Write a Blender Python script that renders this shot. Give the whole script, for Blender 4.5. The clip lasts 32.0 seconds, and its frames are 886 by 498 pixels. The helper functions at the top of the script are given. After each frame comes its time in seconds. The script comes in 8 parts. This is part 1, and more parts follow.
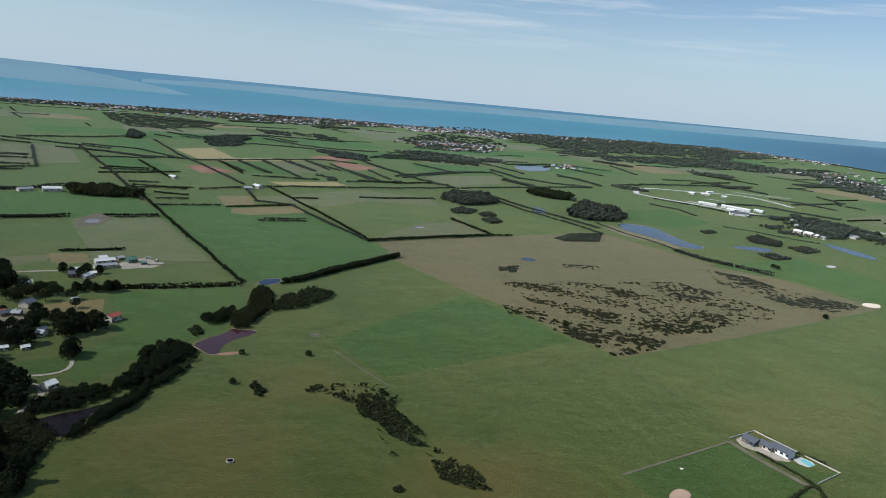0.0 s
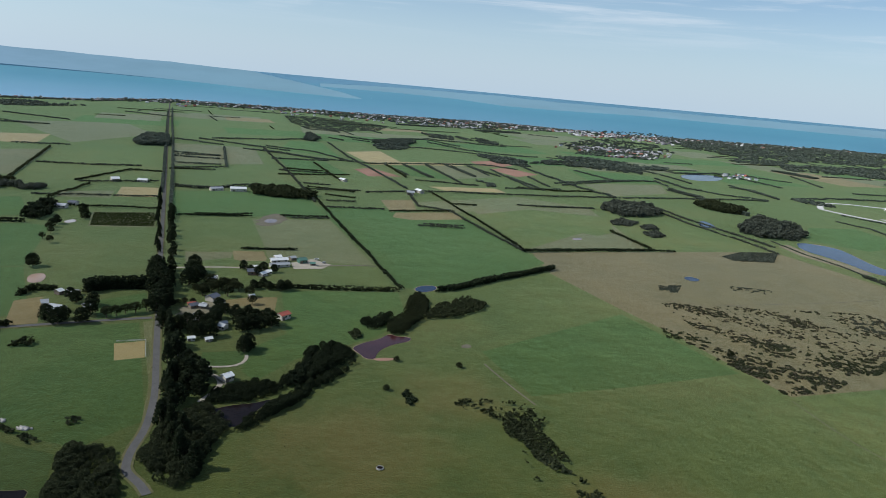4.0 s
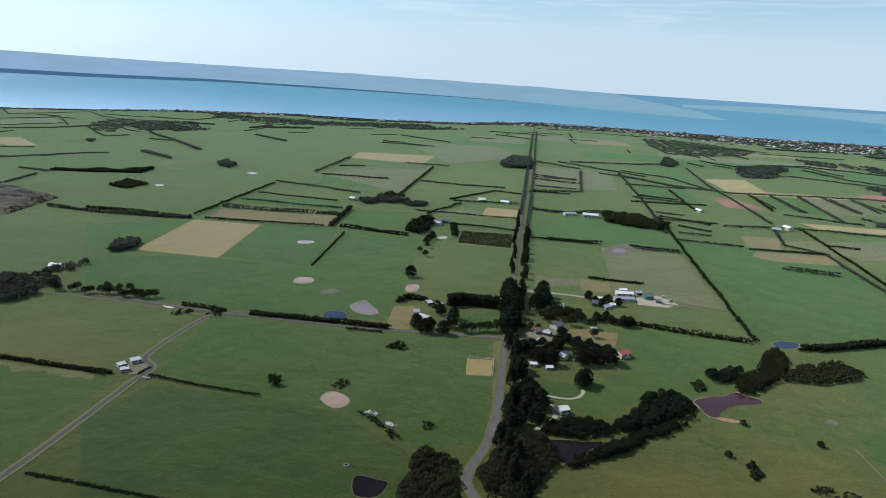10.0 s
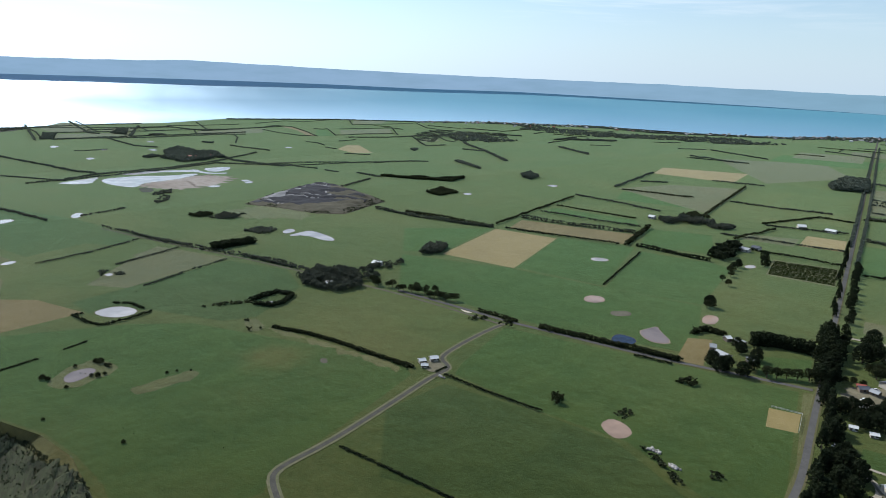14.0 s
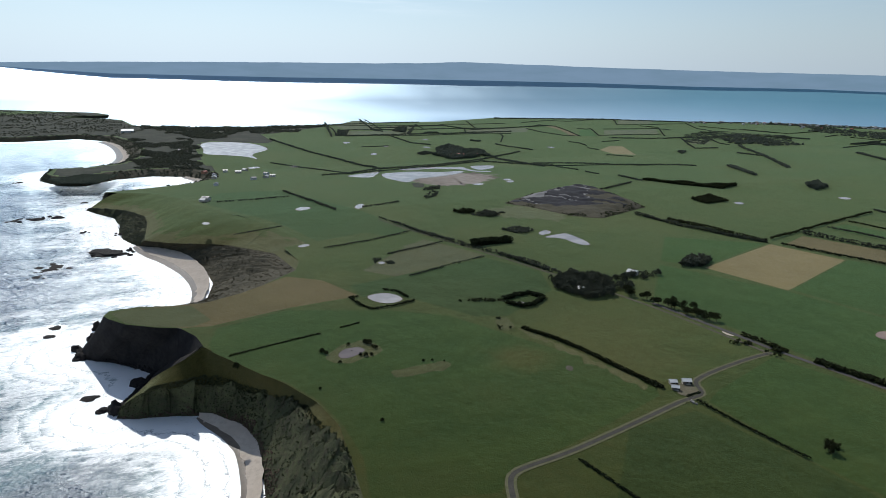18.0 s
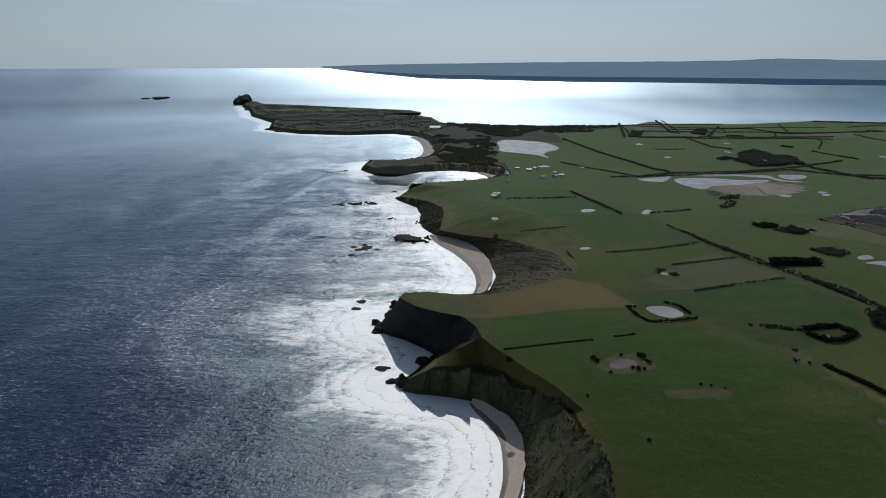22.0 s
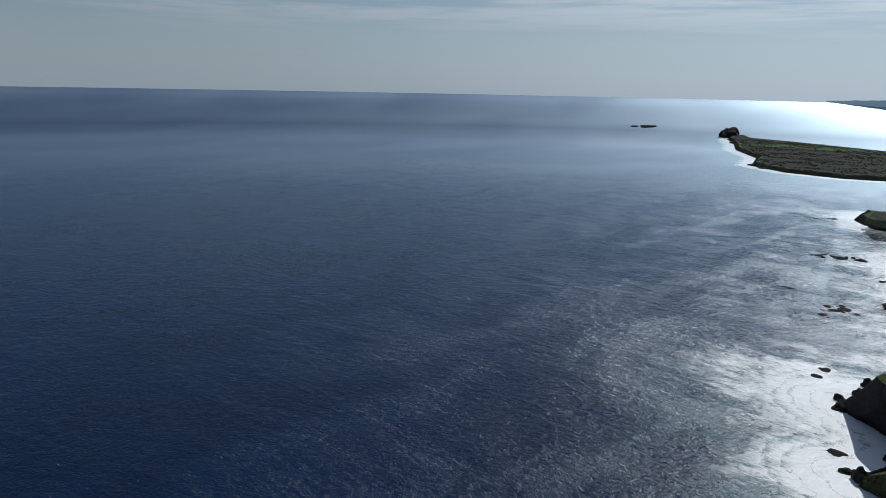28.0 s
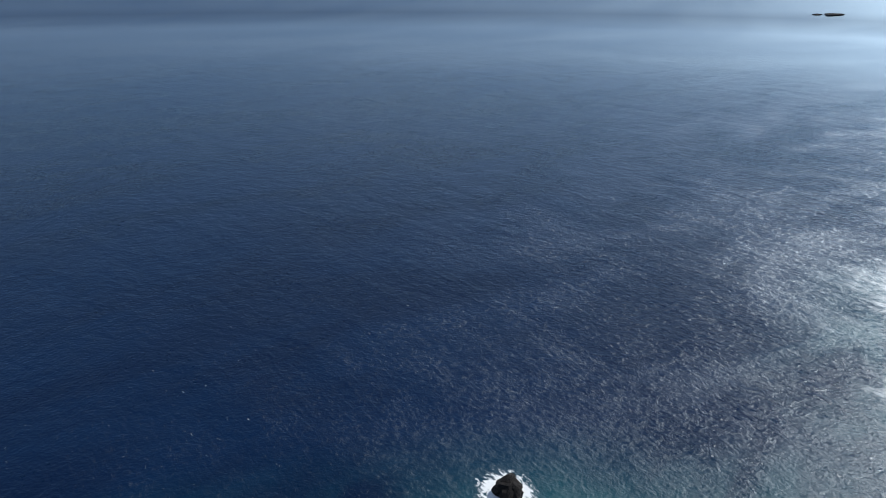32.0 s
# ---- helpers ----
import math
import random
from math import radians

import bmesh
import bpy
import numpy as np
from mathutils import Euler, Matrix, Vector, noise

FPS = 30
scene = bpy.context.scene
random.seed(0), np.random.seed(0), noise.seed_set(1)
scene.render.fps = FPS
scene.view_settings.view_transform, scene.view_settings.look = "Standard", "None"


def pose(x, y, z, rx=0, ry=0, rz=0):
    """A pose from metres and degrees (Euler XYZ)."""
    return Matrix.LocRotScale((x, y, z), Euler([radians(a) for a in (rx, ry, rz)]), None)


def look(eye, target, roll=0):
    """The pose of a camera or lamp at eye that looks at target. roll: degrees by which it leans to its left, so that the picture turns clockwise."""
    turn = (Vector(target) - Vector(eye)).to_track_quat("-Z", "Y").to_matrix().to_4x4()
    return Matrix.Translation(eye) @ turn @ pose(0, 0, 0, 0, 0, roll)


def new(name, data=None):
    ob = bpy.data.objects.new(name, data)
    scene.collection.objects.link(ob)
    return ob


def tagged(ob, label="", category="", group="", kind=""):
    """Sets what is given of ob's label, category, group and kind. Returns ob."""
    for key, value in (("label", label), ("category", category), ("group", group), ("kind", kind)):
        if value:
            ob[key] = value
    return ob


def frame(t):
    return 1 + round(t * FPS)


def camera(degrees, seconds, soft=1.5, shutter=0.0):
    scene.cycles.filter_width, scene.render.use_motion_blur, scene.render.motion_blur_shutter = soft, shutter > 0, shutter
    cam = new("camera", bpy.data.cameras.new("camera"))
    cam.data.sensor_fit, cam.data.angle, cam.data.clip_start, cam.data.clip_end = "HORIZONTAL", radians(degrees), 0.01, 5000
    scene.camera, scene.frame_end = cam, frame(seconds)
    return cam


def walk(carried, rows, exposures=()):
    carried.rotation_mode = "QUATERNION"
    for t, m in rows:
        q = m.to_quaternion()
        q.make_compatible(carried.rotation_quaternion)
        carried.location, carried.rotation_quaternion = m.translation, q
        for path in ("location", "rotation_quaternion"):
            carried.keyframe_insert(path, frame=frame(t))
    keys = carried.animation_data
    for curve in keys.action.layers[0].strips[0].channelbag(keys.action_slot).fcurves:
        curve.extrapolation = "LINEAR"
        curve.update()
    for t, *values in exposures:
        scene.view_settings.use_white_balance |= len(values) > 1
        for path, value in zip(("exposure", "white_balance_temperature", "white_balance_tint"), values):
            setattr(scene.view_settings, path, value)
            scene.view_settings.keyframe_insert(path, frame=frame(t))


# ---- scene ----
# ================= camera and its walk =================
def eye_pose(x, y, z, yaw, pitch, roll):
    return pose(x, y, z, 90 + pitch, 0, yaw) @ pose(0, 0, 0, 0, 0, roll)


cam = camera(65.15, 32.0, 0.65)
ROWS = [
    (0, 0.0, 0.0, 160.0, -21.18, -12.46, 5.23),
    (0.5, 0.2, 0.4, 161.1, -19.44, -12.65, 5.29),
    (1, 0.3, 0.8, 162.2, -17.59, -12.81, 5.25),
    (1.5, 0.4, 1.1, 163.3, -16.00, -12.99, 5.22),
    (2, 0.5, 1.5, 164.4, -14.33, -13.15, 5.21),
    (2.5, 0.5, 1.8, 165.4, -12.52, -13.20, 5.19),
    (3, 0.5, 2.2, 166.5, -11.61, -13.29, 5.16),
    (3.5, 0.5, 2.5, 167.5, -9.73, -13.38, 5.12),
    (5.5, 0.2, 3.8, 171.5, -3.79, -13.64, 4.63),
    (6, 0.0, 4.1, 172.4, -1.37, -13.72, 4.52),
    (6.5, -0.1, 4.4, 173.4, 2.06, -13.84, 4.38),
    (7, -0.3, 4.7, 174.3, 5.78, -13.89, 4.24),
    (7.5, -0.5, 5.0, 175.2, 8.47, -13.93, 4.09),
    (8, -0.7, 5.2, 176.1, 10.68, -13.95, 3.93),
    (8.5, -0.9, 5.5, 177.0, 13.07, -13.97, 3.77),
    (9, -1.1, 5.8, 177.9, 15.35, -13.95, 3.62),
    (9.5, -1.4, 6.0, 178.7, 17.79, -13.96, 3.50),
    (10, -1.6, 6.3, 179.6, 20.85, -13.95, 3.35),
    (10.5, -1.9, 6.5, 180.4, 23.50, -13.96, 3.23),
    (11, -2.2, 6.7, 181.2, 26.65, -14.00, 3.11),
    (11.5, -2.4, 7.0, 182.0, 28.78, -14.01, 3.01),
    (12, -2.7, 7.2, 182.8, 31.29, -14.06, 2.79),
    (12.5, -3.0, 7.4, 183.5, 34.64, -14.07, 2.65),
    (13, -3.3, 7.6, 184.3, 38.92, -14.11, 2.49),
    (13.5, -3.6, 7.8, 185.0, 42.33, -14.18, 2.30),
    (14, -3.9, 8.0, 185.7, 45.47, -14.24, 2.11),
    (14.5, -4.1, 8.2, 186.4, 48.89, -14.25, 1.90),
    (15, -4.4, 8.4, 187.1, 52.43, -14.26, 1.71),
    (15.5, -4.7, 8.6, 187.7, 55.29, -14.28, 1.57),
    (17.5, -5.8, 9.2, 190.1, 64.85, -14.79, 0.98),
    (18, -6.0, 9.4, 190.7, 66.94, -14.92, 0.89),
    (18.5, -6.2, 9.5, 191.2, 69.09, -15.11, 0.74),
    (19, -6.4, 9.6, 191.7, 71.78, -15.25, 0.58),
    (19.5, -6.6, 9.8, 192.2, 74.62, -15.39, 0.46),
    (20, -6.8, 9.9, 192.7, 77.07, -15.51, 0.42),
    (20.5, -7.0, 10.0, 193.1, 79.52, -15.55, 0.37),
    (21, -7.1, 10.1, 193.5, 82.74, -15.53, 0.20),
    (21.5, -7.3, 10.2, 193.9, 86.37, -15.41, 0.06),
    (22, -7.4, 10.4, 194.3, 90.74, -15.18, -0.06),
    (22.5, -7.4, 10.5, 194.7, 94.55, -14.93, -0.03),
    (23, -7.5, 10.6, 195.0, 97.06, -14.70, 0.03),
    (23.5, -7.5, 10.6, 195.4, 98.15, -14.48, 0.03),
    (24, -7.5, 10.7, 195.6, 99.33, -14.25, 0.02),
    (24.5, -7.5, 10.8, 195.9, 101.49, -14.01, -0.01),
    (26.5, -7.1, 11.1, 196.8, 116.32, -13.13, 0.40),
    (27, -7.0, 11.2, 196.9, 120.39, -13.07, 0.71),
    (27.5, -6.7, 11.2, 197.1, 125.34, -13.06, 0.95),
    (28, -6.5, 11.3, 197.2, 128.52, -13.16, 1.11),
    (28.5, -6.2, 11.3, 197.3, 130.38, -13.35, 1.23),
    (29, -5.9, 11.4, 197.3, 131.33, -14.13, 1.19),
    (29.5, -5.5, 11.4, 197.4, 131.85, -15.41, 0.93),
    (30, -5.1, 11.4, 197.4, 132.16, -16.75, 1.11),
    (30.5, -4.6, 11.5, 197.4, 132.61, -18.07, 0.97),
    (31, -4.1, 11.5, 197.3, 132.89, -19.46, 0.79),
    (31.5, -3.6, 11.5, 197.3, 134.39, -20.64, 0.46),
    (32, -3.0, 11.5, 197.2, 140.48, -21.88, 0.31),
]
EXPOSURES = [(0, -0.08, 6000, 8), (6, 0.10, 6000, 8), (9, 0.22, 6000, 8), (13, 0.28, 6050, 8), (15.5, 0.15, 6100, 8), (17.5, -0.25, 6200, 9), (19, -0.54, 6250, 9), (21, -0.90, 6300, 10), (24, -1.22, 6350, 11), (27, -1.15, 6200, 10), (29, -0.90, 6150, 9), (32, -0.45, 6050, 8)]

walk(cam, [(t, eye_pose(*v)) for t, *v in ROWS], EXPOSURES)

# ================= daylight =================
SUN_YAW, SUN_UP = 88.0, 43.0          # degrees: turned left from +y, and above the horizon
sun_way = Vector((-math.sin(radians(SUN_YAW)) * math.cos(radians(SUN_UP)),
                  math.cos(radians(SUN_YAW)) * math.cos(radians(SUN_UP)), math.sin(radians(SUN_UP))))
sun = new("sun", bpy.data.lights.new("sun", "SUN"))
sun.data.energy, sun.data.angle, sun.data.color = 5.0, radians(0.53), (1.0, 0.95, 0.87)
sun.matrix_world = look((0, 0, 900), Vector((0, 0, 900)) - sun_way)
world = bpy.data.worlds.new("sky")
scene.world = world
world.use_nodes = True


class Nodes:
    """A small builder of node trees."""

    def __init__(self, tree):
        self.tree = tree
        tree.nodes.clear()

    def add(self, kind, ins=None, **props):
        n = self.tree.nodes.new(kind)
        for k, v in props.items():
            if k == "operation":
                n.operation = v
            elif k == "blend_type":
                n.blend_type = v
            elif k == "data_type":
                n.data_type = v
        for k, v in (ins or {}).items():
            s = n.inputs[k]
            if isinstance(v, bpy.types.NodeSocket):
                self.tree.links.new(v, s)
            else:
                s.default_value = v
        return n

    def math(self, op, a, b=0.0, c=0.0):
        return self.add("ShaderNodeMath", {0: a, 1: b, 2: c}, operation=op).outputs[0]

    def noise(self, where, scale, detail=4.0, rough=0.55, stretch=(1, 1, 1), warp=0.0):
        m = self.add("ShaderNodeMapping", {"Vector": where, "Scale": tuple(scale * s for s in stretch)})
        n = self.add("ShaderNodeTexNoise", {"Vector": m.outputs[0], "Scale": 1.0, "Detail": detail, "Roughness": rough, "Distortion": warp})
        return n.outputs["Fac"]

    def step(self, v, lo, hi):
        n = self.add("ShaderNodeMapRange", {"Value": v, "From Min": lo, "From Max": hi})
        n.interpolation_type = "SMOOTHSTEP"
        return n.outputs[0]

    def mix(self, f, a, b, how="MIX"):
        n = self.add("ShaderNodeMix", data_type="RGBA", blend_type=how)
        for s, v in ((n.inputs[0], f), (n.inputs[6], a), (n.inputs[7], b)):
            if isinstance(v, bpy.types.NodeSocket):
                self.tree.links.new(v, s)
            else:
                s.default_value = v if not isinstance(v, tuple) else (*v[:3], 1)
        return n.outputs[2]

    def at(self):
        return self.add("ShaderNodeNewGeometry").outputs["Position"]

    def attribute(self, name):
        n = self.add("ShaderNodeAttribute")
        n.attribute_name = name
        return n.outputs["Fac"]

    def random(self):
        return self.add("ShaderNodeObjectInfo").outputs["Random"]

    def bump(self, h, strength, distance, normal=None):
        ins = {"Height": h, "Strength": strength, "Distance": distance}
        if normal:
            ins["Normal"] = normal
        return self.add("ShaderNodeBump", ins).outputs[0]

    def finish(self, colour, rough=0.85, normal=None, metal=0.0, spec=0.3, **more):
        ins = {"Base Color": colour if isinstance(colour, bpy.types.NodeSocket) else (*colour, 1), "Roughness": rough,
               "Metallic": metal, "Specular IOR Level": spec, "Diffuse Roughness": 0.6}
        if normal:
            ins["Normal"] = normal
        ins.update(more)
        b = self.add("ShaderNodeBsdfPrincipled", ins)
        o = self.add("ShaderNodeOutputMaterial")
        self.tree.links.new(b.outputs[0], o.inputs[0])


# sky: daylight with thin high cloud in long streaks
n = Nodes(world.node_tree)
sky = n.add("ShaderNodeTexSky")
sky.sky_type, sky.sun_disc = "NISHITA", False
sky.sun_elevation, sky.sun_rotation = radians(SUN_UP), radians(-SUN_YAW)
sky.altitude, sky.air_density, sky.dust_density, sky.ozone_density = 150, 1.0, 0.2, 2.5
way = n.add("ShaderNodeTexCoord").outputs["Generated"]
up = n.add("ShaderNodeSeparateXYZ", {0: way}).outputs[2]
streak = n.noise(way, 2.0, 7, 0.62, (1.0, 1.0, 13.0), 0.7)
wisp = n.noise(way, 7.0, 5, 0.6, (0.6, 0.6, 14.0), 0.3)
veil = n.math("MULTIPLY", n.step(n.math("ADD", n.math("MULTIPLY", streak, 0.7), n.math("MULTIPLY", wisp, 0.3)), 0.47, 0.62), n.step(up, 0.05, 0.12))
veil = n.math("MULTIPLY", veil, 0.8)
tone = sky.outputs[0]
near_sun = n.add("ShaderNodeVectorMath", {0: way, 1: tuple(sun_way)}, operation="DOT_PRODUCT").outputs["Value"]
glow = n.math("MULTIPLY_ADD", n.math("POWER", n.math("MAXIMUM", near_sun, 0.0), 4.0), 2.6, 1.0)
haze = n.math("SUBTRACT", 1.0, n.step(up, -0.02, 0.19))
milk = n.add("ShaderNodeVectorMath", {0: (5.0, 6.1, 7.1), "Scale": glow}, operation="SCALE").outputs[0]
tone = n.mix(n.math("MULTIPLY", haze, 0.88), tone, milk)
white = n.add("ShaderNodeVectorMath", {0: (7.6, 7.9, 8.2), "Scale": glow}, operation="SCALE").outputs[0]
tone = n.mix(n.math("MULTIPLY", veil, 0.7), tone, white)
bg = n.add("ShaderNodeBackground", {"Color": tone, "Strength": 0.10})
n.tree.links.new(bg.outputs[0], n.add("ShaderNodeOutputWorld").inputs[0])


# ================= materials =================
def material(name):
    m = bpy.data.materials.new(name)
    m.use_nodes = True
    return m, Nodes(m.node_tree)


DRY_RISES = [(8, 300, 62), (62, 352, 50), (-384, 226, 34), (130, 240, 60)]          # x, y, reach of a grazed brown rise
BLADE = (0.74, 0.60, 0.40)          # how much light a sward gives back, against single leaves


def meadow(name, dark, mid, dry, patch=0.5, grain=1.0, vary=0.42):
    """Pasture: tufts, grazed patches and drier rises; every paddock has a tone of its own. Blades and seed heads give a
    pale sheen at a low angle, strengthened to imitate haze over far fields.
    """
    m, n = material(name)
    # The blue added to the sheen's tint stands in for haze.
    tint = tuple(min(1.0, v / max(mid) + k) for v, k in zip(mid, (0.0, 0.0, 0.17)))
    dark, mid, dry = (tuple(v * k for v, k in zip(c, BLADE)) for c in (dark, mid, dry))
    p = n.at()
    big = n.noise(p, 0.006, 4, 0.6)
    mid_n = n.noise(p, 0.03, 5, 0.65)
    fine = n.noise(p, 0.25, 4, 0.7)
    tuft = n.noise(p, 1.4, 3, 0.75)
    c = n.mix(n.step(n.math("ADD", n.math("MULTIPLY", mid_n, 0.6), n.math("MULTIPLY", fine, 0.4)), 0.36, 0.62), dark, mid)
    c = n.mix(n.math("MULTIPLY", n.step(n.math("ADD", n.math("MULTIPLY", big, 0.75), n.math("MULTIPLY", fine, 0.25)), 0.44, 0.64), patch), c, dry)
    for x, y, wide in DRY_RISES:
        off = n.add("ShaderNodeVectorMath", {0: p, 1: (x, y, 0.0)}, operation="DISTANCE").outputs["Value"]
        worn = n.math("ADD", n.math("SUBTRACT", 1.0, n.math("DIVIDE", off, wide)), n.math("MULTIPLY", n.math("SUBTRACT", mid_n, 0.5), 1.4))
        c = n.mix(n.math("MULTIPLY", n.step(worn, 0.0, 0.9), 0.75), c, (0.150 * BLADE[0], 0.118 * BLADE[1], 0.056 * BLADE[2]))
    c = n.mix(n.math("MULTIPLY", n.step(tuft, 0.45, 0.62), min(0.95, 0.80 * grain)), c, tuple(v * 0.5 for v in dark))
    streak = n.noise(p, 0.05, 4, 0.7, (1.0, 0.12, 1.0), 0.4)
    c = n.mix(n.math("MULTIPLY", n.step(streak, 0.48, 0.75), 0.30), c, tuple(v * 1.25 for v in mid))
    r = n.random()
    c = n.mix(n.math("MULTIPLY", r, vary), c, tuple(v * 0.7 for v in dark))
    n.finish(c, 0.80, n.bump(n.math("ADD", n.math("MULTIPLY", tuft, 0.40), n.math("MULTIPLY", mid_n, 2.0)), 0.6, 1.0), spec=0.015,
             **{"Diffuse Roughness": 0.5, "Sheen Weight": 0.42, "Sheen Roughness": 0.38, "Sheen Tint": (*tint, 1)})
    return m


def earth(name, a, b, c, scale=0.1, rough=0.95, high=0.3):
    """Bare ground, sand, gravel, rock or straw: three tones at three scales."""
    m, n = material(name)
    p = n.at()
    n1, n2, n3 = n.noise(p, scale, 5, 0.6), n.noise(p, scale * 6, 4, 0.65), n.noise(p, scale * 40, 3, 0.7)
    k = n.mix(n.step(n1, 0.35, 0.65), a, b)
    k = n.mix(n.math("MULTIPLY", n.step(n2, 0.42, 0.72), 0.7), k, c)
    k = n.mix(n.math("MULTIPLY", n3, 0.25), k, tuple(v * 0.5 for v in a))
    n.finish(k, rough, n.bump(n.math("ADD", n2, n.math("MULTIPLY", n3, 0.5)), 0.5, high), spec=0.15)
    return m


LEAFY = set()


def leafage(name, a, b):
    """Foliage clumps: a tone of its own for every clump and every tree."""
    m, n = material(name)
    LEAFY.add(name)
    p = n.at()
    isle = n.add("ShaderNodeNewGeometry").outputs["Random Per Island"]
    k = n.mix(n.math("MULTIPLY_ADD", isle, 0.5, n.math("MULTIPLY", n.noise(p, 0.25, 3), 0.5)), a, b)
    k = n.mix(n.math("MULTIPLY", n.step(n.noise(p, 0.9, 4, 0.7), 0.4, 0.7), 0.5), k, tuple(v * 0.45 for v in a))
    k = n.mix(n.math("MULTIPLY", n.random(), 0.35), k, tuple(v * 0.6 for v in a))
    n.finish(k, 0.9, n.bump(n.noise(p, 2.2, 3, 0.7), 0.8, 0.5), spec=0.12)
    # leaves let some of the light through
    thin = n.add("ShaderNodeBsdfTranslucent", {"Color": k})
    out, face = n.tree.nodes["Material Output"], n.tree.nodes["Principled BSDF"]
    both = n.add("ShaderNodeMixShader", {0: 0.35, 1: face.outputs[0], 2: thin.outputs[0]})
    n.tree.links.new(both.outputs[0], out.inputs[0])
    return m


def plain(name, a, rough=0.6, metal=0.0, wear=0.25, scale=0.8, spec=0.4):
    """Paint, sheet metal, plaster: one colour with dirt and weathering."""
    m, n = material(name)
    p = n.at()
    k = n.mix(n.math("MULTIPLY", n.step(n.noise(p, scale, 5, 0.65), 0.4, 0.75), wear), a, tuple(v * 0.5 + 0.02 for v in a))
    k = n.mix(n.math("MULTIPLY", n.random(), 0.2), k, tuple(v * 0.7 for v in a))
    n.finish(k, rough, n.bump(n.noise(p, scale * 5, 3), 0.2, 0.05), metal, spec)
    return m


GRASS = meadow("pasture grass", (0.050, 0.078, 0.023), (0.087, 0.116, 0.037), (0.140, 0.133, 0.061), 0.75)
LUSH = meadow("lush grass", (0.040, 0.074, 0.021), (0.063, 0.105, 0.030), (0.100, 0.113, 0.046), 0.5)
# Close to the lush grass, about a fifth darker.
DEEP = meadow("darker green grass", (0.033, 0.057, 0.017), (0.055, 0.084, 0.026), (0.090, 0.094, 0.042), 0.6, 0.9)
PALE = meadow("pale pasture", (0.086, 0.105, 0.049), (0.123, 0.135, 0.067), (0.173, 0.153, 0.100), 0.6)
DRY = meadow("dry pasture", (0.150, 0.142, 0.066), (0.208, 0.190, 0.095), (0.275, 0.240, 0.142), 0.6)
HEATH = meadow("heath grass", (0.090, 0.094, 0.046), (0.145, 0.138, 0.072), (0.190, 0.164, 0.092), 0.7, 1.6)
STRAW = meadow("cut straw", (0.285, 0.265, 0.142), (0.372, 0.348, 0.193), (0.440, 0.410, 0.240), 0.4, 0.5)
ROUGH = meadow("rank grass", (0.090, 0.112, 0.048), (0.150, 0.172, 0.082), (0.215, 0.220, 0.130), 0.6, 1.5)
TILLED = earth("tilled red soil", (0.235, 0.130, 0.095), (0.290, 0.170, 0.125), (0.210, 0.150, 0.090), 0.02)
SAND = earth("beach sand", (0.62, 0.53, 0.43), (0.70, 0.61, 0.51), (0.54, 0.46, 0.37), 0.05)
WETSAND = earth("wet sand", (0.20, 0.16, 0.125), (0.24, 0.195, 0.15), (0.16, 0.13, 0.10), 0.05, 0.35)
GRAVEL = earth("gravel track", (0.30, 0.265, 0.21), (0.37, 0.33, 0.27), (0.22, 0.20, 0.15), 0.12)
TRACK = earth("dirt track", (0.120, 0.108, 0.078), (0.160, 0.142, 0.106), (0.075, 0.078, 0.040), 0.1)
ASPHALT = earth("asphalt", (0.088, 0.085, 0.080), (0.110, 0.105, 0.099), (0.075, 0.072, 0.068), 0.15, 0.85)
VERGE = earth("road verge", (0.105, 0.098, 0.042), (0.080, 0.088, 0.030), (0.150, 0.125, 0.070), 0.15)
ROCK = earth("dark basalt", (0.026, 0.023, 0.022), (0.046, 0.040, 0.036), (0.018, 0.017, 0.017), 0.06, 0.9, 1.2)
# Basalt's own dark tone plus the recess's shadow, in one colour.
QUARRY = earth("quarry rock darkened for shade", (0.014, 0.015, 0.021), (0.026, 0.027, 0.035), (0.058, 0.056, 0.056), 0.03, 0.9, 1.0)
LEDGE = earth("quarry ledge", (0.24, 0.23, 0.225), (0.33, 0.32, 0.31), (0.14, 0.135, 0.13), 0.08, 0.9, 0.6)
RUBBLE = earth("pale rubble", (0.34, 0.32, 0.30), (0.46, 0.43, 0.40), (0.26, 0.23, 0.20), 0.06)
MUD = earth("pond mud", (0.25, 0.18, 0.12), (0.32, 0.24, 0.17), (0.17, 0.14, 0.09), 0.1)
SALT = earth("dried lake bed", (0.30, 0.25, 0.20), (0.38, 0.33, 0.28), (0.24, 0.19, 0.15), 0.012)
YARD = earth("trampled farm yard", (0.150, 0.132, 0.085), (0.205, 0.180, 0.122), (0.105, 0.105, 0.055), 0.12)
CONCRETE = earth("concrete", (0.42, 0.41, 0.39), (0.50, 0.49, 0.47), (0.34, 0.33, 0.31), 0.05)
CYPRESS = leafage("cypress leaves", (0.018, 0.027, 0.013), (0.043, 0.055, 0.024))
GUM = leafage("gum leaves", (0.026, 0.035, 0.014), (0.066, 0.074, 0.032))
SCRUB = leafage("coastal scrub", (0.035, 0.045, 0.020), (0.085, 0.096, 0.047))
# Two leaves with haze in their colour; the second also covers the heath.
HAZEGUM = leafage("pale grey-green gum leaves", (0.085, 0.108, 0.084), (0.160, 0.182, 0.138))
HEATH_HAZELEAF = leafage("grey-green heath leaves", (0.070, 0.082, 0.060), (0.125, 0.135, 0.098))
VINE = leafage("vine leaves", (0.045, 0.066, 0.018), (0.085, 0.105, 0.032))
BARK = plain("bark", (0.12, 0.09, 0.065), 0.9)
WHITE = plain("white painted metal", (0.70, 0.70, 0.68), 0.5)
CREAM = plain("cream wall", (0.55, 0.50, 0.42), 0.8)
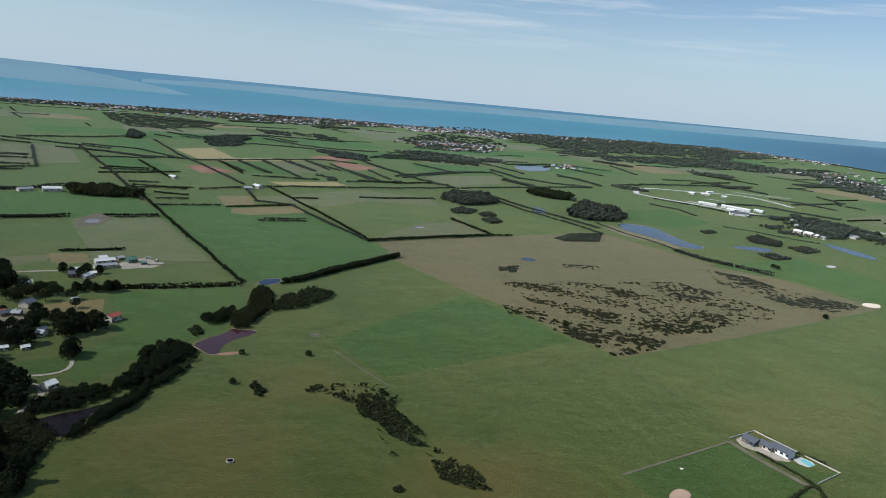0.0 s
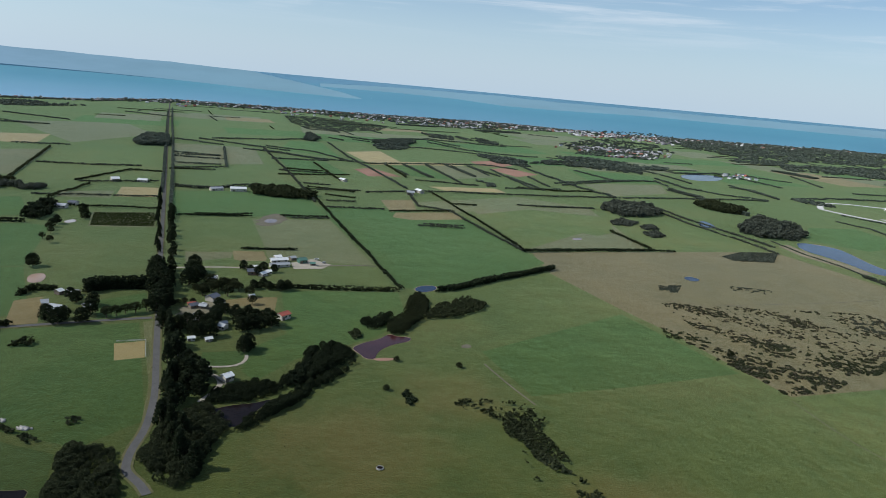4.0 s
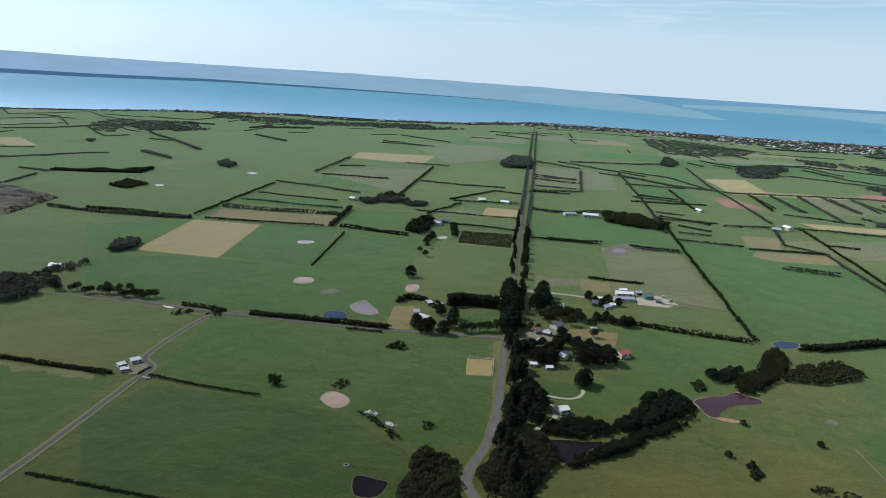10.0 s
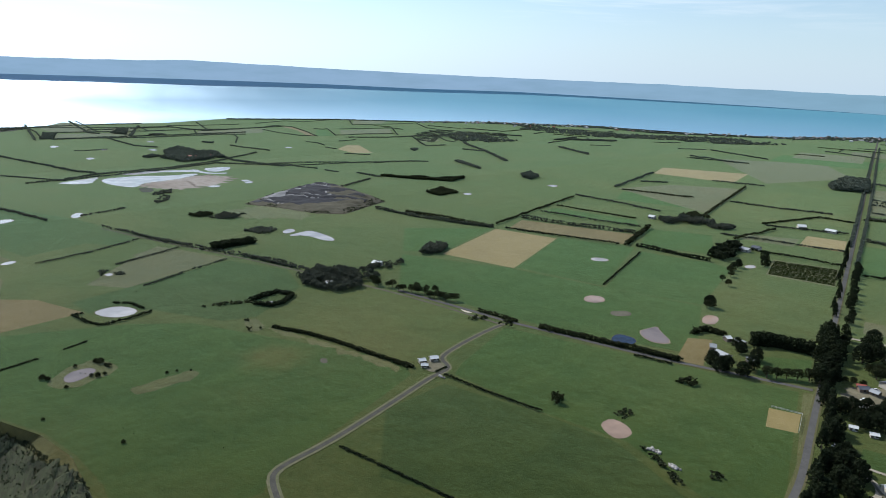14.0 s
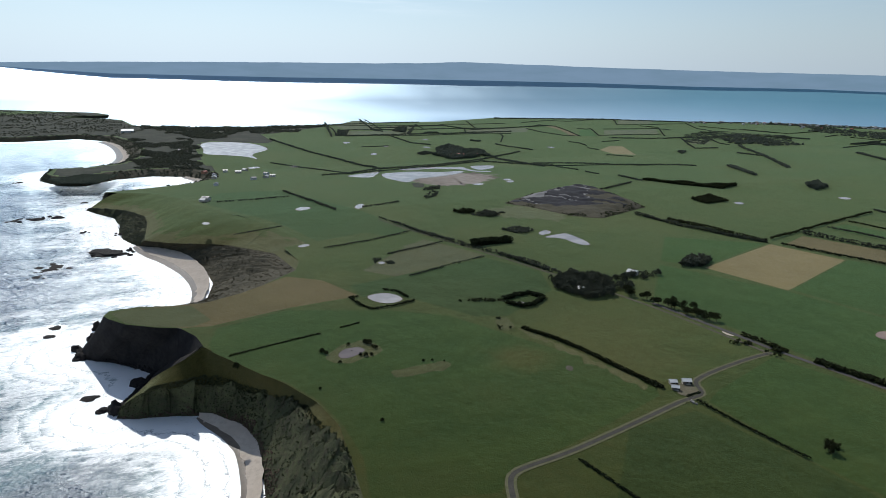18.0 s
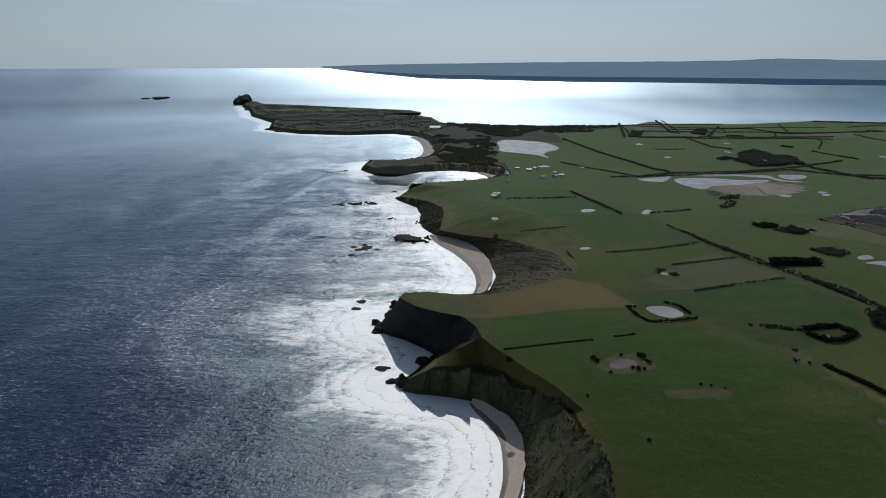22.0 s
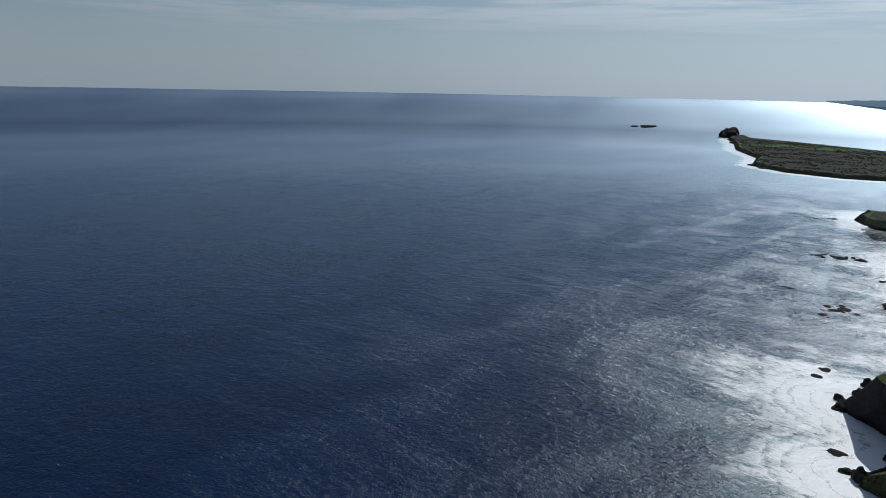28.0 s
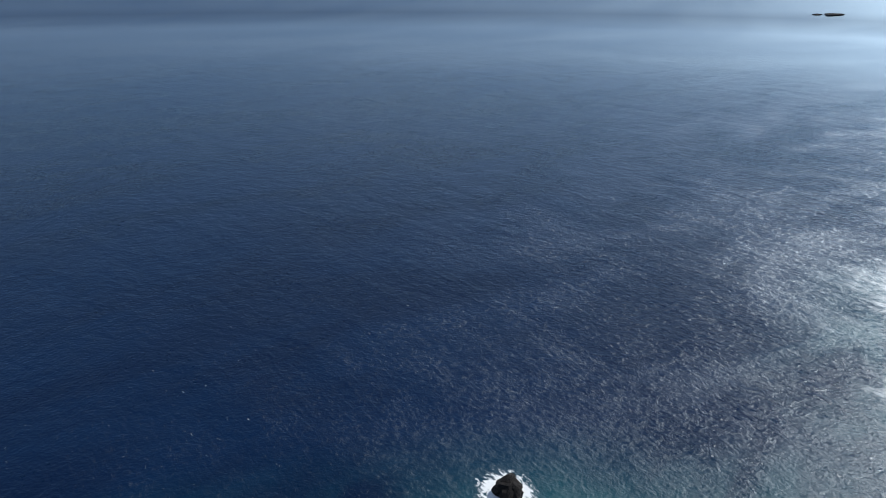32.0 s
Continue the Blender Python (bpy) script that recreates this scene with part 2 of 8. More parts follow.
BRICK = plain("brown brick wall", (0.26, 0.15, 0.10), 0.85)
GREYROOF = plain("grey metal roof", (0.10, 0.107, 0.125), 0.45)
ZINC = plain("zinc roof", (0.36, 0.37, 0.38), 0.55, 0.2)
REDROOF = plain("red tiled roof", (0.36, 0.09, 0.06), 0.75)
GREENROOF = plain("green metal roof", (0.08, 0.17, 0.13), 0.5)
TIMBER = plain("weathered timber", (0.20, 0.16, 0.12), 0.85)
GLASSY = plain("window glass", (0.03, 0.035, 0.04), 0.08, 0.0, 0.1, 0.8, 0.8)
POOL = plain("pool water", (0.16, 0.42, 0.44), 0.05, 0.0, 0.1, 0.5, 0.6)


def town_paint():
    """Roofs and walls of a far town: a tone of its own for every house."""
    m, n = material("town roofs")
    isle = n.add("ShaderNodeNewGeometry").outputs["Random Per Island"]
    c = n.mix(n.step(isle, 0.35, 0.45), (0.12, 0.11, 0.11), (0.36, 0.35, 0.34))
    c = n.mix(n.step(isle, 0.70, 0.74), c, (0.56, 0.55, 0.54))
    c = n.mix(n.step(isle, 0.92, 0.94), c, (0.28, 0.12, 0.08))
    n.finish(c, 0.7, spec=0.3)
    return m


TOWN = town_paint()


def pool_of(name, deep, rough=0.06, spec=0.2):
    m, n = material(name)
    p = n.at()
    c = n.mix(n.step(n.noise(p, 0.04, 3), 0.35, 0.65), deep, tuple(v * 0.7 for v in deep))
    n.finish(c, rough, n.bump(n.noise(p, 0.8, 3), 0.08, 0.3), spec=spec)
    return m


DARKPOND = pool_of("dark pond water", (0.012, 0.009, 0.009), 0.2, 0.04)
BLUEPOND = pool_of("blue pond water", (0.022, 0.036, 0.066), 0.12, 0.10)
BROWNPOND = pool_of("brown pond water", (0.36, 0.25, 0.18), 0.2)
PLUMPOND = pool_of("muddy dam water", (0.045, 0.016, 0.016), 0.2)
GREYPOND = pool_of("silty pond water", (0.20, 0.155, 0.13), 0.15)
PALEPOND = pool_of("pale pond water", (0.46, 0.41, 0.36), 0.27, 0.5)


def sea_material():
    """Ocean: swell, chop and ripples; teal shallows, white water along the shore, and the sheen of the far water."""
    m, n = material("sea water")
    p = n.at()
    shore, surf, rocks, far = (n.attribute(a) for a in ("shore", "surf", "rocks", "far"))
    gust = n.noise(p, 0.011, 5, 0.62, (0.40, 1.0, 1.0), 0.7)
    rows = n.noise(p, 0.028, 4, 0.6, (1.0, 0.35, 1.0), 0.5)
    swell = n.noise(p, 0.030, 3, 0.5, (1.0, 0.35, 1.0), 0.4)
    chop = n.noise(p, 0.16, 4, 0.6, (1.0, 0.6, 1.0), 0.3)
    rip = n.noise(p, 0.50, 3, 0.65, (1.0, 0.8, 1.0))
    near = n.math("SUBTRACT", 1.0, n.step(shore, 10.0, 175.0))
    c = n.mix(n.step(gust, 0.35, 0.65), (0.0007, 0.0075, 0.032), (0.0010, 0.013, 0.048))
    c = n.mix(n.math("MULTIPLY", near, n.step(gust, 0.30, 0.8)), c, (0.020, 0.160, 0.148))
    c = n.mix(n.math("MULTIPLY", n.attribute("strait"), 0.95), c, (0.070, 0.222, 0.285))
    tear = n.noise(p, 0.020, 5, 0.65, (1, 1, 1), 0.8)
    lace = n.noise(p, 0.12, 6, 0.72, (1.0, 0.42, 1), 0.5)
    veins = n.noise(p, 0.45, 5, 0.7, (1.0, 0.5, 1), 0.7)
    # breakers: sheets of foam one behind the other, each with a ragged front
    roll = n.math("FRACT", n.math("ADD", n.math("MULTIPLY", shore, 0.062), n.math("MULTIPLY_ADD", tear, 3.6, n.math("MULTIPLY", lace, 0.35))))
    drive = n.math("MULTIPLY_ADD", n.math("SUBTRACT", 1.0, n.step(shore, 14.0, 72.0)), 0.50, n.math("MULTIPLY", surf, 0.72))
    drive = n.math("ADD", drive, n.math("MULTIPLY", n.math("SUBTRACT", lace, 0.5), 1.2))
    drive = n.math("ADD", drive, n.math("MULTIPLY", n.math("SUBTRACT", tear, 0.5), 1.3))
    drive = n.math("ADD", drive, n.math("MULTIPLY", n.math("SUBTRACT", rows, 0.5), n.math("MULTIPLY", n.step(shore, 25.0, 90.0), 1.2)))
    drive = n.math("ADD", drive, n.math("MULTIPLY", n.math("SUBTRACT", veins, 0.5), 0.8))
    drive = n.math("ADD", drive, n.math("MULTIPLY", n.math("MULTIPLY", roll, n.math("SUBTRACT", 1.0, n.step(shore, 35.0, 80.0))), -0.30))
    foam = n.math("MULTIPLY", n.step(drive, 0.12, 0.64), n.step(surf, 0.05, 0.42))
    front = n.math("SUBTRACT", 1.0, n.step(n.math("ABSOLUTE", n.math("SUBTRACT", roll, 0.06)), 0.0, 0.06))
    front = n.math("MULTIPLY", n.math("MULTIPLY", n.math("MULTIPLY", front, n.step(shore, 6.0, 16.0)), n.math("SUBTRACT", 1.0, n.step(shore, 45.0, 80.0))), n.step(veins, 0.38, 0.55))
    foam = n.math("MULTIPLY", foam, n.math("SUBTRACT", 1.0, n.math("MULTIPLY", front, 0.75)))
    foam = n.math("MULTIPLY", foam, n.math("SUBTRACT", 1.0, n.math("MULTIPLY", n.math("MULTIPLY", n.step(lace, 0.52, 0.66), n.step(shore, 10.0, 60.0)), 0.5)))
    wash = n.step(n.math("ADD", rocks, n.math("MULTIPLY", n.math("SUBTRACT", veins, 0.5), 2.4)), 0.38, 0.72)
    foam = n.math("MAXIMUM", foam, wash)
    c = n.mix(foam, c, (0.88, 0.89, 0.89))
    near_bump = n.math("SUBTRACT", 1.0, n.step(far, 0.0, 0.5))
    patchy = n.step(n.math("ADD", gust, n.math("MULTIPLY", rows, 0.6)), 0.60, 1.0)
    nm = n.bump(swell, n.math("MULTIPLY", near_bump, 0.45), 3.2)
    nm = n.bump(chop, n.math("MULTIPLY", near_bump, 0.7), 1.3, nm)
    nm = n.bump(rip, n.math("MULTIPLY", near_bump, 0.9), 0.55, nm)
    calm = n.noise(p, 0.0016, 4, 0.6, (0.5, 1.0, 1.0), 0.8)
    near_rough = n.math("ADD", n.math("MULTIPLY_ADD", patchy, 0.16, 0.360), n.math("MULTIPLY", n.step(far, 0.004, 0.05), -0.075))
    facets = n.noise(p, 0.36, 3, 0.75, (1.0, 0.55, 1.0))
    near_rough = n.math("ADD", near_rough, n.math("MULTIPLY", n.math("SUBTRACT", facets, 0.5), 0.9))
    far_rough = n.math("MULTIPLY_ADD", n.step(calm, 0.25, 0.75), 0.10, 0.38)
    blend = n.step(far, 0.06, 0.30)
    close = n.add("ShaderNodeBsdfGlossy", {"Color": (0.84, 0.93, 1.0, 1), "Roughness": near_rough, "Normal": nm})
    close.distribution = "BECKMANN"
    away = n.add("ShaderNodeBsdfGlossy", {"Color": (0.56, 0.70, 0.82, 1), "Roughness": far_rough, "Normal": nm})
    away.distribution = "MULTI_GGX"
    gloss = n.add("ShaderNodeMixShader", {0: blend, 1: close.outputs[0], 2: away.outputs[0]})
    body = n.add("ShaderNodeBsdfDiffuse", {"Color": c})
    fres = n.add("ShaderNodeFresnel", {"IOR": 1.37, "Normal": nm}).outputs[0]
    grazing = n.math("MULTIPLY", n.math("MULTIPLY", n.step(far, 0.0, 1.2), n.math("MULTIPLY_ADD", n.attribute("strait"), -0.45, 1.0)), 0.52)
    grazing = n.math("MULTIPLY_ADD", n.step(far, 0.8, 7.0), 0.25, grazing)
    share = n.math("MAXIMUM", n.math("MULTIPLY", n.math("MULTIPLY", fres, n.math("MULTIPLY_ADD", n.step(far, 0.006, 0.08), 0.08, 0.87)), n.math("SUBTRACT", 1.0, n.math("MULTIPLY", foam, 0.2))), grazing)
    mixed = n.add("ShaderNodeMixShader", {0: share, 1: body.outputs[0], 2: gloss.outputs[0]})
    n.tree.links.new(mixed.outputs[0], n.add("ShaderNodeOutputMaterial").inputs[0])
    return m


SEA = sea_material()


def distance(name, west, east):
    """Land far across the water: haze painted in blue and glowing, paler in the west, greener in the east."""
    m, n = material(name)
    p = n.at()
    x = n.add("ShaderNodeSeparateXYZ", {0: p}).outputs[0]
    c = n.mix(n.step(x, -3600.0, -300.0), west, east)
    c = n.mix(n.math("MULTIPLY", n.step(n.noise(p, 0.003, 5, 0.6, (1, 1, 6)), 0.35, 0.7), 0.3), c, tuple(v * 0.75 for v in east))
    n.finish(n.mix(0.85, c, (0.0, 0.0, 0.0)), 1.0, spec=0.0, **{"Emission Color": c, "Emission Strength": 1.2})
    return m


FAR_LAND = distance("far mainland in glowing haze", (0.200, 0.290, 0.395), (0.165, 0.275, 0.345))

# ================= helpers for building =================
SEA_Z = -42.0
R_NEAR, R_FAR = 3300.0, 4880.0


def land_z(x):
    """The island's surface: level, and lower in the west."""
    return -30.0 * min(1.0, max(0.0, (-x - 900.0) / 600.0))


def bend(v):
    """Draws what lies past 3.3 km in towards the rim, along the line of sight, so that the far sea and coast keep their bearing and height."""
    v = np.asarray(v, float)
    d = v[:, :2] - (-3.0, 8.0)
    r = np.maximum(np.hypot(d[:, 0], d[:, 1]), 1.0)
    yaw = np.degrees(np.arctan2(-d[:, 0], d[:, 1]))
    eye = np.interp(yaw, (-60, -20, 15, 40, 77, 130), (160, 163, 178, 184, 192, 197))
    past = np.maximum(r - R_NEAR, 0)
    near = np.minimum(r, R_NEAR) + (R_FAR - R_NEAR) * past / (past + R_FAR - R_NEAR)
    k = near / r
    out = np.empty_like(v)
    out[:, :2] = d * k[:, None] + (-3.0, 8.0)
    out[:, 2] = np.where(k < 1, eye + (v[:, 2] - eye) * k, v[:, 2])
    return out


def mesh_of(name, verts, faces, mat, smooth=False):
    me = bpy.data.meshes.new(name)
    me.from_pydata([tuple(v) for v in verts], [], [tuple(f) for f in faces])
    me.materials.append(mat)
    if smooth:
        me.polygons.foreach_set("use_smooth", [True] * len(me.polygons))
    me.update()
    return me


def grid_mesh(name, v, rows, cols, mat, smooth=True, wrap=False):
    """A sheet from rows x cols points in a numpy array."""
    i = np.arange((rows - 1) * cols).reshape(rows - 1, cols)
    if not wrap:
        i = i[:, :-1]
    j = (i // cols) * cols + (i + 1) % cols
    f = np.stack([i, j, j + cols, i + cols], -1).reshape(-1, 4)
    me = bpy.data.meshes.new(name)
    me.vertices.add(len(v))
    me.vertices.foreach_set("co", np.asarray(v, np.float32).ravel())
    me.loops.add(f.size)
    me.loops.foreach_set("vertex_index", f.ravel().astype(np.int32))
    me.polygons.add(len(f))
    me.polygons.foreach_set("loop_start", np.arange(0, f.size, 4, dtype=np.int32))
    me.polygons.foreach_set("loop_total", np.full(len(f), 4, np.int32))
    me.polygons.foreach_set("use_smooth", np.full(len(f), smooth))
    me.materials.append(mat)
    me.update(calc_edges=True)
    return me


def part(name, me, parent, label=""):
    """Links a mesh (or a bmesh) as one object under a thing or under a part."""
    ob = new(name, me)
    ob.parent = parent
    if label:
        ob["label"] = label
    return ob


def low(lift):
    """Everything laid on the land stays within a hand's height of it."""
    return lift if lift < 0.2 else 0.11 + (lift - 0.2) * 0.25


def sheet(points, mat, lift, name="paddock"):
    """A flat piece of ground with the given outline, following the island's surface."""
    lift = low(lift)
    bm = bmesh.new()
    vs = [bm.verts.new((x, y, 0)) for x, y in points]
    bm.faces.new(vs)
    for cut in (-900, -1500, -2200, -3000, -3600, -3900, -4200):
        bmesh.ops.bisect_plane(bm, geom=bm.verts[:] + bm.edges[:] + bm.faces[:], plane_co=(cut, 0, 0), plane_no=(1, 0, 0))
    lo, hi = np.min(points, 0), np.max(points, 0)
    if max(hi - lo) > 700:
        for axis in (0, 1):
            for cut in np.arange(math.ceil(lo[axis] / 250) * 250, hi[axis], 250.0):
                at, way = ((cut, 0, 0), (1, 0, 0)) if axis == 0 else ((0, cut, 0), (0, 1, 0))
                bmesh.ops.bisect_plane(bm, geom=bm.verts[:] + bm.edges[:] + bm.faces[:], plane_co=at, plane_no=way)
    bmesh.ops.triangulate(bm, faces=bm.faces[:])
    if bm.faces and sum(f.normal.z for f in bm.faces) < 0:
        bmesh.ops.reverse_faces(bm, faces=bm.faces[:])
    co = bend([(v.co.x, v.co.y, land_z(v.co.x) + lift) for v in bm.verts])
    for v, c in zip(bm.verts, co):
        v.co = c
    me = bpy.data.meshes.new(name)
    bm.to_mesh(me)
    bm.free()
    me.materials.append(mat)
    return me


def rounded(points, turns=3):
    """Corner cutting: a smooth closed outline through a rough one."""
    p = np.array(points, float)
    for _ in range(turns):
        q = np.roll(p, -1, 0)
        p = np.stack([p * 0.75 + q * 0.25, p * 0.25 + q * 0.75], 1).reshape(-1, 2)
    return p


def resample(points, step, closed=False):
    p = np.array(points, float)
    if closed:
        p = np.vstack([p, p[:1]])
    s = np.r_[0, np.cumsum(np.hypot(*np.diff(p, axis=0).T))]
    k = max(2, int(s[-1] / step) + 1)
    u = np.linspace(0, s[-1], k)
    return np.stack([np.interp(u, s, p[:, 0]), np.interp(u, s, p[:, 1])], 1)


def smooth_line(points, turns=3):
    p = np.array(points, float)
    for _ in range(turns):
        q = np.stack([p[:-1] * 0.75 + p[1:] * 0.25, p[:-1] * 0.25 + p[1:] * 0.75], 1).reshape(-1, 2)
        p = np.vstack([p[:1], q, p[-1:]])
    return p


LIFT = [0.04]
LAID = []


def paddock(points, mat=None, label="", name="paddock"):
    """A field, one thin layer above the fields that it overlaps."""
    lo, hi = np.min(points, 0), np.max(points, 0)
    layer = 1 + max([k for a, b, k in LAID if (a < hi).all() and (lo < b).all()], default=0)
    LAID.append((lo, hi, layer))
    ob = new(name, sheet(points, mat or GRASS, min(0.108, 0.012 + 0.007 * layer), name))
    return tagged(ob, label or "fenced paddock of " + (mat or GRASS).name, "paddock", "paddocks", "structure")


def ribbon(points, width, mat, lift, name, label, category, turns=3, kind="structure"):
    """A road, verge or track of even width along a line."""
    p = smooth_line(points, turns) if turns else np.array(points, float)
    p = resample(p, max(4.0, width))
    t = np.gradient(p, axis=0)
    t /= np.maximum(np.hypot(t[:, 0], t[:, 1]), 1e-6)[:, None]
    nrm = np.stack([-t[:, 1], t[:, 0]], 1) * width / 2
    z = np.array([land_z(x) + low(lift) for x in p[:, 0]])
    v = np.concatenate([np.c_[p + nrm, z], np.c_[p - nrm, z]])
    k = len(p)
    me = grid_mesh(name, bend(v), 2, k, mat, False)
    me.flip_normals()
    return tagged(new(name, me), label, category, "", kind)


ICO = bmesh.new()
bmesh.ops.create_icosphere(ICO, subdivisions=1, radius=1.0)
ICO_V = np.array([v.co[:] for v in ICO.verts])
ICO.faces.ensure_lookup_table()
ICO_F = np.array([[v.index for v in f.verts] for f in ICO.faces])
ICO.free()
RNG = np.random.default_rng(7)


SPRAYS = []
for _ in range(48):
    out = RNG.normal(size=(10, 3))
    out /= np.linalg.norm(out, axis=1)[:, None]
    side = np.cross(out, RNG.normal(size=(10, 3)))
    side /= np.linalg.norm(side, axis=1)[:, None]
    face = np.cross(out, side) * 0.8 + out * RNG.normal(0, 0.45, (10, 1))
    mid = out * RNG.uniform(0.35, 0.95, (10, 1))
    u, w = side * RNG.uniform(0.35, 0.75, (10, 1)), face * RNG.uniform(0.35, 0.75, (10, 1))
    SPRAYS.append(np.stack([mid - u - w * 0.6, mid + u * 0.7 - w, mid + u + w * 0.7, mid - u * 0.6 + w], 1).reshape(-1, 3))
SPRAYS = np.array(SPRAYS)


def quads(name, v, f, mat):
    me = bpy.data.meshes.new(name)
    me.vertices.add(len(v))
    me.vertices.foreach_set("co", v.astype(np.float32).ravel())
    me.loops.add(f.size)
    me.loops.foreach_set("vertex_index", f.ravel().astype(np.int32))
    me.polygons.add(len(f))
    me.polygons.foreach_set("loop_start", np.arange(0, f.size, 4, dtype=np.int32))
    me.polygons.foreach_set("loop_total", np.full(len(f), 4, np.int32))
    me.materials.append(mat)
    me.update(calc_edges=True)
    return me


def clumps(name, centres, sizes, mat, squash=0.8):
    """Many small ragged leaf clumps in one mesh. centres: n x 3, sizes: n."""
    c, s = np.asarray(centres, float), np.asarray(sizes, float)
    k = len(c)
    if mat.name in LEAFY:
        v = SPRAYS[RNG.integers(0, len(SPRAYS), k)] * s[:, None, None] * (1, 1, squash) + c[:, None]
        f = (np.arange(k * 40).reshape(-1, 4))
        return quads(name, v.reshape(-1, 3), f, mat)
    spread = RNG.uniform(0.55, 1.35, (k, len(ICO_V), 1))
    v = ICO_V[None] * spread * s[:, None, None] * (1, 1, squash) + c[:, None]
    f = ICO_F[None] + (np.arange(k) * len(ICO_V))[:, None, None]
    me = bpy.data.meshes.new(name)
    v, f = v.reshape(-1, 3), f.reshape(-1, 3)
    me.vertices.add(len(v))
    me.vertices.foreach_set("co", v.astype(np.float32).ravel())
    me.loops.add(f.size)
    me.loops.foreach_set("vertex_index", f.ravel().astype(np.int32))
    me.polygons.add(len(f))
    me.polygons.foreach_set("loop_start", np.arange(0, f.size, 3, dtype=np.int32))
    me.polygons.foreach_set("loop_total", np.full(len(f), 3, np.int32))
    me.materials.append(mat)
    me.update(calc_edges=True)
    return me


def far_of(x, y):
    return math.hypot(x + 3, y - 8)


def hedge_clumps(points, high=5.0, wide=5.0, gap=0.0, turns=0):
    """Centres and sizes of the leaf clumps of a windbreak, uneven at its top, with gaps where it is thin."""
    p = np.array(points, float)
    d = far_of(*p.mean(0))
    high, wide = high * 0.85, wide * 0.70
    size = max(0.8, min(high * 0.40, d / 520 if d < 700 else 1.35 + (d - 700) / 1300))
    if d > 900:
        high, wide = high * 0.75, wide * 0.70
    line = resample(smooth_line(p, turns) if turns else p, size * 0.75)
    c, s = [], []
    across = max(1, int(wide / (size * 1.9)))
    tiers = max(1, int(high / (size * 1.6)))
    seed = RNG.uniform(0, 99)
    for x, y in line:
        tall = 0.78 + 0.4 * noise.noise((x * 0.035, y * 0.035, seed)) + RNG.uniform(-0.14, 0.16)
        if RNG.random() < gap * (1.3 if noise.noise((x * 0.02, y * 0.02, seed + 5)) < 0.05 else 0.5):
            continue
        for a in range(across):
            for b in range(tiers):
                off = RNG.normal(0, wide * 0.12, 2) + RNG.uniform(-0.5, 0.5, 2) * wide * 0.5
                k = size * RNG.uniform(0.7, 1.25)
                c.append((x + off[0], y + off[1], land_z(x) + max(k * 0.5, high * tall * (b + 0.55) / tiers)))
                s.append(k)
    return c, s


def hazed_leaf(mat, d):
    """Picks a leaf by distance: farther means paler and greyer, haze carried by the colour."""
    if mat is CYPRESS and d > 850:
        return GUM if d < 1300 else HAZEGUM
    return (HAZEGUM if d > 1200 else HEATH_HAZELEAF) if mat in (GUM, SCRUB) and d > 600 else mat


def hedge(points, high=5.0, wide=5.0, mat=None, gap=0.0, label="", turns=0):
    c, s = hedge_clumps(points, high, wide, gap, turns)
    if not c:
        return None
    ob = new("hedge", clumps("hedge", bend(c), s, hazed_leaf(mat or CYPRESS, far_of(*np.mean(points, 0)))))
    return tagged(ob, label or "dark clipped windbreak hedge along a paddock fence", "hedge", "windbreak hedges")


def in_poly(p, poly):
    x, y = p[:, 0], p[:, 1]
    inside = np.zeros(len(p), bool)
    q = np.array(poly, float)
    for (ax, ay), (bx, by) in zip(q, np.roll(q, -1, 0)):
        hit = ((ay > y) != (by > y)) & (x < (bx - ax) * (y - ay) / ((by - ay) or 1e-9) + ax)
        inside ^= hit
    return inside


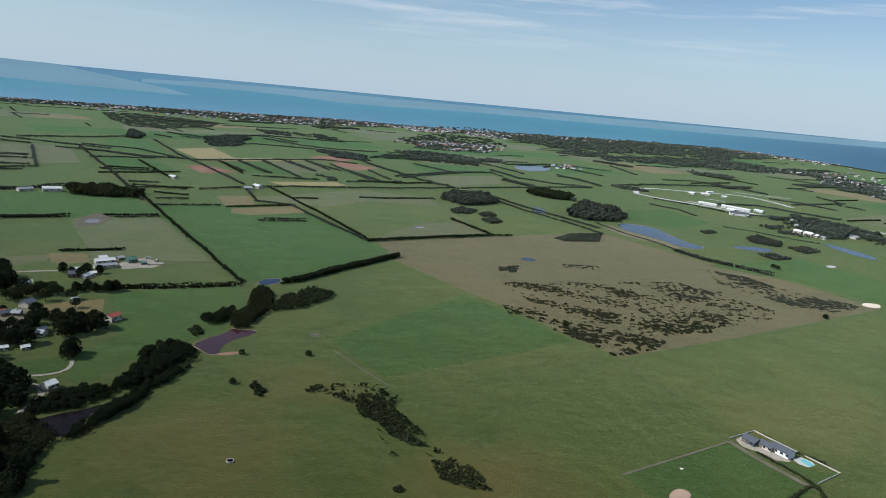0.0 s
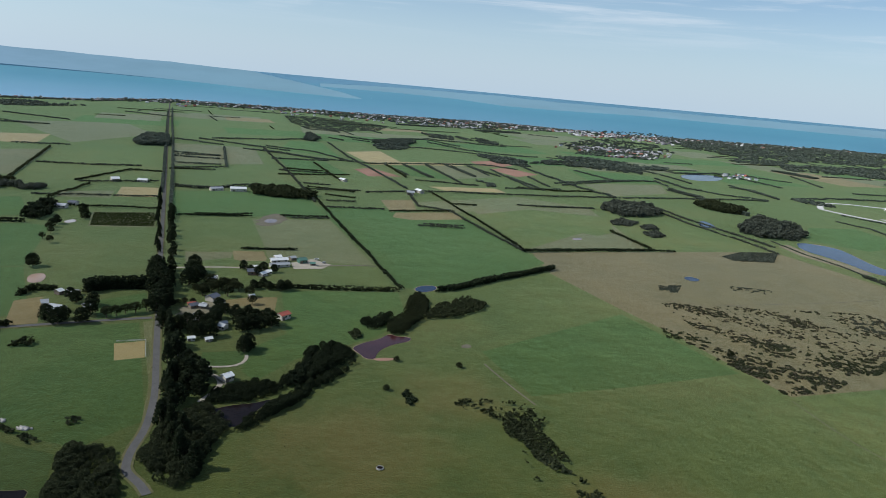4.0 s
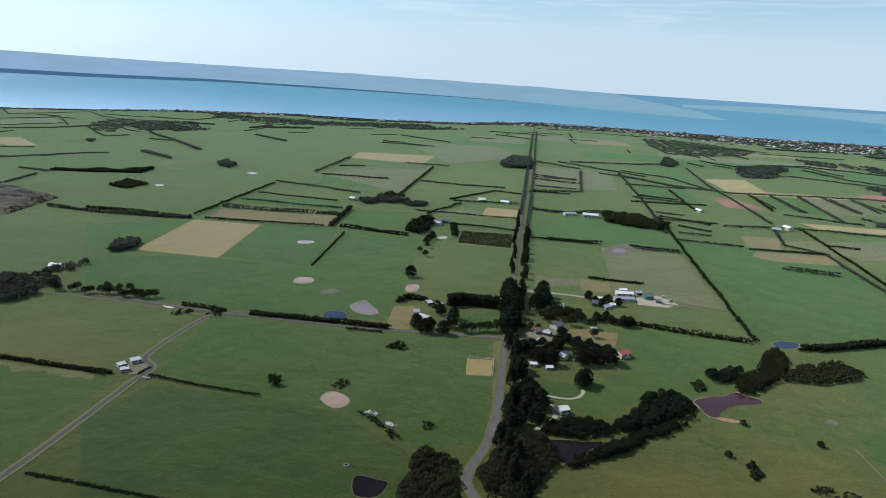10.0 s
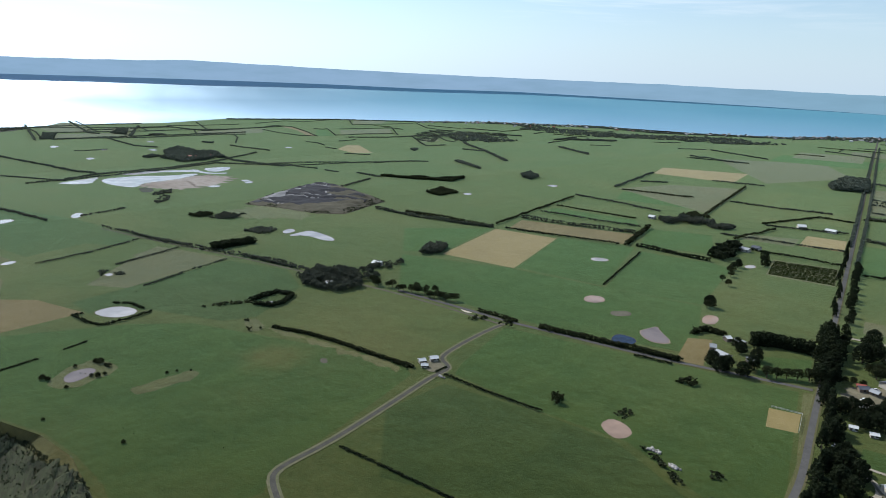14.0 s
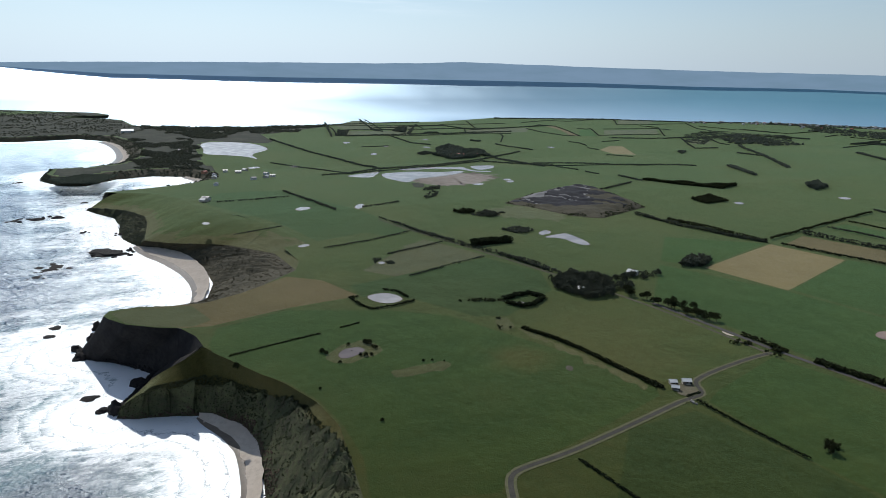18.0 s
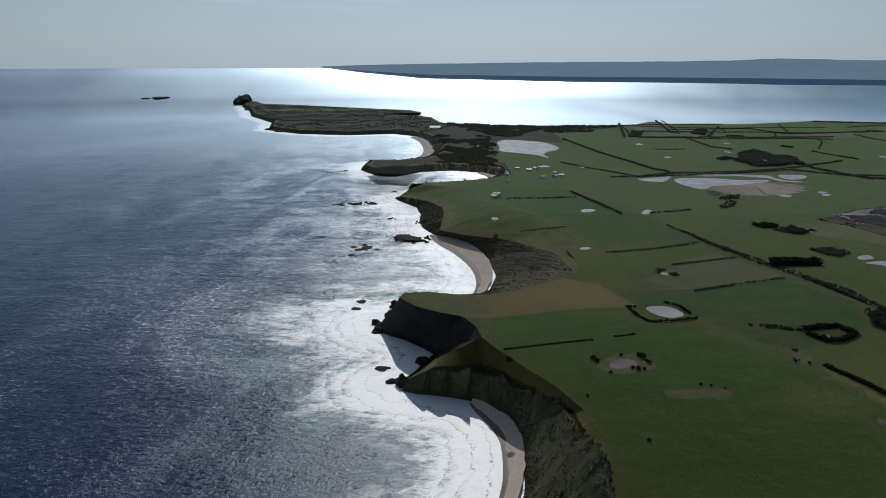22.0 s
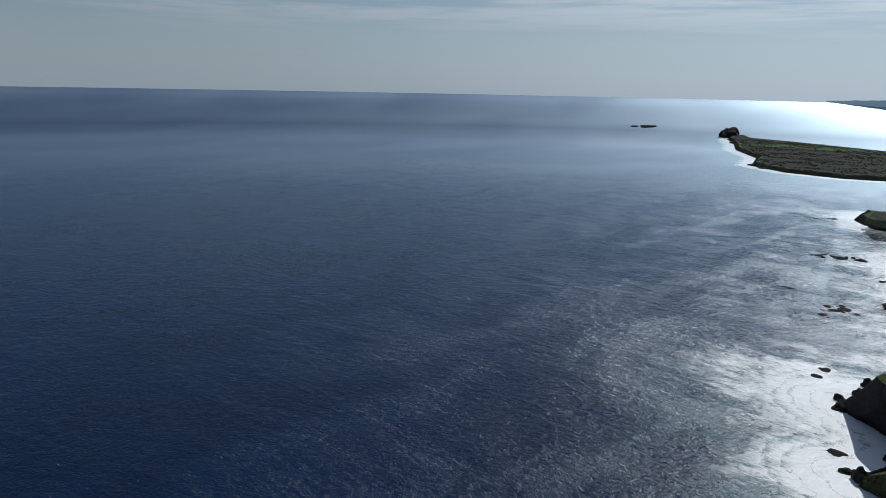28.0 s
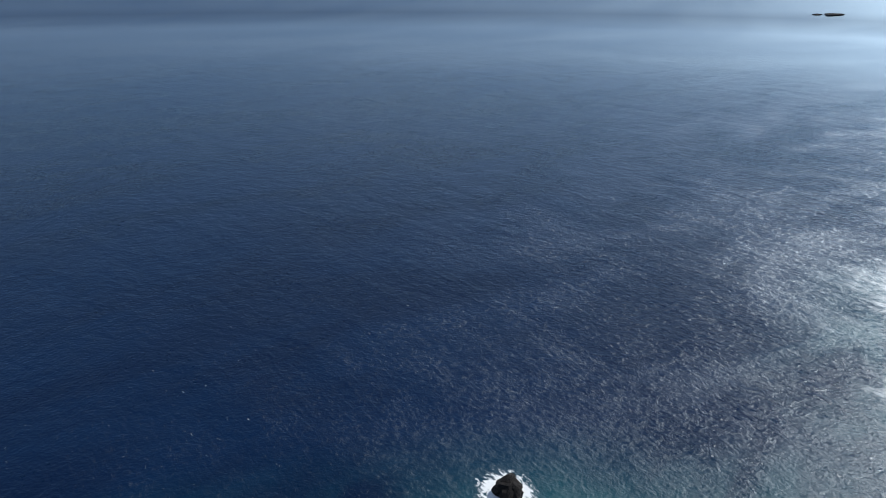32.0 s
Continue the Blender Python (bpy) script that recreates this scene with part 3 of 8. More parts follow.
def thicket(points, high=5.0, mat=None, cover=1.0, label="", name="thicket", category="thicket", grain=0.0):
    """A wood or a scrub patch: leaf clumps over an area, higher in places."""
    q = np.array(points, float)
    lo, hi = q.min(0), q.max(0)
    d = far_of(*q.mean(0))
    size = grain or max(1.0, min(high * 0.45, d / 380))
    area = np.prod(hi - lo)
    k = int(min(16000, area / (size * size * 1.5) * cover))
    p = RNG.uniform(lo, hi, (k, 2))
    p = p[in_poly(p, q)]
    if cover < 0.8:
        wide, fine = (30.0, 4.5) if grain else (22.0, 7.0)
        keep = np.array([noise.noise((x / wide, y / wide, 3.0)) + noise.noise((x / fine, y / fine, 9.0)) * (1.1 if grain else 0.6) > 0.42 - cover * 0.75 for x, y in p])
        p = p[keep] if len(p) else p
    if not len(p):
        return None
    if high >= 4.5:
        # single crowns, each a dome of clumps, close together
        k = min(len(p), int(len(p) * (size * size * 1.5) / (0.50 * high) ** 2) + 2)
        full = k
        k = min(k, 900 if d < 650 else 420)
        swell = math.sqrt(full / k)
        p = p[RNG.permutation(len(p))[:k]]
        tall = high * np.array([0.80 + 0.35 * noise.noise((x / 17.0, y / 17.0, 1.0)) for x, y in p]) * RNG.uniform(0.75, 1.2, len(p))
        wide = tall * RNG.uniform(0.34, 0.52, len(p)) * min(swell, 2.2)
        each = 90 if d < 500 else 46 if d < 650 else 12
        a, u = RNG.uniform(0, 6.283, (len(p), each)), RNG.uniform(0.0, 1.0, (len(p), each))
        ring = wide[:, None] * np.sqrt(1 - (u * 0.95) ** 2)
        x, y = p[:, :1] + np.cos(a) * ring, p[:, 1:] + np.sin(a) * ring
        z = np.array([land_z(q) for q in p[:, 0]])[:, None] + tall[:, None] * (0.22 + 0.68 * u)
        s = np.repeat(wide * {90: 0.18, 46: 0.25, 12: 0.5}[each], each) * RNG.uniform(0.7, 1.25, len(p) * each)
        p, z = np.c_[x.ravel(), y.ravel()], z.ravel()
    else:
        tall = np.array([0.62 + 0.55 * noise.noise((x / 13.0, y / 13.0, 1.0)) for x, y in p])
        s = size * RNG.uniform(0.65, 1.3, len(p))
        z = np.array([land_z(x) for x in p[:, 0]]) + np.maximum(s * 0.4, (high - s * 0.6) * tall * RNG.uniform(0.55, 1.1, len(p)))
    ob = new(name, clumps(name, bend(np.c_[p, z]), s, hazed_leaf(mat or SCRUB, d)))
    return tagged(ob, label or "dense dark green scrub thicket on open pasture", category, "", "stuff")


def far_wood(points, count, size, mat, label, ragged=0.0):
    """Far woodland or heath scrub: low crowns over an area with a ragged edge and clearings."""
    q = np.array(points, float)
    p = RNG.uniform(q.min(0), q.max(0), (count * 5, 2))
    stray = np.array([(40 * noise.noise((x * 0.012, y * 0.012, 1)), 40 * noise.noise((x * 0.012, y * 0.012, 6))) for x, y in p])
    p = p[in_poly(p + stray, q) & in_poly(p, outline)]
    if ragged:
        p = p[np.array([noise.noise((x / 90, y / 90, 4)) + 0.6 * noise.noise((x / 30, y / 30, 2)) > ragged - 0.5 for x, y in p])]
    p = p[:count]
    s = size * RNG.uniform(0.6, 1.3, len(p))
    z = np.array([land_z(x) for x in p[:, 0]]) + s * RNG.uniform(0.1, 0.7, len(p))
    return tagged(new("woodland", clumps("woodland", bend(np.c_[p, z]), s, mat, 0.7)), label, "woodland", "", "stuff")


def pond(points, mat=None, bank=None, label="", grow=1.06):
    """A farm pond: a rounded sheet of water inside a bare muddy bank."""
    p = rounded(points, 2 if len(points) < 6 else 1)
    if len(points) < 6:
        p = p.mean(0) + (p - p.mean(0)) * 1.06
    mid = p.mean(0)
    LIFT[0] += 0.004
    pnd = new("pond", sheet(p, mat or BROWNPOND, LIFT[0] + 0.30, "pond"))
    tagged(pnd, label or "small farm pond of still water in a paddock", "pond", "farm ponds", "structure")
    wob = np.array([1 + 0.05 * noise.noise((x * 0.2, y * 0.2, 2.0)) for x, y in p])[:, None]
    rim = mid + (p - mid) * (grow * wob) + 0
    b = part("bank", sheet(rim, bank or MUD, LIFT[0] + 0.26, "bank"), pnd, "bare muddy bank")
    return pnd


def bank_free(points, mat, lift, name, label, category):
    if name in ("bare_patch", "rush_bed", "lake_bed", "scrub_patch", "spoil_bank"):
        p = resample(rounded(points, 2), 3.0, True)[:-1]
        k = math.sqrt(np.prod(np.ptp(p, axis=0))) * 0.14
        points = [(x + k * noise.noise((x * 0.12, y * 0.12, 3)), y + k * noise.noise((x * 0.12, y * 0.12, 8))) for x, y in p]
    return tagged(new(name, sheet(points, mat, lift, name)), label, category, "", "structure")


def trunk_mesh(high, thick):
    """A tapered trunk with a few limbs."""
    bm = bmesh.new()
    def limb(a, b, r0, r1):
        a, b = Vector(a), Vector(b)
        q = (b - a).to_track_quat("Z", "Y").to_matrix().to_4x4()
        bmesh.ops.create_cone(bm, cap_ends=True, segments=6, radius1=r0, radius2=r1, depth=(b - a).length, matrix=Matrix.Translation((a + b) / 2) @ q)
    limb((0, 0, 0), (0.1, 0, high * 0.62), thick, thick * 0.5)
    for k in range(4):
        a = k * 1.7
        limb((0.05, 0, high * (0.28 + 0.09 * k)), (math.cos(a) * high * 0.2, math.sin(a) * high * 0.2, high * (0.5 + 0.09 * k)), thick * 0.4, thick * 0.12)
    me = bpy.data.meshes.new("trunk")
    bm.to_mesh(me)
    bm.free()
    me.materials.append(BARK)
    return me


def crown_mesh(high, wide, mat, shape):
    """A crown of leaf clumps with an uneven outline: broad, columnar or open."""
    c, s = [], []
    k = {"broad": 300, "tall": 260, "open": 200}[shape]
    for _ in range(k):
        a, u = RNG.uniform(0, 2 * math.pi), RNG.uniform(0.0, 1.0)
        if shape == "tall":
            z, r = 0.12 + 0.86 * u, wide * (0.5 - 0.38 * u) * (0.5 + 0.5 * RNG.random())
        elif shape == "broad":
            z, r = 0.15 + 0.80 * u, wide * 0.5 * math.sqrt(max(0.05, 1 - (u * 1.15 - 0.35) ** 2 * 1.6)) * math.sqrt(RNG.random())
        else:
            z, r = 0.38 + 0.55 * u, wide * 0.55 * math.sqrt(max(0.05, 1 - (u * 1.5 - 0.6) ** 2)) * math.sqrt(RNG.random())
        c.append((math.cos(a) * r, math.sin(a) * r, high * z + RNG.normal(0, high * 0.03)))
        s.append(RNG.uniform(0.028, 0.075) * (high + wide) * 0.55)
    return clumps("crown", c, s, mat)


TREE_KINDS = {}
for kind, mat, shape, high, wide in (("cypress", CYPRESS, "broad", 13.0, 12.0), ("pine", CYPRESS, "tall", 15.0, 9.0), ("gum", GUM, "open", 10.0, 9.0), ("bush", GUM, "broad", 4.5, 6.0)):
    TREE_KINDS[kind] = [(trunk_mesh(high, 0.45 if high > 6 else 0.2), crown_mesh(high, wide, mat, shape), high) for _ in range(4)]
TREE_WORDS = {"cypress": "dark spreading old cypress tree on grass", "pine": "tall dark conical cypress beside a road", "gum": "open grey-green gum tree on pasture", "bush": "low dark green bush on pasture"}


def tree(x, y, kind="cypress", high=0.0):
    trunk, crown, full = TREE_KINDS[kind][RNG.integers(4)]
    t = new("bush" if kind == "bush" else "tree")
    k = (high or full) / full * RNG.uniform(0.85, 1.15)
    t.matrix_world = Matrix.Translation((x, y, land_z(x) + 0.1)) @ Matrix.Rotation(RNG.uniform(0, 6.28), 4, "Z") @ Matrix.Diagonal((k, k * RNG.uniform(0.9, 1.1), k, 1))
    part("trunk", trunk, t)
    part("crown", crown, t)
    return tagged(t, TREE_WORDS[kind], "bush" if kind == "bush" else "tree", kind + " trees")


def trees(points, kind="cypress", high=0.0):
    for x, y in points:
        tree(x, y, kind, high)


def tree_rows(points, kind="cypress", high=0.0, step=9.0, stray=2.0, skip=0.1):
    for x, y in resample(points, step):
        if RNG.random() > skip:
            tree(x + RNG.normal(0, stray), y + RNG.normal(0, stray), kind, high)


def box_mesh(name, size, mat, bevel=0.0):
    bm = bmesh.new()
    bmesh.ops.create_cube(bm, size=1.0, matrix=Matrix.Diagonal((*size, 1)))
    if bevel:
        bmesh.ops.bevel(bm, geom=bm.edges[:], offset=bevel, segments=1, affect="EDGES")
    me = bpy.data.meshes.new(name)
    bm.to_mesh(me)
    bm.free()
    me.materials.append(mat)
    return me


def gable_mesh(long, wide, rise, over, thick, mat):
    """A gabled roof with eaves and real thickness."""
    l, w = long / 2 + over, wide / 2 + over
    drop = rise * over / (wide / 2)
    prof = [(-w, -drop), (0, rise), (w, -drop), (w, -drop - thick), (0, rise - thick), (-w, -drop - thick)]
    v = [(sx * l, y, z) for sx in (-1, 1) for y, z in prof]
    f = [(0, 1, 7, 6), (1, 2, 8, 7), (2, 3, 9, 8), (3, 4, 10, 9), (4, 5, 11, 10), (5, 0, 6, 11), (0, 5, 4, 1), (1, 4, 3, 2), (6, 7, 10, 11), (7, 8, 9, 10)]
    return mesh_of("roof", v, f, mat)


def wall_mesh(long, wide, high, rise, mat):
    l, w = long / 2, wide / 2
    v = [(sx * l, y, z) for sx in (-1, 1) for y, z in ((-w, 0), (-w, high), (0, high + rise - 0.02), (w, high), (w, 0))]
    f = [(0, 1, 2, 3, 4), (5, 9, 8, 7, 6), (0, 5, 6, 1), (1, 6, 7, 2), (2, 7, 8, 3), (3, 8, 9, 4), (4, 9, 5, 0)]
    return mesh_of("wall", v, f, mat)


MESHES = {}


def shared(key, make):
    if key not in MESHES:
        MESHES[key] = make()
    return MESHES[key]


def building(x, y, turn, long, wide, high, roof, wall, name="shed", label="", openings=3):
    """A gabled building: walls, roof, a door and windows along both long sides."""
    rise = wide * 0.22
    b = new(name)
    b.matrix_world = Matrix.Translation((x, y, land_z(x) + 0.12)) @ Matrix.Rotation(turn, 4, "Z")
    key = (round(long), round(wide), round(high, 1), roof.name, wall.name)
    L, W = round(long), round(wide)
    part("wall", shared(("w", *key), lambda: wall_mesh(L, W, high, rise, wall)), b)
    r = part("roof", shared(("r", *key), lambda: gable_mesh(L, W, rise, 0.5, 0.18, roof)), b, roof.name)
    r.location.z = high
    if openings:
        cap = part("ridge_cap", shared(("c", L, roof.name), lambda: box_mesh("ridge_cap", (L + 1.0, 0.45, 0.10), roof, 0.02)), r)
        cap.location.z = rise + 0.02
    if openings:
        d = part("door", shared(("d", high), lambda: box_mesh("door", (min(2.4, high * 0.7), 0.1, min(2.4, high * 0.8)), TIMBER)), b)
        d.location = (-L * 0.3, -W / 2 - 0.03, min(2.4, high * 0.8) / 2)
        for side in (-1, 1):
            for i in range(openings):
                w = part("window", shared("win", lambda: box_mesh("window", (1.5, 0.08, 1.1), GLASSY)), b)
                w.location = (L * ((i + 0.9) / (openings + 0.3) - 0.5) + (0.6 if side < 0 else 0), side * (W / 2 + 0.02), high * 0.55)
    return tagged(b, label or "gabled farm building with " + roof.name + " on a grassy yard", name)


def shed(points, wide=8.0, high=3.5, roof=None, wall=None, name="shed", label="", openings=2):
    (ax, ay), (bx, by) = points
    return building((ax + bx) / 2, (ay + by) / 2, math.atan2(by - ay, bx - ax), max(4.0, math.hypot(bx - ax, by - ay) * 0.92), wide * 0.78, high * 0.82, roof or WHITE, wall or CREAM, name, label, openings)


def town(points, count, label="small far house with a pale roof among trees"):
    q = np.array(points, float)
    p = RNG.uniform(q.min(0), q.max(0), (count * 6, 2))
    p = p[in_poly(p, q)][:count]
    for x, y in p:
        k = int(RNG.integers(5))
        roof = (ZINC, GREYROOF, ZINC, GREYROOF, REDROOF)[k]
        long, wide = (11, 10, 12, 9, 10)[k], (8, 7, 8, 7, 8)[k]
        building(x, y, RNG.uniform(0, 3.14), long, wide, 3.4 + k * 0.3, roof, (CREAM, WHITE, CREAM, WHITE, BRICK)[k], "house", label, 0)["group"] = "houses of the town"


def far_houses(line, count, spread, label):
    """Hundreds of small gabled houses of a far town, joined into one mesh."""
    if spread:
        q = resample(line, 20.0)
        p = q[RNG.integers(0, len(q), count)] + RNG.normal(0, spread, (count, 2))
    else:
        q = np.array(line, float)
        p = RNG.uniform(q.min(0), q.max(0), (count * 5, 2))
        p = p[in_poly(p, q) & in_poly(p, outline)]
        p = p[np.array([noise.noise((x / 150, y / 150, 1)) > -0.12 for x, y in p])][:count]
    v, f, tone = [], [], []
    for x, y in p:
        l, w, h = RNG.uniform(4, 7), RNG.uniform(3, 4.5), RNG.uniform(2.6, 4.4)
        a = RNG.uniform(0, 3.14)
        k = len(v)
        for sx in (-1, 1):
            for dy, z in ((-w, 0), (-w, h), (0, h + w * 0.45), (w, h), (w, 0)):
                v.append((x + sx * l * math.cos(a) - dy * math.sin(a), y + sx * l * math.sin(a) + dy * math.cos(a), land_z(x) + z))
        f += [(k, k + 1, k + 2, k + 3, k + 4), (k + 5, k + 9, k + 8, k + 7, k + 6), (k, k + 5, k + 6, k + 1), (k + 1, k + 6, k + 7, k + 2), (k + 2, k + 7, k + 8, k + 3), (k + 3, k + 8, k + 9, k + 4)]
    return tagged(new("town_houses", mesh_of("town_houses", bend(v), f, TOWN)), label, "houses", "", "stuff")

# ================= the island, its coast and the sea =================
# near coast: (top x, y, z, foot x, y) from the bay below the camera round two heads to the second beach
NEAR_CLIFF = [
    (700, -190, 0, 720, -250), (300, -150, 0, 310, -205), (120, -115, 0, 110, -170), (0, -85, 0, -30, -140),
    (-90, -40, 0, -130, -95), (-170, 15, 0, -225, -30), (-230, 60, 0, -300, 25),
    (-269, 85, 0, -338, 48), (-288, 87, 0, -360, 52), 
    (-306, 89, 0, -391, 53), (-336, 83, -3, -419, 53), (-382, 81, -8, -429, 50), (-411, 68, -14, -438, 47), (-433, 56, -17, -444, 42),
    (-447, 46, -19, -449, 38), (-459, 33, -20, -457, 31), (-462, 24, -20, -462, 21), (-463, 12, -20, -466, 11),
    (-466, -3, -22, -470, -5), (-469, -9, -25, -471, -12), (-472, -16, -29, -473, -19), (-480, -24, -37.5, -477, -27),
]
HEAD_CLIFF = [
    (-482, -24, -38, -490, -38), (-484, -18, -33, -494, -33), (-484, -12, -29, -497, -28), (-484, -3, -21, -506, -20), (-481, 5, -15, -522, -13), (-477, 19, -7, -538, -7),
    (-481, 32, 0, -546, -3), (-500, 29, 0, -551, -9), (-521, 19, 0, -566, -21),
    (-529, 2, 0, -578, -33), (-543, -18, 0, -586, -45), (-559, -30, 0, -596, -56), (-568, -34, 0, -606, -60),
    (-578, -30, 0, -618, -46),
]
BROW = [
    (-482, -24, -38), (-484, -18, -33), (-484, -12, -29), (-484, -3, -21), (-481, 5, -15), (-477, 19, -7), (-479, 32, 0), (-450, 47, 0), (-424, 61, 0), (-402, 74, 0), (-370, 87, 0), (-339, 92, 0), (-306, 89, 0),
]
BAY_SLOPE = [
    (-578, -30, 0, -618, -46), (-580, -12, 0, -630, -22), (-575, 11, 0, -640, 10), (-572, 35, 0, -660, 35),
    (-572, 60, 0, -715, 50), (-640, 128, 0, -764, 58), (-740, 158, 0, -837, 52), (-820, 140, 0, -895, 34),
    (-880, 120, 0, -936, 9), (-935, 96, -1.7, -952, -13), (-985, 76, -4.2, -998, -36), (-1046, 58, -7.3, -1050, -43),
    (-1085, 50, -9.2, -1089, -42), (-1136, 36, -11.8, -1146, -51), (-1180, 10, -14, -1205, -86), (-1215, -40, -15.7, -1222, -92),
]
BAY_LIPS = [
    (-640, 128, 0), (-728, 123, -6), (-830, 83, -18), (-890, 27, -26), (-932, -6, -30), (-979, -3, -28), (-1023, -1, -26), (-1064, -4, -26), (-1123, -26, -28), (-1183, -65, -34), (-1214, -84, -38),
]
WEST_BAYS = [
    (-1222, -70), (-1240, -70), (-1263, -17), (-1320, 45), (-1394, 97), (-1465, 100), (-1515, 75),
    (-1543, 10), (-1523, -55), (-1459, -108), (-1474, -153), (-1556, -195), (-1637, -187), (-1661, -128),
    (-1698, -73), (-1784, -47), (-1895, -41), (-2124, -66), (-2273, -113), (-2354, -187), (-2308, -334),
    (-2352, -506), (-2480, -640), (-2772, -700), (-3104, -873), (-3440, -980), (-3780, -1113), (-4060, -1170),
]
NORTH_COAST = [
    (-4080, -1120), (-3855, -1020), (-3734, -793), (-3483, -423), (-3339, -187), (-3180, -120), (-3111, -300), (-2929, -78),
    (-2656, -31), (-2529, 206), (-2521, 584), (-2598, 871), (-2583, 1079), (-2726, 1397), (-2574, 1849),
    (-2355, 2142), (-2230, 2460), (-1850, 2820), (-1271, 2805), (-973, 2760), (-771, 3113), (-343, 3173),
    (144, 3230), (652, 3380), (1186, 3184), (1909, 3284), (2553, 3380), (3000, 3300), (3030, 2827), (2987, 2522),
    (2879, 2176), (3050, 1400), (2700, 500), (1900, -60), (1200, -190),
]


west = np.array(WEST_BAYS, float)
run = np.gradient(west, axis=0)
run /= np.hypot(run[:, 0], run[:, 1])[:, None]
back = np.array([14 if k < 3 or 8 < k < 13 or k > 18 else 34 for k in range(len(west))], float)
west_top = west + np.stack([run[:, 1], -run[:, 0]], 1) * back[:, None]
outline = [c[:2] for c in NEAR_CLIFF[:9]] + [c[:2] for c in BROW[:5:-1]] + [c[:2] for c in HEAD_CLIFF[6:]] + [c[:2] for c in BAY_SLOPE[1:]] + [tuple(p) for p in west_top[1:]] + NORTH_COAST
ground = tagged(new("ground", sheet(outline, GRASS, 0.0, "ground")), "gently level green island farmland above the sea", "ground", "", "structure")


FACES = {}


def cliff(pairs, mat, name, label, rows=14, step=5.0, rugged=5.0):
    """A coastal slope from its top edge down to its foot, cut by gullies."""
    a = np.array(pairs, float)
    s = np.r_[0, np.cumsum(np.maximum(np.hypot(*np.diff(a[:, :2], axis=0).T), np.hypot(*np.diff(a[:, 3:], axis=0).T)))]
    u = np.linspace(0, s[-1], int(s[-1] / step) + 2)
    g = np.stack([np.interp(u, s, a[:, i]) for i in range(5)], 1)
    v = []
    for r in range(rows):
        k = r / (rows - 1)
        fall = 0.35 * k + 0.65 * k ** 1.6 if name != "sea_cliff" else k ** 0.9
        for x0, y0, z0, x1, y1 in g:
            x, y = x0 + (x1 - x0) * k, y0 + (y1 - y0) * k
            q = math.sin(math.pi * k)
            rib = 0.9 - 2.6 * abs(noise.noise(((x0 + x1) * 0.028, (y0 + y1) * 0.028, 0.35 * k)))
            rill = 0.5 - 1.7 * abs(noise.noise(((x0 + x1) * 0.065, (y0 + y1) * 0.065, 0.5 * k + 7)))
            gully = (0.9 * rib + 0.6 * rill if name == "coastal_cliff" else 0.3 * rib) + noise.noise((x0 * 0.06, y0 * 0.06, 1.0)) + 0.5 * noise.noise((x * 0.13, y * 0.13, 5.0)) + 0.3 * noise.noise((x * 0.33, y * 0.33, 2.0))
            v.append((x + q * gully * rugged * 0.5, y + q * gully * rugged * 0.5, z0 + (SEA_Z - 2.5 - z0) * fall + q * gully * rugged))
    FACES[name] = np.array(v).reshape(rows, len(g), 3)
    me = grid_mesh(name, bend(v), rows, len(g), mat, False)
    return tagged(new(name, me), label, "cliff", "", "structure")


CLIFFMAT = earth("scrubby cliff", (0.060, 0.068, 0.034), (0.125, 0.132, 0.062), (0.088, 0.070, 0.048), 0.045, 0.95, 1.5)
BROWMAT = meadow("heathy slope", (0.090, 0.104, 0.044), (0.140, 0.150, 0.066), (0.190, 0.178, 0.096), 0.6, 1.3)
DUNEMAT = earth("dune scrub", (0.085, 0.076, 0.048), (0.130, 0.114, 0.074), (0.060, 0.058, 0.036), 0.03, 0.95, 1.5)
BROWNSCRUB = leafage("brown heath scrub", (0.060, 0.056, 0.036), (0.140, 0.122, 0.080))
cliff(NEAR_CLIFF, CLIFFMAT, "coastal_cliff", "steep scrub-covered cliff above a sandy surf beach", 30, 1.8, 12.0)
cliff(HEAD_CLIFF, ROCK, "sea_cliff", "dark bare basalt sea cliff of a headland", 16, 3.5, 8.0)


def brow(upper, lower, mat, name, label):
    """A rounded grassy slope between the level land and the lip of a cliff."""
    a, c = np.array(upper, float), np.array(lower, float)
    u = np.linspace(0, len(a) - 1, 90)
    pick = lambda q: np.stack([np.interp(u, np.arange(len(q)), q[:, i]) for i in range(3)], 1)
    a, c = pick(a), pick(c)
    v = []
    for k in np.linspace(0, 1, 12):
        p = a + (c - a) * k
        p[:, 2] = a[:, 2] + (c[:, 2] - a[:, 2]) * k ** (0.95 if name == "grassy_brow" else 1.5)
        for x, y, z in p:
            rut = 0.5 - 2.2 * abs(noise.noise((x * 0.04, y * 0.04, 2))) if name == "grassy_brow" else 0.0
            v.append((x, y, z + math.sin(math.pi * k) * (1.2 * noise.noise((x * 0.05, y * 0.05, 3)) + 1.4 * rut)))
    FACES[name] = np.array(v).reshape(12, 90, 3)
    return tagged(new(name, grid_mesh(name, v, 12, 90, mat)), label, "slope", "", "structure")


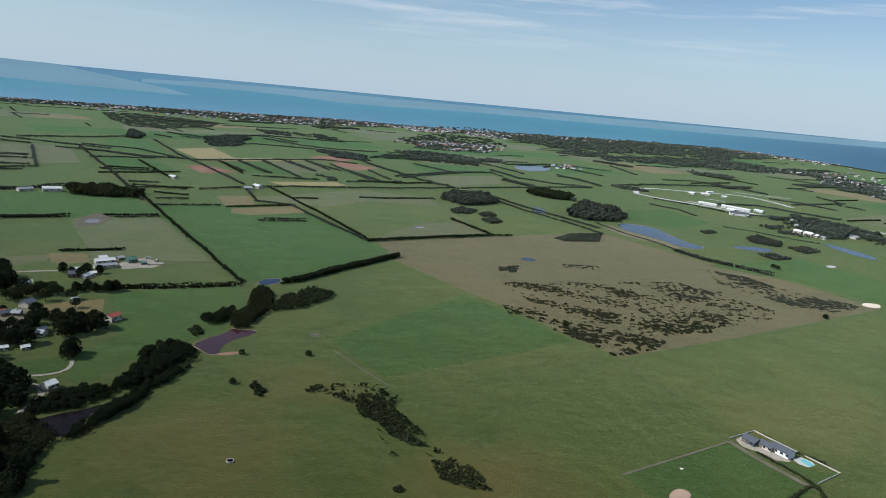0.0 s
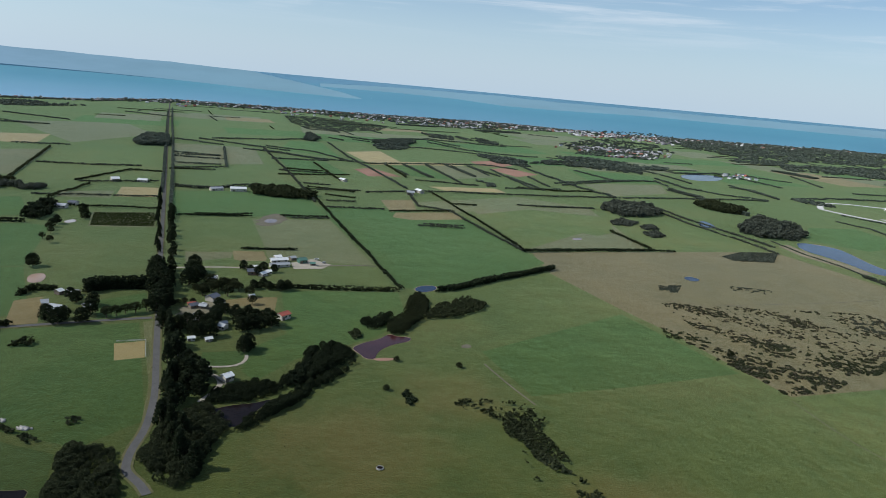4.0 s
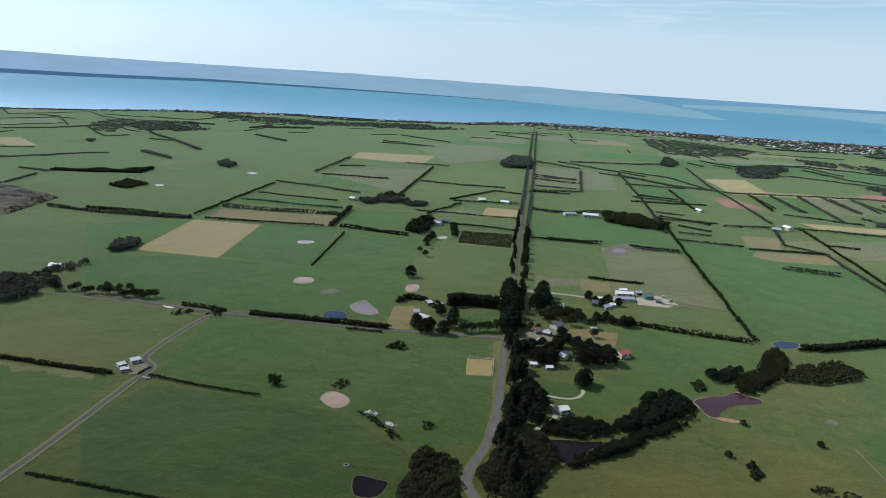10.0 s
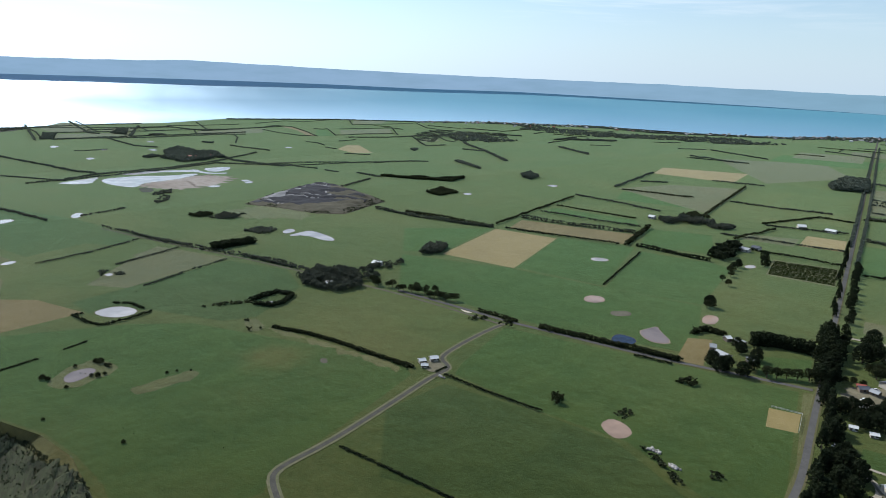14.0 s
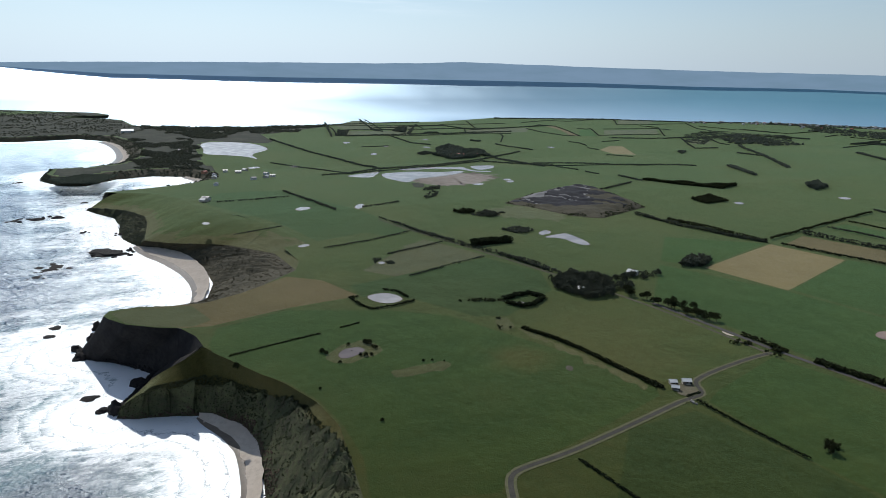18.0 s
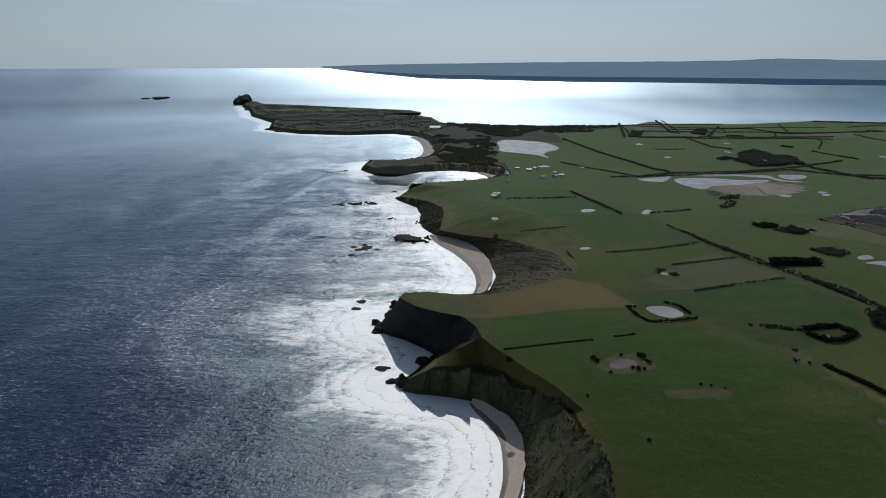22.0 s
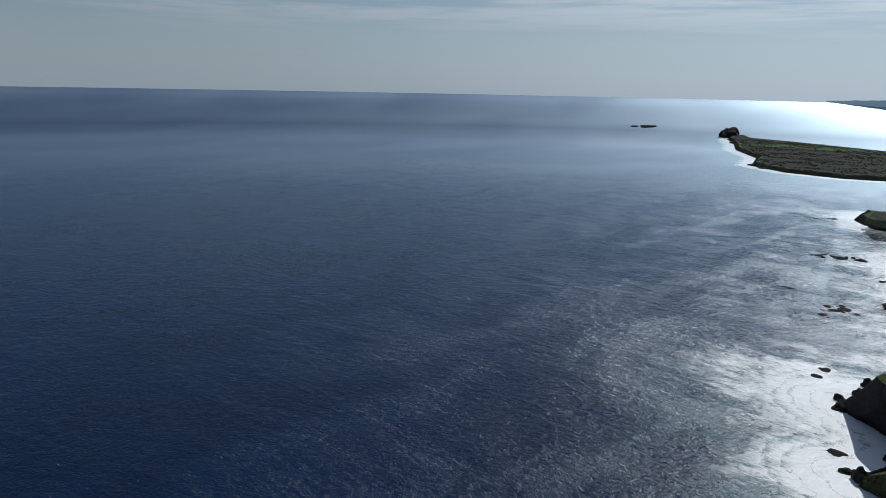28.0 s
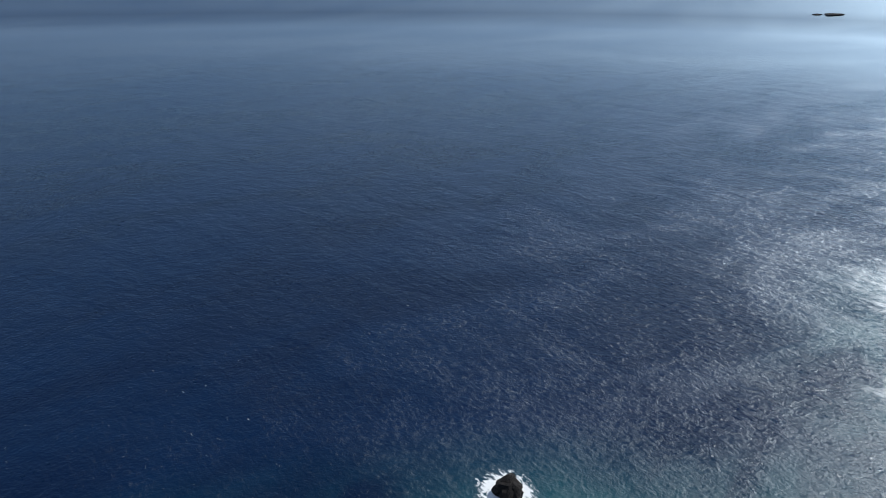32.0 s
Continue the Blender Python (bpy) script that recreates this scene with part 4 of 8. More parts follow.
brow(BROW, [c[:3] for c in NEAR_CLIFF[:8:-1]], BROWMAT, "grassy_brow", "rounded brown-green heathy slope above a dark cliff")
bay_edge = [(*lip, *c[3:]) for lip, c in zip(BAY_LIPS, BAY_SLOPE[5:])]
cliff(BAY_SLOPE[:5] + bay_edge[:5], DUNEMAT, "dune_slope", "low dune slope with brown coastal scrub behind a beach", 12)
cliff(bay_edge[4:], CLIFFMAT, "bay_cliff", "low dark scrubby cliff between two bays", 10)
bay = brow([c[:3] for c in BAY_SLOPE[5:]], BAY_LIPS, GRASS, "bay_brow", "green pasture and brown heath sloping down to a low cliff")
bay.data.materials.append(BROWMAT)
bay.data.polygons.foreach_set("material_index", [int(c < 24 + 5.0 * noise.noise((r * 0.7, c * 0.25, 1)) - 13 * (1 - r / 10) or r > 8 + 2.5 * noise.noise((c * 0.3, 0, 2))) for r in range(11) for c in range(89)])
cliff([(*west_top[i], land_z(west_top[i][0]), *west[i]) for i in range(len(west))], DUNEMAT, "low_bluff", "low scrubby bluff along the western bays", 7, 12.0, 3.0)
far_edge = []
for i, (x, y) in enumerate(NORTH_COAST):
    d = np.array((x, y)) - (-400, 1200)
    d = d / np.hypot(*d)
    far_edge.append((x, y, land_z(x), x + d[0] * 15, y + d[1] * 15))
cliff(far_edge, DUNEMAT, "north_bluff", "low bluff along the island's far shore", 4, 30.0, 1.0)

# the sea: one sheet of water out to the horizon
REACHES = [([c[3:] for c in NEAR_CLIFF[:7]], 60), ([c[3:] for c in NEAR_CLIFF[6:]], 108), ([c[3:] for c in HEAD_CLIFF[:7]], 66), ([c[3:] for c in HEAD_CLIFF[6:]], 62),
           ([c[3:] for c in BAY_SLOPE[:9]], 170), ([c[3:] for c in BAY_SLOPE[8:]], 130), (WEST_BAYS[:8], 120), (WEST_BAYS[7:20], 95), (WEST_BAYS[19:], 80)]
# offshore rocks: x, y, half width, height over the water
SEA_ROCKS = [
    (-202, -180, 8, 7),
    (-204, -177, 6, 5),
    (-595, -54, 9, 5),
    (-611, -59, 6, 4),
    (-601, -48, 7, 6),
    (-630, -49, 6, 6),
    (-656, -46, 5, 7),
    (-528, -14, 7, 3.5),
    (-524, -9, 6, 3),
    (-491, -35, 5, 2),
    (-486, -26, 7, 8),
    (-514, -45, 6, 0.8),
    (-673, -81, 6, 1),
    (-652, -84, 5, 1),
    (-513, -5, 5, 3),
    (-931, -51, 22, 3),
    (-919, -34, 15, 3),
    (-925, -63, 8, 2),
    (-1168, -153, 20, 3),
    (-1168, -182, 14, 1.5),
    (-1173, -125, 16, 4),
    (-1055, -85, 8, 2),
    (-886, -101, 18, 1),
]
SEA_ROCKS += [
    (-875, -107, 14, 1),
    (-847, -116, 10, 1),
    (-1285, -95, 9, 2),
    (-1539, -226, 14, 2),
    (-1523, -257, 12, 1),
    (-1548, -154, 12, 5),
    (-1028, -36, 10, 3),
    (-940, -170, 9, 0.8),
    (-935, -24, 9, 3),
    (-2495, -634, 24, 6),
    (-2434, -579, 26, 5),
    (-3526, -1008, 24, 8),
    (-3155, -864, 20, 6),
]
r = np.r_[np.geomspace(90, 5200, 330), np.geomspace(5400, 26000, 40)]
yaw = np.radians(np.arange(0, 360, 0.4))
rr, yy = np.meshgrid(r, yaw, indexing="ij")
flat = np.stack([-3 - np.sin(yy) * rr, 8 + np.cos(yy) * rr], -1).reshape(-1, 2)
shore, surf, rocks = np.full(len(flat), 4000.0), np.zeros(len(flat)), np.zeros(len(flat))
for line, reach in REACHES:
    q = np.array(line, float)
    for a, b in zip(q[:-1], q[1:]):
        ab = b - a
        k = np.clip(((flat - a) @ ab) / max(ab @ ab, 1e-6), 0, 1)
        dist = np.hypot(*(flat - a - k[:, None] * ab).T)
        shore = np.minimum(shore, dist)
        surf = np.maximum(surf, 1 - dist / reach)
for x, y, size, high in SEA_ROCKS[:13]:
    rocks = np.maximum(rocks, 1 - (np.hypot(*(flat - (x, y)).T) - size * 0.8) / (size * 1.1 + 4.0))
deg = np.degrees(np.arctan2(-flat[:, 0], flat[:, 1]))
me = grid_mesh("water", bend(np.c_[flat, np.full(len(flat), SEA_Z)]), len(r), len(yaw), SEA, True, True)
me.flip_normals()
away = np.hypot(flat[:, 0], flat[:, 1])
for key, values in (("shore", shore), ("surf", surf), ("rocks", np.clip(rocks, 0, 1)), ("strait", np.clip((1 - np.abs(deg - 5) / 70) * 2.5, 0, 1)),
                    ("far", np.clip((away - 300) / 4800, 0, 5) ** 1.5)):
    me.attributes.new(key, "FLOAT", "POINT").data.foreach_set("value", values.astype(np.float32))
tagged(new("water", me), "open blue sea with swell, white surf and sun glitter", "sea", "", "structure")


def beach(inner, outer, label):
    a, b = resample(smooth_line(inner), 8.0), smooth_line(outer)
    b = resample(b, 8.0)
    u = np.linspace(0, 1, 60)
    pick = lambda q: np.stack([np.interp(u, np.linspace(0, 1, len(q)), q[:, i]) for i in (0, 1)], 1)
    a, b = pick(a), pick(b)
    ob = None
    v = []
    for k, z in ((0.0, 3.2), (0.35, 1.6), (0.8, 0.35), (1.0, -0.4)):
        p = a + (b - a) * k
        v += [(x + 1.5 * noise.noise((x * 0.1, y * 0.1, k)), y + 1.5 * noise.noise((x * 0.1, y * 0.1, k + 3)), SEA_Z + z) for x, y in p]
    ob = new("beach", grid_mesh("beach", bend(v), 4, 60, SAND))
    tagged(ob, label, "beach", "beaches", "structure")
    v = []
    for k, z in ((0.66, 0.75), (0.85, 0.36), (1.03, -0.45)):
        p = a + (b - a) * k
        v += [(x + 2.5 * noise.noise((x * 0.06, y * 0.06, 1)), y, SEA_Z + z) for x, y in p]
    part("wet_sand", grid_mesh("wet_sand", bend(v), 3, 60, WETSAND), ob, "dark wet sand at the water's edge")
    return ob


beach([(-300, 25), (-338, 47), (-360, 52), (-378, 55), (-397, 57), (-416, 57), (-436, 53), (-449, 42), (-455, 33), (-458, 25)],
      [(-275, -8), (-322, 30), (-350, 38), (-368, 40), (-386, 41), (-404, 41), (-423, 36), (-440, 28), (-450, 24), (-457, 23)], "pale sandy surf beach below a scrub-covered cliff")
beach([(-700, 46), (-764, 60), (-837, 54), (-895, 36), (-936, 11), (-955, -8)],
      [(-672, 24), (-721, 38), (-790, 33), (-859, 10), (-905, -14), (-950, -22)], "curved pale sandy beach in a bay")
beach([(-1318, 58), (-1394, 117), (-1470, 120), (-1535, 86)], [(-1330, 38), (-1390, 84), (-1457, 86), (-1508, 64)], "small pale sandy cove beach")
beach([(-1680, -48), (-1780, -18), (-1895, -10), (-2126, -36), (-2285, -80)], [(-1720, -88), (-1790, -75), (-1890, -68), (-2110, -88), (-2250, -130)], "long curved pale beach in a far bay")


def boulder_mesh(size, high, seed, name="rock"):
    """A craggy rock: a subdivided ball, flattened and broken by noise, rooted below the water."""
    bm = bmesh.new()
    bmesh.ops.create_icosphere(bm, subdivisions=3, radius=1.0)
    for v in bm.verts:
        c = v.co.copy()
        k = 1 + 0.42 * noise.noise(c * 1.4 + Vector((seed, 0, 0))) + 0.22 * noise.noise(c * 3.7 + Vector((seed, 5, 0)))
        v.co = Vector((c.x * size * k, c.y * size * k * 0.75, (c.z * k if c.z > 0 else c.z * 0.4) * high))
    me = bpy.data.meshes.new(name)
    bm.to_mesh(me)
    bm.free()
    me.materials.append(ROCK)
    return me


for i, (x, y, size, high) in enumerate(SEA_ROCKS):
    at = bend([(x, y, SEA_Z)])[0]
    reef = i > 15 and high <= 4
    ob = new("rock", boulder_mesh(size * (0.5 if reef else 1.0), high * (0.8 if reef else 1.0), i * 7.3))
    ob.matrix_world = Matrix.Translation(at) @ Matrix.Rotation(i * 1.3, 4, "Z")
    if reef:
        for k in range(4):
            piece = part("outcrop", boulder_mesh(size * RNG.uniform(0.14, 0.30), high * RNG.uniform(0.4, 0.8), i * 3.1 + k), ob)
            piece.location = (RNG.uniform(-1.1, 1.1) * size, RNG.uniform(-0.9, 0.9) * size, 0)
    tagged(ob, "dark wet basalt rock in white surf" if high > 2 else "low dark reef rock awash in the surf", "rock", "offshore rocks")
for x, y, size, high, words in ((-4068, -1193, 62, 40, "dark dome-shaped sea stack off a far headland"), (-4743, -1943, 55, 5, "low dark rock islet far offshore"), (-4640, -2000, 30, 4, "low dark rock islet far offshore")):
    at = bend([(x, y, SEA_Z)])[0]
    ob = new("sea_stack" if high > 20 else "islet", boulder_mesh(size, high, size * 0.37, "stack"))
    ob.matrix_world = Matrix.Translation(at)
    tagged(ob, words, "rock")


def on_slope(name, count, sizes, mat, words, new_name, band=(0.02, 0.98), ease=1.0, category="scrub"):
    """Bushes or boulders over a coastal slope, rooted in its surface."""
    f = FACES[name]
    rows, cols = f.shape[:2]
    a = np.clip(RNG.uniform(band[0], band[1], count) ** ease * (rows - 1), 0, rows - 1.01)
    b = RNG.uniform(0, cols - 1.01, count)
    i, j = a.astype(int), b.astype(int)
    p = f[i, j] + (f[i + 1, j] - f[i, j]) * (a - i)[:, None] + (f[i, j + 1] - f[i, j]) * (b - j)[:, None]
    keep = np.array([noise.noise((x / 14, y / 14, z / 40)) > -0.42 for x, y, z in p])
    p = p[keep]
    s = RNG.uniform(*sizes, len(p))
    p[:, 2] += s * 0.25
    return tagged(new(new_name, clumps(new_name, bend(p), s, mat, 0.45 if mat is BROWNSCRUB else 0.8)), words, category, "", "stuff")


CLIFFSCRUB = leafage("salt-worn cliff scrub", (0.045, 0.054, 0.026), (0.105, 0.115, 0.058))
on_slope("coastal_cliff", 18000, (0.25, 0.7), CLIFFSCRUB, "dense low coastal scrub on a steep cliff", "cliff_scrub")
DEBRIS = earth("brown cliff debris", (0.085, 0.060, 0.042), (0.130, 0.095, 0.068), (0.050, 0.036, 0.026), 0.2, 0.95, 0.5)
on_slope("coastal_cliff", 6500, (0.3, 0.9), DEBRIS, "brown boulders and debris along the cliff foot", "boulders", (0.78, 0.97), 0.7, "boulders")
on_slope("grassy_brow", 2600, (0.25, 0.7), CLIFFSCRUB, "low dark scrub along the brow of a cliff", "brow_scrub", (0.6, 1.0), 0.7)
on_slope("dune_slope", 3800, (0.4, 1.1), BROWNSCRUB, "low brown-green scrub on dunes", "dune_scrub")
on_slope("sea_cliff", 500, (0.8, 2.4), ROCK, "broken basalt blocks at the foot of a cliff", "boulders", (0.9, 0.99), 1.0, "boulders")
on_slope("bay_cliff", 3500, (0.4, 1.1), HEATH_HAZELEAF, "dark scrub on a low cliff", "bay_scrub")
on_slope("low_bluff", 3000, (1.5, 3.2), HEATH_HAZELEAF, "low scrub along the western shore", "shore_scrub")

# far shore across the water, and the sea's own far capes
def mainland(rows, label):
    """Low hills beyond the strait, by bearing: (yaw, shore's dip, ridge's rise) in degrees."""
    a = np.array(rows, float)
    a = a[np.argsort(a[:, 0])]
    y = np.arange(a[0, 0], a[-1, 0], 0.2)
    v = []
    for k in (0.0, 0.35, 0.75, 1.0):
        for q in y:
            lo, hi = np.interp(q, a[:, 0], a[:, 1]), np.interp(q, a[:, 0], a[:, 2])
            hi += 0.05 * noise.noise((q * 0.4, 0, 2)) + 0.02 * noise.noise((q * 1.7, 0, 2))
            eye = float(np.interp(q, (-60, -20, 15, 40, 77, 130), (160, 163, 178, 184, 192, 197)))
            past = (eye - SEA_Z) / math.tan(radians(-lo)) - R_NEAR
            far = R_NEAR + (R_FAR - R_NEAR) * past / (past + R_FAR - R_NEAR) + 18.0 * k
            up = lo + (hi - lo) * k
            v.append((-3 - math.sin(radians(q)) * far, 8 + math.cos(radians(q)) * far, eye + far * math.tan(radians(up)) - (2.0 if k == 0 else 0.0)))
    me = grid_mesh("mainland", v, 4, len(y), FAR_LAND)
    return tagged(new("mainland", me), label, "mainland", "", "structure")


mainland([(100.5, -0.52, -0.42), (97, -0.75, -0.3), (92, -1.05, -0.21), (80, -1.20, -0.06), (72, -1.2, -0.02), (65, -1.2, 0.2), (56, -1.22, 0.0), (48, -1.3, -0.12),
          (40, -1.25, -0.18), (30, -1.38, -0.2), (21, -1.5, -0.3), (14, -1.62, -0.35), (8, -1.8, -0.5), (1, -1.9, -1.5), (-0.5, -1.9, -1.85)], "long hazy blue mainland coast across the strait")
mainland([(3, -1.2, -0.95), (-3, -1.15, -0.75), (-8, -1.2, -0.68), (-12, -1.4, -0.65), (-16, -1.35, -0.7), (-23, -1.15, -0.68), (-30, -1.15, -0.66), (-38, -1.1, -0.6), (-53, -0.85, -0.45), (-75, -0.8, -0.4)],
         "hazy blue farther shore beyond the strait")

# ================= roads =================
def road(points, width=3.6):
    ribbon(points, width + 2.2, VERGE, 0.62, "verge", "grassy gravel verge beside a country road", "verge")
    return ribbon(points, width, ASPHALT, 0.66, "road", "sealed grey country road", "road")


TRACK_LIFT = [0.50]


def track(points, width=3.5, mat=None):
    TRACK_LIFT[0] += 0.005
    return ribbon(points, width, mat or TRACK, TRACK_LIFT[0], "farm_track", "pale unsealed farm track across pasture", "track")


road([(-73, 258), (-78, 266), (-86, 274), (-88, 282), (-89, 295), (-88, 307), (-90, 325), (-94, 349), (-107, 399), (-121, 455), (-129, 490), (-157, 598), (-183, 704), (-238, 928), (-342, 1349), (-520, 2068), (-732, 2940)])
road([(-126, 460), (-170, 446), (-208, 432), (-255, 420), (-300, 410), (-334, 402), (-363, 399), (-415, 391), (-443, 387)])
FARM_LANE = [(-329, 397), (-327, 373), (-320, 336), (-314, 316), (-309, 311), (-300, 308), (-296, 304), (-295, 295), (-294, 286), (-286, 256), (-277, 221), (-270, 191), (-267, 165), (-264, 157), (-258, 153), (-245, 148), (-232, 144)]
LANESIDE = earth("worn lane verge", (0.150, 0.143, 0.078), (0.112, 0.120, 0.052), (0.195, 0.178, 0.105), 0.15)
ribbon(FARM_LANE, 5.6, LANESIDE, 0.48, "verge", "pale worn grass verge beside a farm lane", "verge", 2)
LANE = earth("rutted lane", (0.075, 0.070, 0.058), (0.100, 0.092, 0.076), (0.058, 0.056, 0.042), 0.2)
track(FARM_LANE, 2.7, LANE)

# ================= paddocks =================
# east: heath, crops and the house block
paddock([(196, 707), (348, 742), (521, 777), (562, 626), (604, 534), (619, 442), (395, 389), (274, 364), (244, 474), (225, 525), (194, 624)], HEATH)
paddock([(221, 510), (260, 398), (177, 373), (109, 356), (91, 420)], LUSH)
paddock([(187, 234), (264, 251), (264, 232), (270, 204), (247, 195), (193, 203)], LUSH)
paddock([(-40, 896), (52, 904), (152, 883), (188, 712), (199, 663), (132, 591), (87, 556), (47, 554)], LUSH)
paddock([(166, 968), (363, 1016), (346, 770), (195, 718)], PALE)
paddock([(388, 1060), (486, 1052), (529, 803), (354, 755)], GRASS)
paddock([(276, 358), (596, 424), (418, 283), (297, 212), (278, 262)], GRASS)
paddock([(553, 605), (726, 632), (740, 530), (641, 454), (609, 539)], LUSH)
paddock([(699, 969), (790, 983), (790, 869), (682, 816), (627, 865)], LUSH)
# north, east of the road
paddock([(-233, 945), (-134, 981), (-127, 960), (-55, 946), (-45, 908), (-23, 827), (-112, 808), (-194, 790)], LUSH)
paddock([(-193, 778), (-111, 795), (-79, 664), (-156, 637)], GRASS)
paddock([(-109, 796), (-22, 814), (25, 622), (-69, 620), (-82, 682)], ROUGH)
paddock([(-145, 636), (-104, 642), (-102, 615), (-137, 602)], PALE)
paddock([(-105, 648), (-77, 649), (-71, 618), (-98, 612)], DRY)
paddock([(-32, 611), (25, 617), (41, 553), (-29, 563)], GRASS)
paddock([(-22, 814), (57, 849), (143, 856), (186, 707), (192, 655), (98, 582), (52, 560)], LUSH)
paddock([(59, 886), (136, 911), (148, 868), (78, 843), (54, 855)], DRY)
paddock([(43, 974), (89, 988), (89, 913), (53, 891)], DRY)
paddock([(-16, 1571), (63, 1638), (99, 1456), (257, 1513), (231, 1460), (38, 1373)], STRAW)
paddock([(5, 1288), (37, 1322), (88, 1230), (30, 1206)], TILLED)
paddock([(287, 1438), (331, 1481), (383, 1399), (323, 1337)], TILLED)
paddock([(264, 1557), (332, 1609), (374, 1563), (320, 1483), (273, 1493)], TILLED)
paddock([(127, 1134), (245, 1160), (256, 1120), (151, 1100)], STRAW)
paddock([(-152, 1732), (-75, 1735), (-25, 1456), (-155, 1507)], LUSH)
paddock([(-139, 1363), (-51, 1364), (-4, 1209), (-94, 1168)], LUSH)
paddock([(72, 1376), (143, 1418), (182, 1230), (108, 1247)], LUSH)
paddock([(161, 1419), (236, 1454), (274, 1311), (190, 1247)], PALE)
paddock([(-372, 1500), (-254, 1517), (-204, 1507), (-155, 1267), (-293, 1184)], PALE)
paddock([(-270, 1112), (-137, 1165), (-98, 1061), (-237, 978)], GRASS)
paddock([(87, 970), (266, 1082), (371, 1021), (263, 996), (135, 907)], ROUGH)
paddock([(149, 893), (257, 973), (370, 947), (339, 841), (189, 715)], GRASS)
paddock([(291, 826), (350, 782), (341, 744), (190, 715)], PALE)
paddock([(56, 2347), (195, 2436), (210, 2330), (125, 2206)], STRAW)
paddock([(412, 1128), (560, 1174), (598, 996), (534, 788), (480, 1015)], GRASS)
paddock([(445, 1304), (636, 1367), (598, 1246), (458, 1164)], PALE)
paddock([(486, 1550), (678, 1519), (644, 1385), (480, 1342)], LUSH)
# north, west of the road
paddock([(-323, 391), (-206, 429), (-131, 450), (-91, 319), (-112, 293), (-170, 313), (-221, 304), (-288, 302), (-297, 318)], LUSH)
paddock([(-282, 287), (-218, 303), (-173, 308), (-119, 287), (-109, 248), (-229, 193), (-279, 238)], DEEP)
paddock([(-535, 471), (-429, 522), (-336, 543), (-251, 564), (-202, 457), (-305, 417), (-454, 397)], LUSH)
paddock([(-49, 532), (43, 541), (46, 478), (22, 439), (-27, 398), (-46, 366), (-55, 378), (-57, 411), (-36, 440)], LUSH)
paddock([(-725, 1320), (-763, 1429), (-605, 1504), (-565, 1337)], STRAW)
paddock([(-481, 671), (-400, 705), (-338, 546), (-428, 530)], LUSH)
paddock([(-385, 694), (-311, 712), (-288, 707), (-252, 567), (-334, 544)], LUSH)
paddock([(-282, 704), (-259, 718), (-195, 725), (-146, 543), (-219, 518), (-249, 569)], GRASS)
paddock([(-276, 784), (-215, 800), (-195, 725), (-256, 714)], PALE)
paddock([(-172, 490), (-144, 512), (-131, 467), (-157, 450)], LUSH)
paddock([(-222, 483), (-208, 494), (-190, 442), (-206, 432)], DRY)
paddock([(-135, 413), (-119, 419), (-112, 394), (-127, 388)], STRAW, "tan sandy riding arena beside a road")
paddock([(-129, 451), (-123, 456), (-97, 359), (-85, 304), (-88, 297), (-100, 358)], ROUGH)
paddock([(-648, 933), (-489, 924), (-487, 857), (-613, 843)], GRASS)
paddock([(-605, 825), (-484, 848), (-457, 812), (-596, 783)], LUSH)
paddock([(-576, 716), (-437, 767), (-417, 709), (-553, 662)], DRY)
paddock([(-444, 811), (-375, 845), (-327, 751), (-401, 719)], LUSH)
paddock([(-297, 949), (-253, 959), (-237, 892), (-283, 879)], STRAW)
paddock([(-349, 892), (-296, 919), (-285, 869), (-343, 857)], PALE)
paddock([(-633, 1056), (-520, 1085), (-451, 1005), (-595, 976)], LUSH)
paddock([(-623, 1201), (-516, 1278), (-446, 982), (-654, 1073)], PALE)
paddock([(-507, 1286), (-344, 1348), (-259, 993), (-438, 975)], GRASS)
paddock([(-783, 1733), (-574, 1878), (-443, 1643), (-523, 1390)], PALE)
paddock([(-628, 555), (-564, 643), (-516, 510), (-546, 481)], LUSH)
paddock([(-418, 364), (-328, 393), (-304, 319), (-317, 295), (-346, 300)], GRASS)
# between the road and the creek
paddock([(-89, 502), (-71, 512), (-50, 515), (-48, 471), (-55, 470), (-70, 461), (-76, 479)], DRY)
paddock([(-76, 490), (-69, 492), (-56, 485), (-57, 475), (-64, 472), (-72, 474)], ROUGH)
paddock([(-82, 404), (-58, 409), (-56, 387), (-79, 382)], LUSH)
paddock([(-104, 639), (-78, 651), (-71, 625), (-96, 608)], DRY)
paddock([(-142, 595), (-105, 621), (-82, 607), (-45, 556), (-105, 526)], GRASS)
# west
paddock([(-577, -20), (-572, 40), (-587, 70), (-622, 116), (-599, 144), (-546, 163), (-543, 141), (-537, 102), (-517, 40), (-521, 19)], DRY)
paddock([(-571, -29), (-577, -21), (-569, 30), (-530, 42), (-521, 28), (-530, 2), (-546, -18)], ROUGH)
paddock([(-467, 37), (-445, 49), (-419, 63), (-402, 76), (-370, 89), (-338, 94), (-305, 95), (-278, 90), (-265, 87), (-253, 146), (-264, 154), (-281, 211), (-305, 280), (-326, 291), (-381, 263), (-476, 215), (-502, 178), (-532, 101), (-511, 44), (-480, 36)], LUSH)
bank_free([(-394, 137), (-397, 152), (-398, 165), (-398, 179), (-386, 180), (-384, 161), (-383, 141)], ROUGH, 0.34, "scrub_patch", "narrow strip of rank pale grass in a pasture", "grass")
paddock([(-434, 258), (-480, 378), (-349, 398), (-313, 309), (-311, 291)], GRASS)
paddock([(-711, 286), (-627, 322), (-588, 210), (-627, 177)], PALE)
paddock([(-1596, 1149), (-1669, 1234), (-1648, 1265), (-1470, 1174), (-1504, 1131)], STRAW)
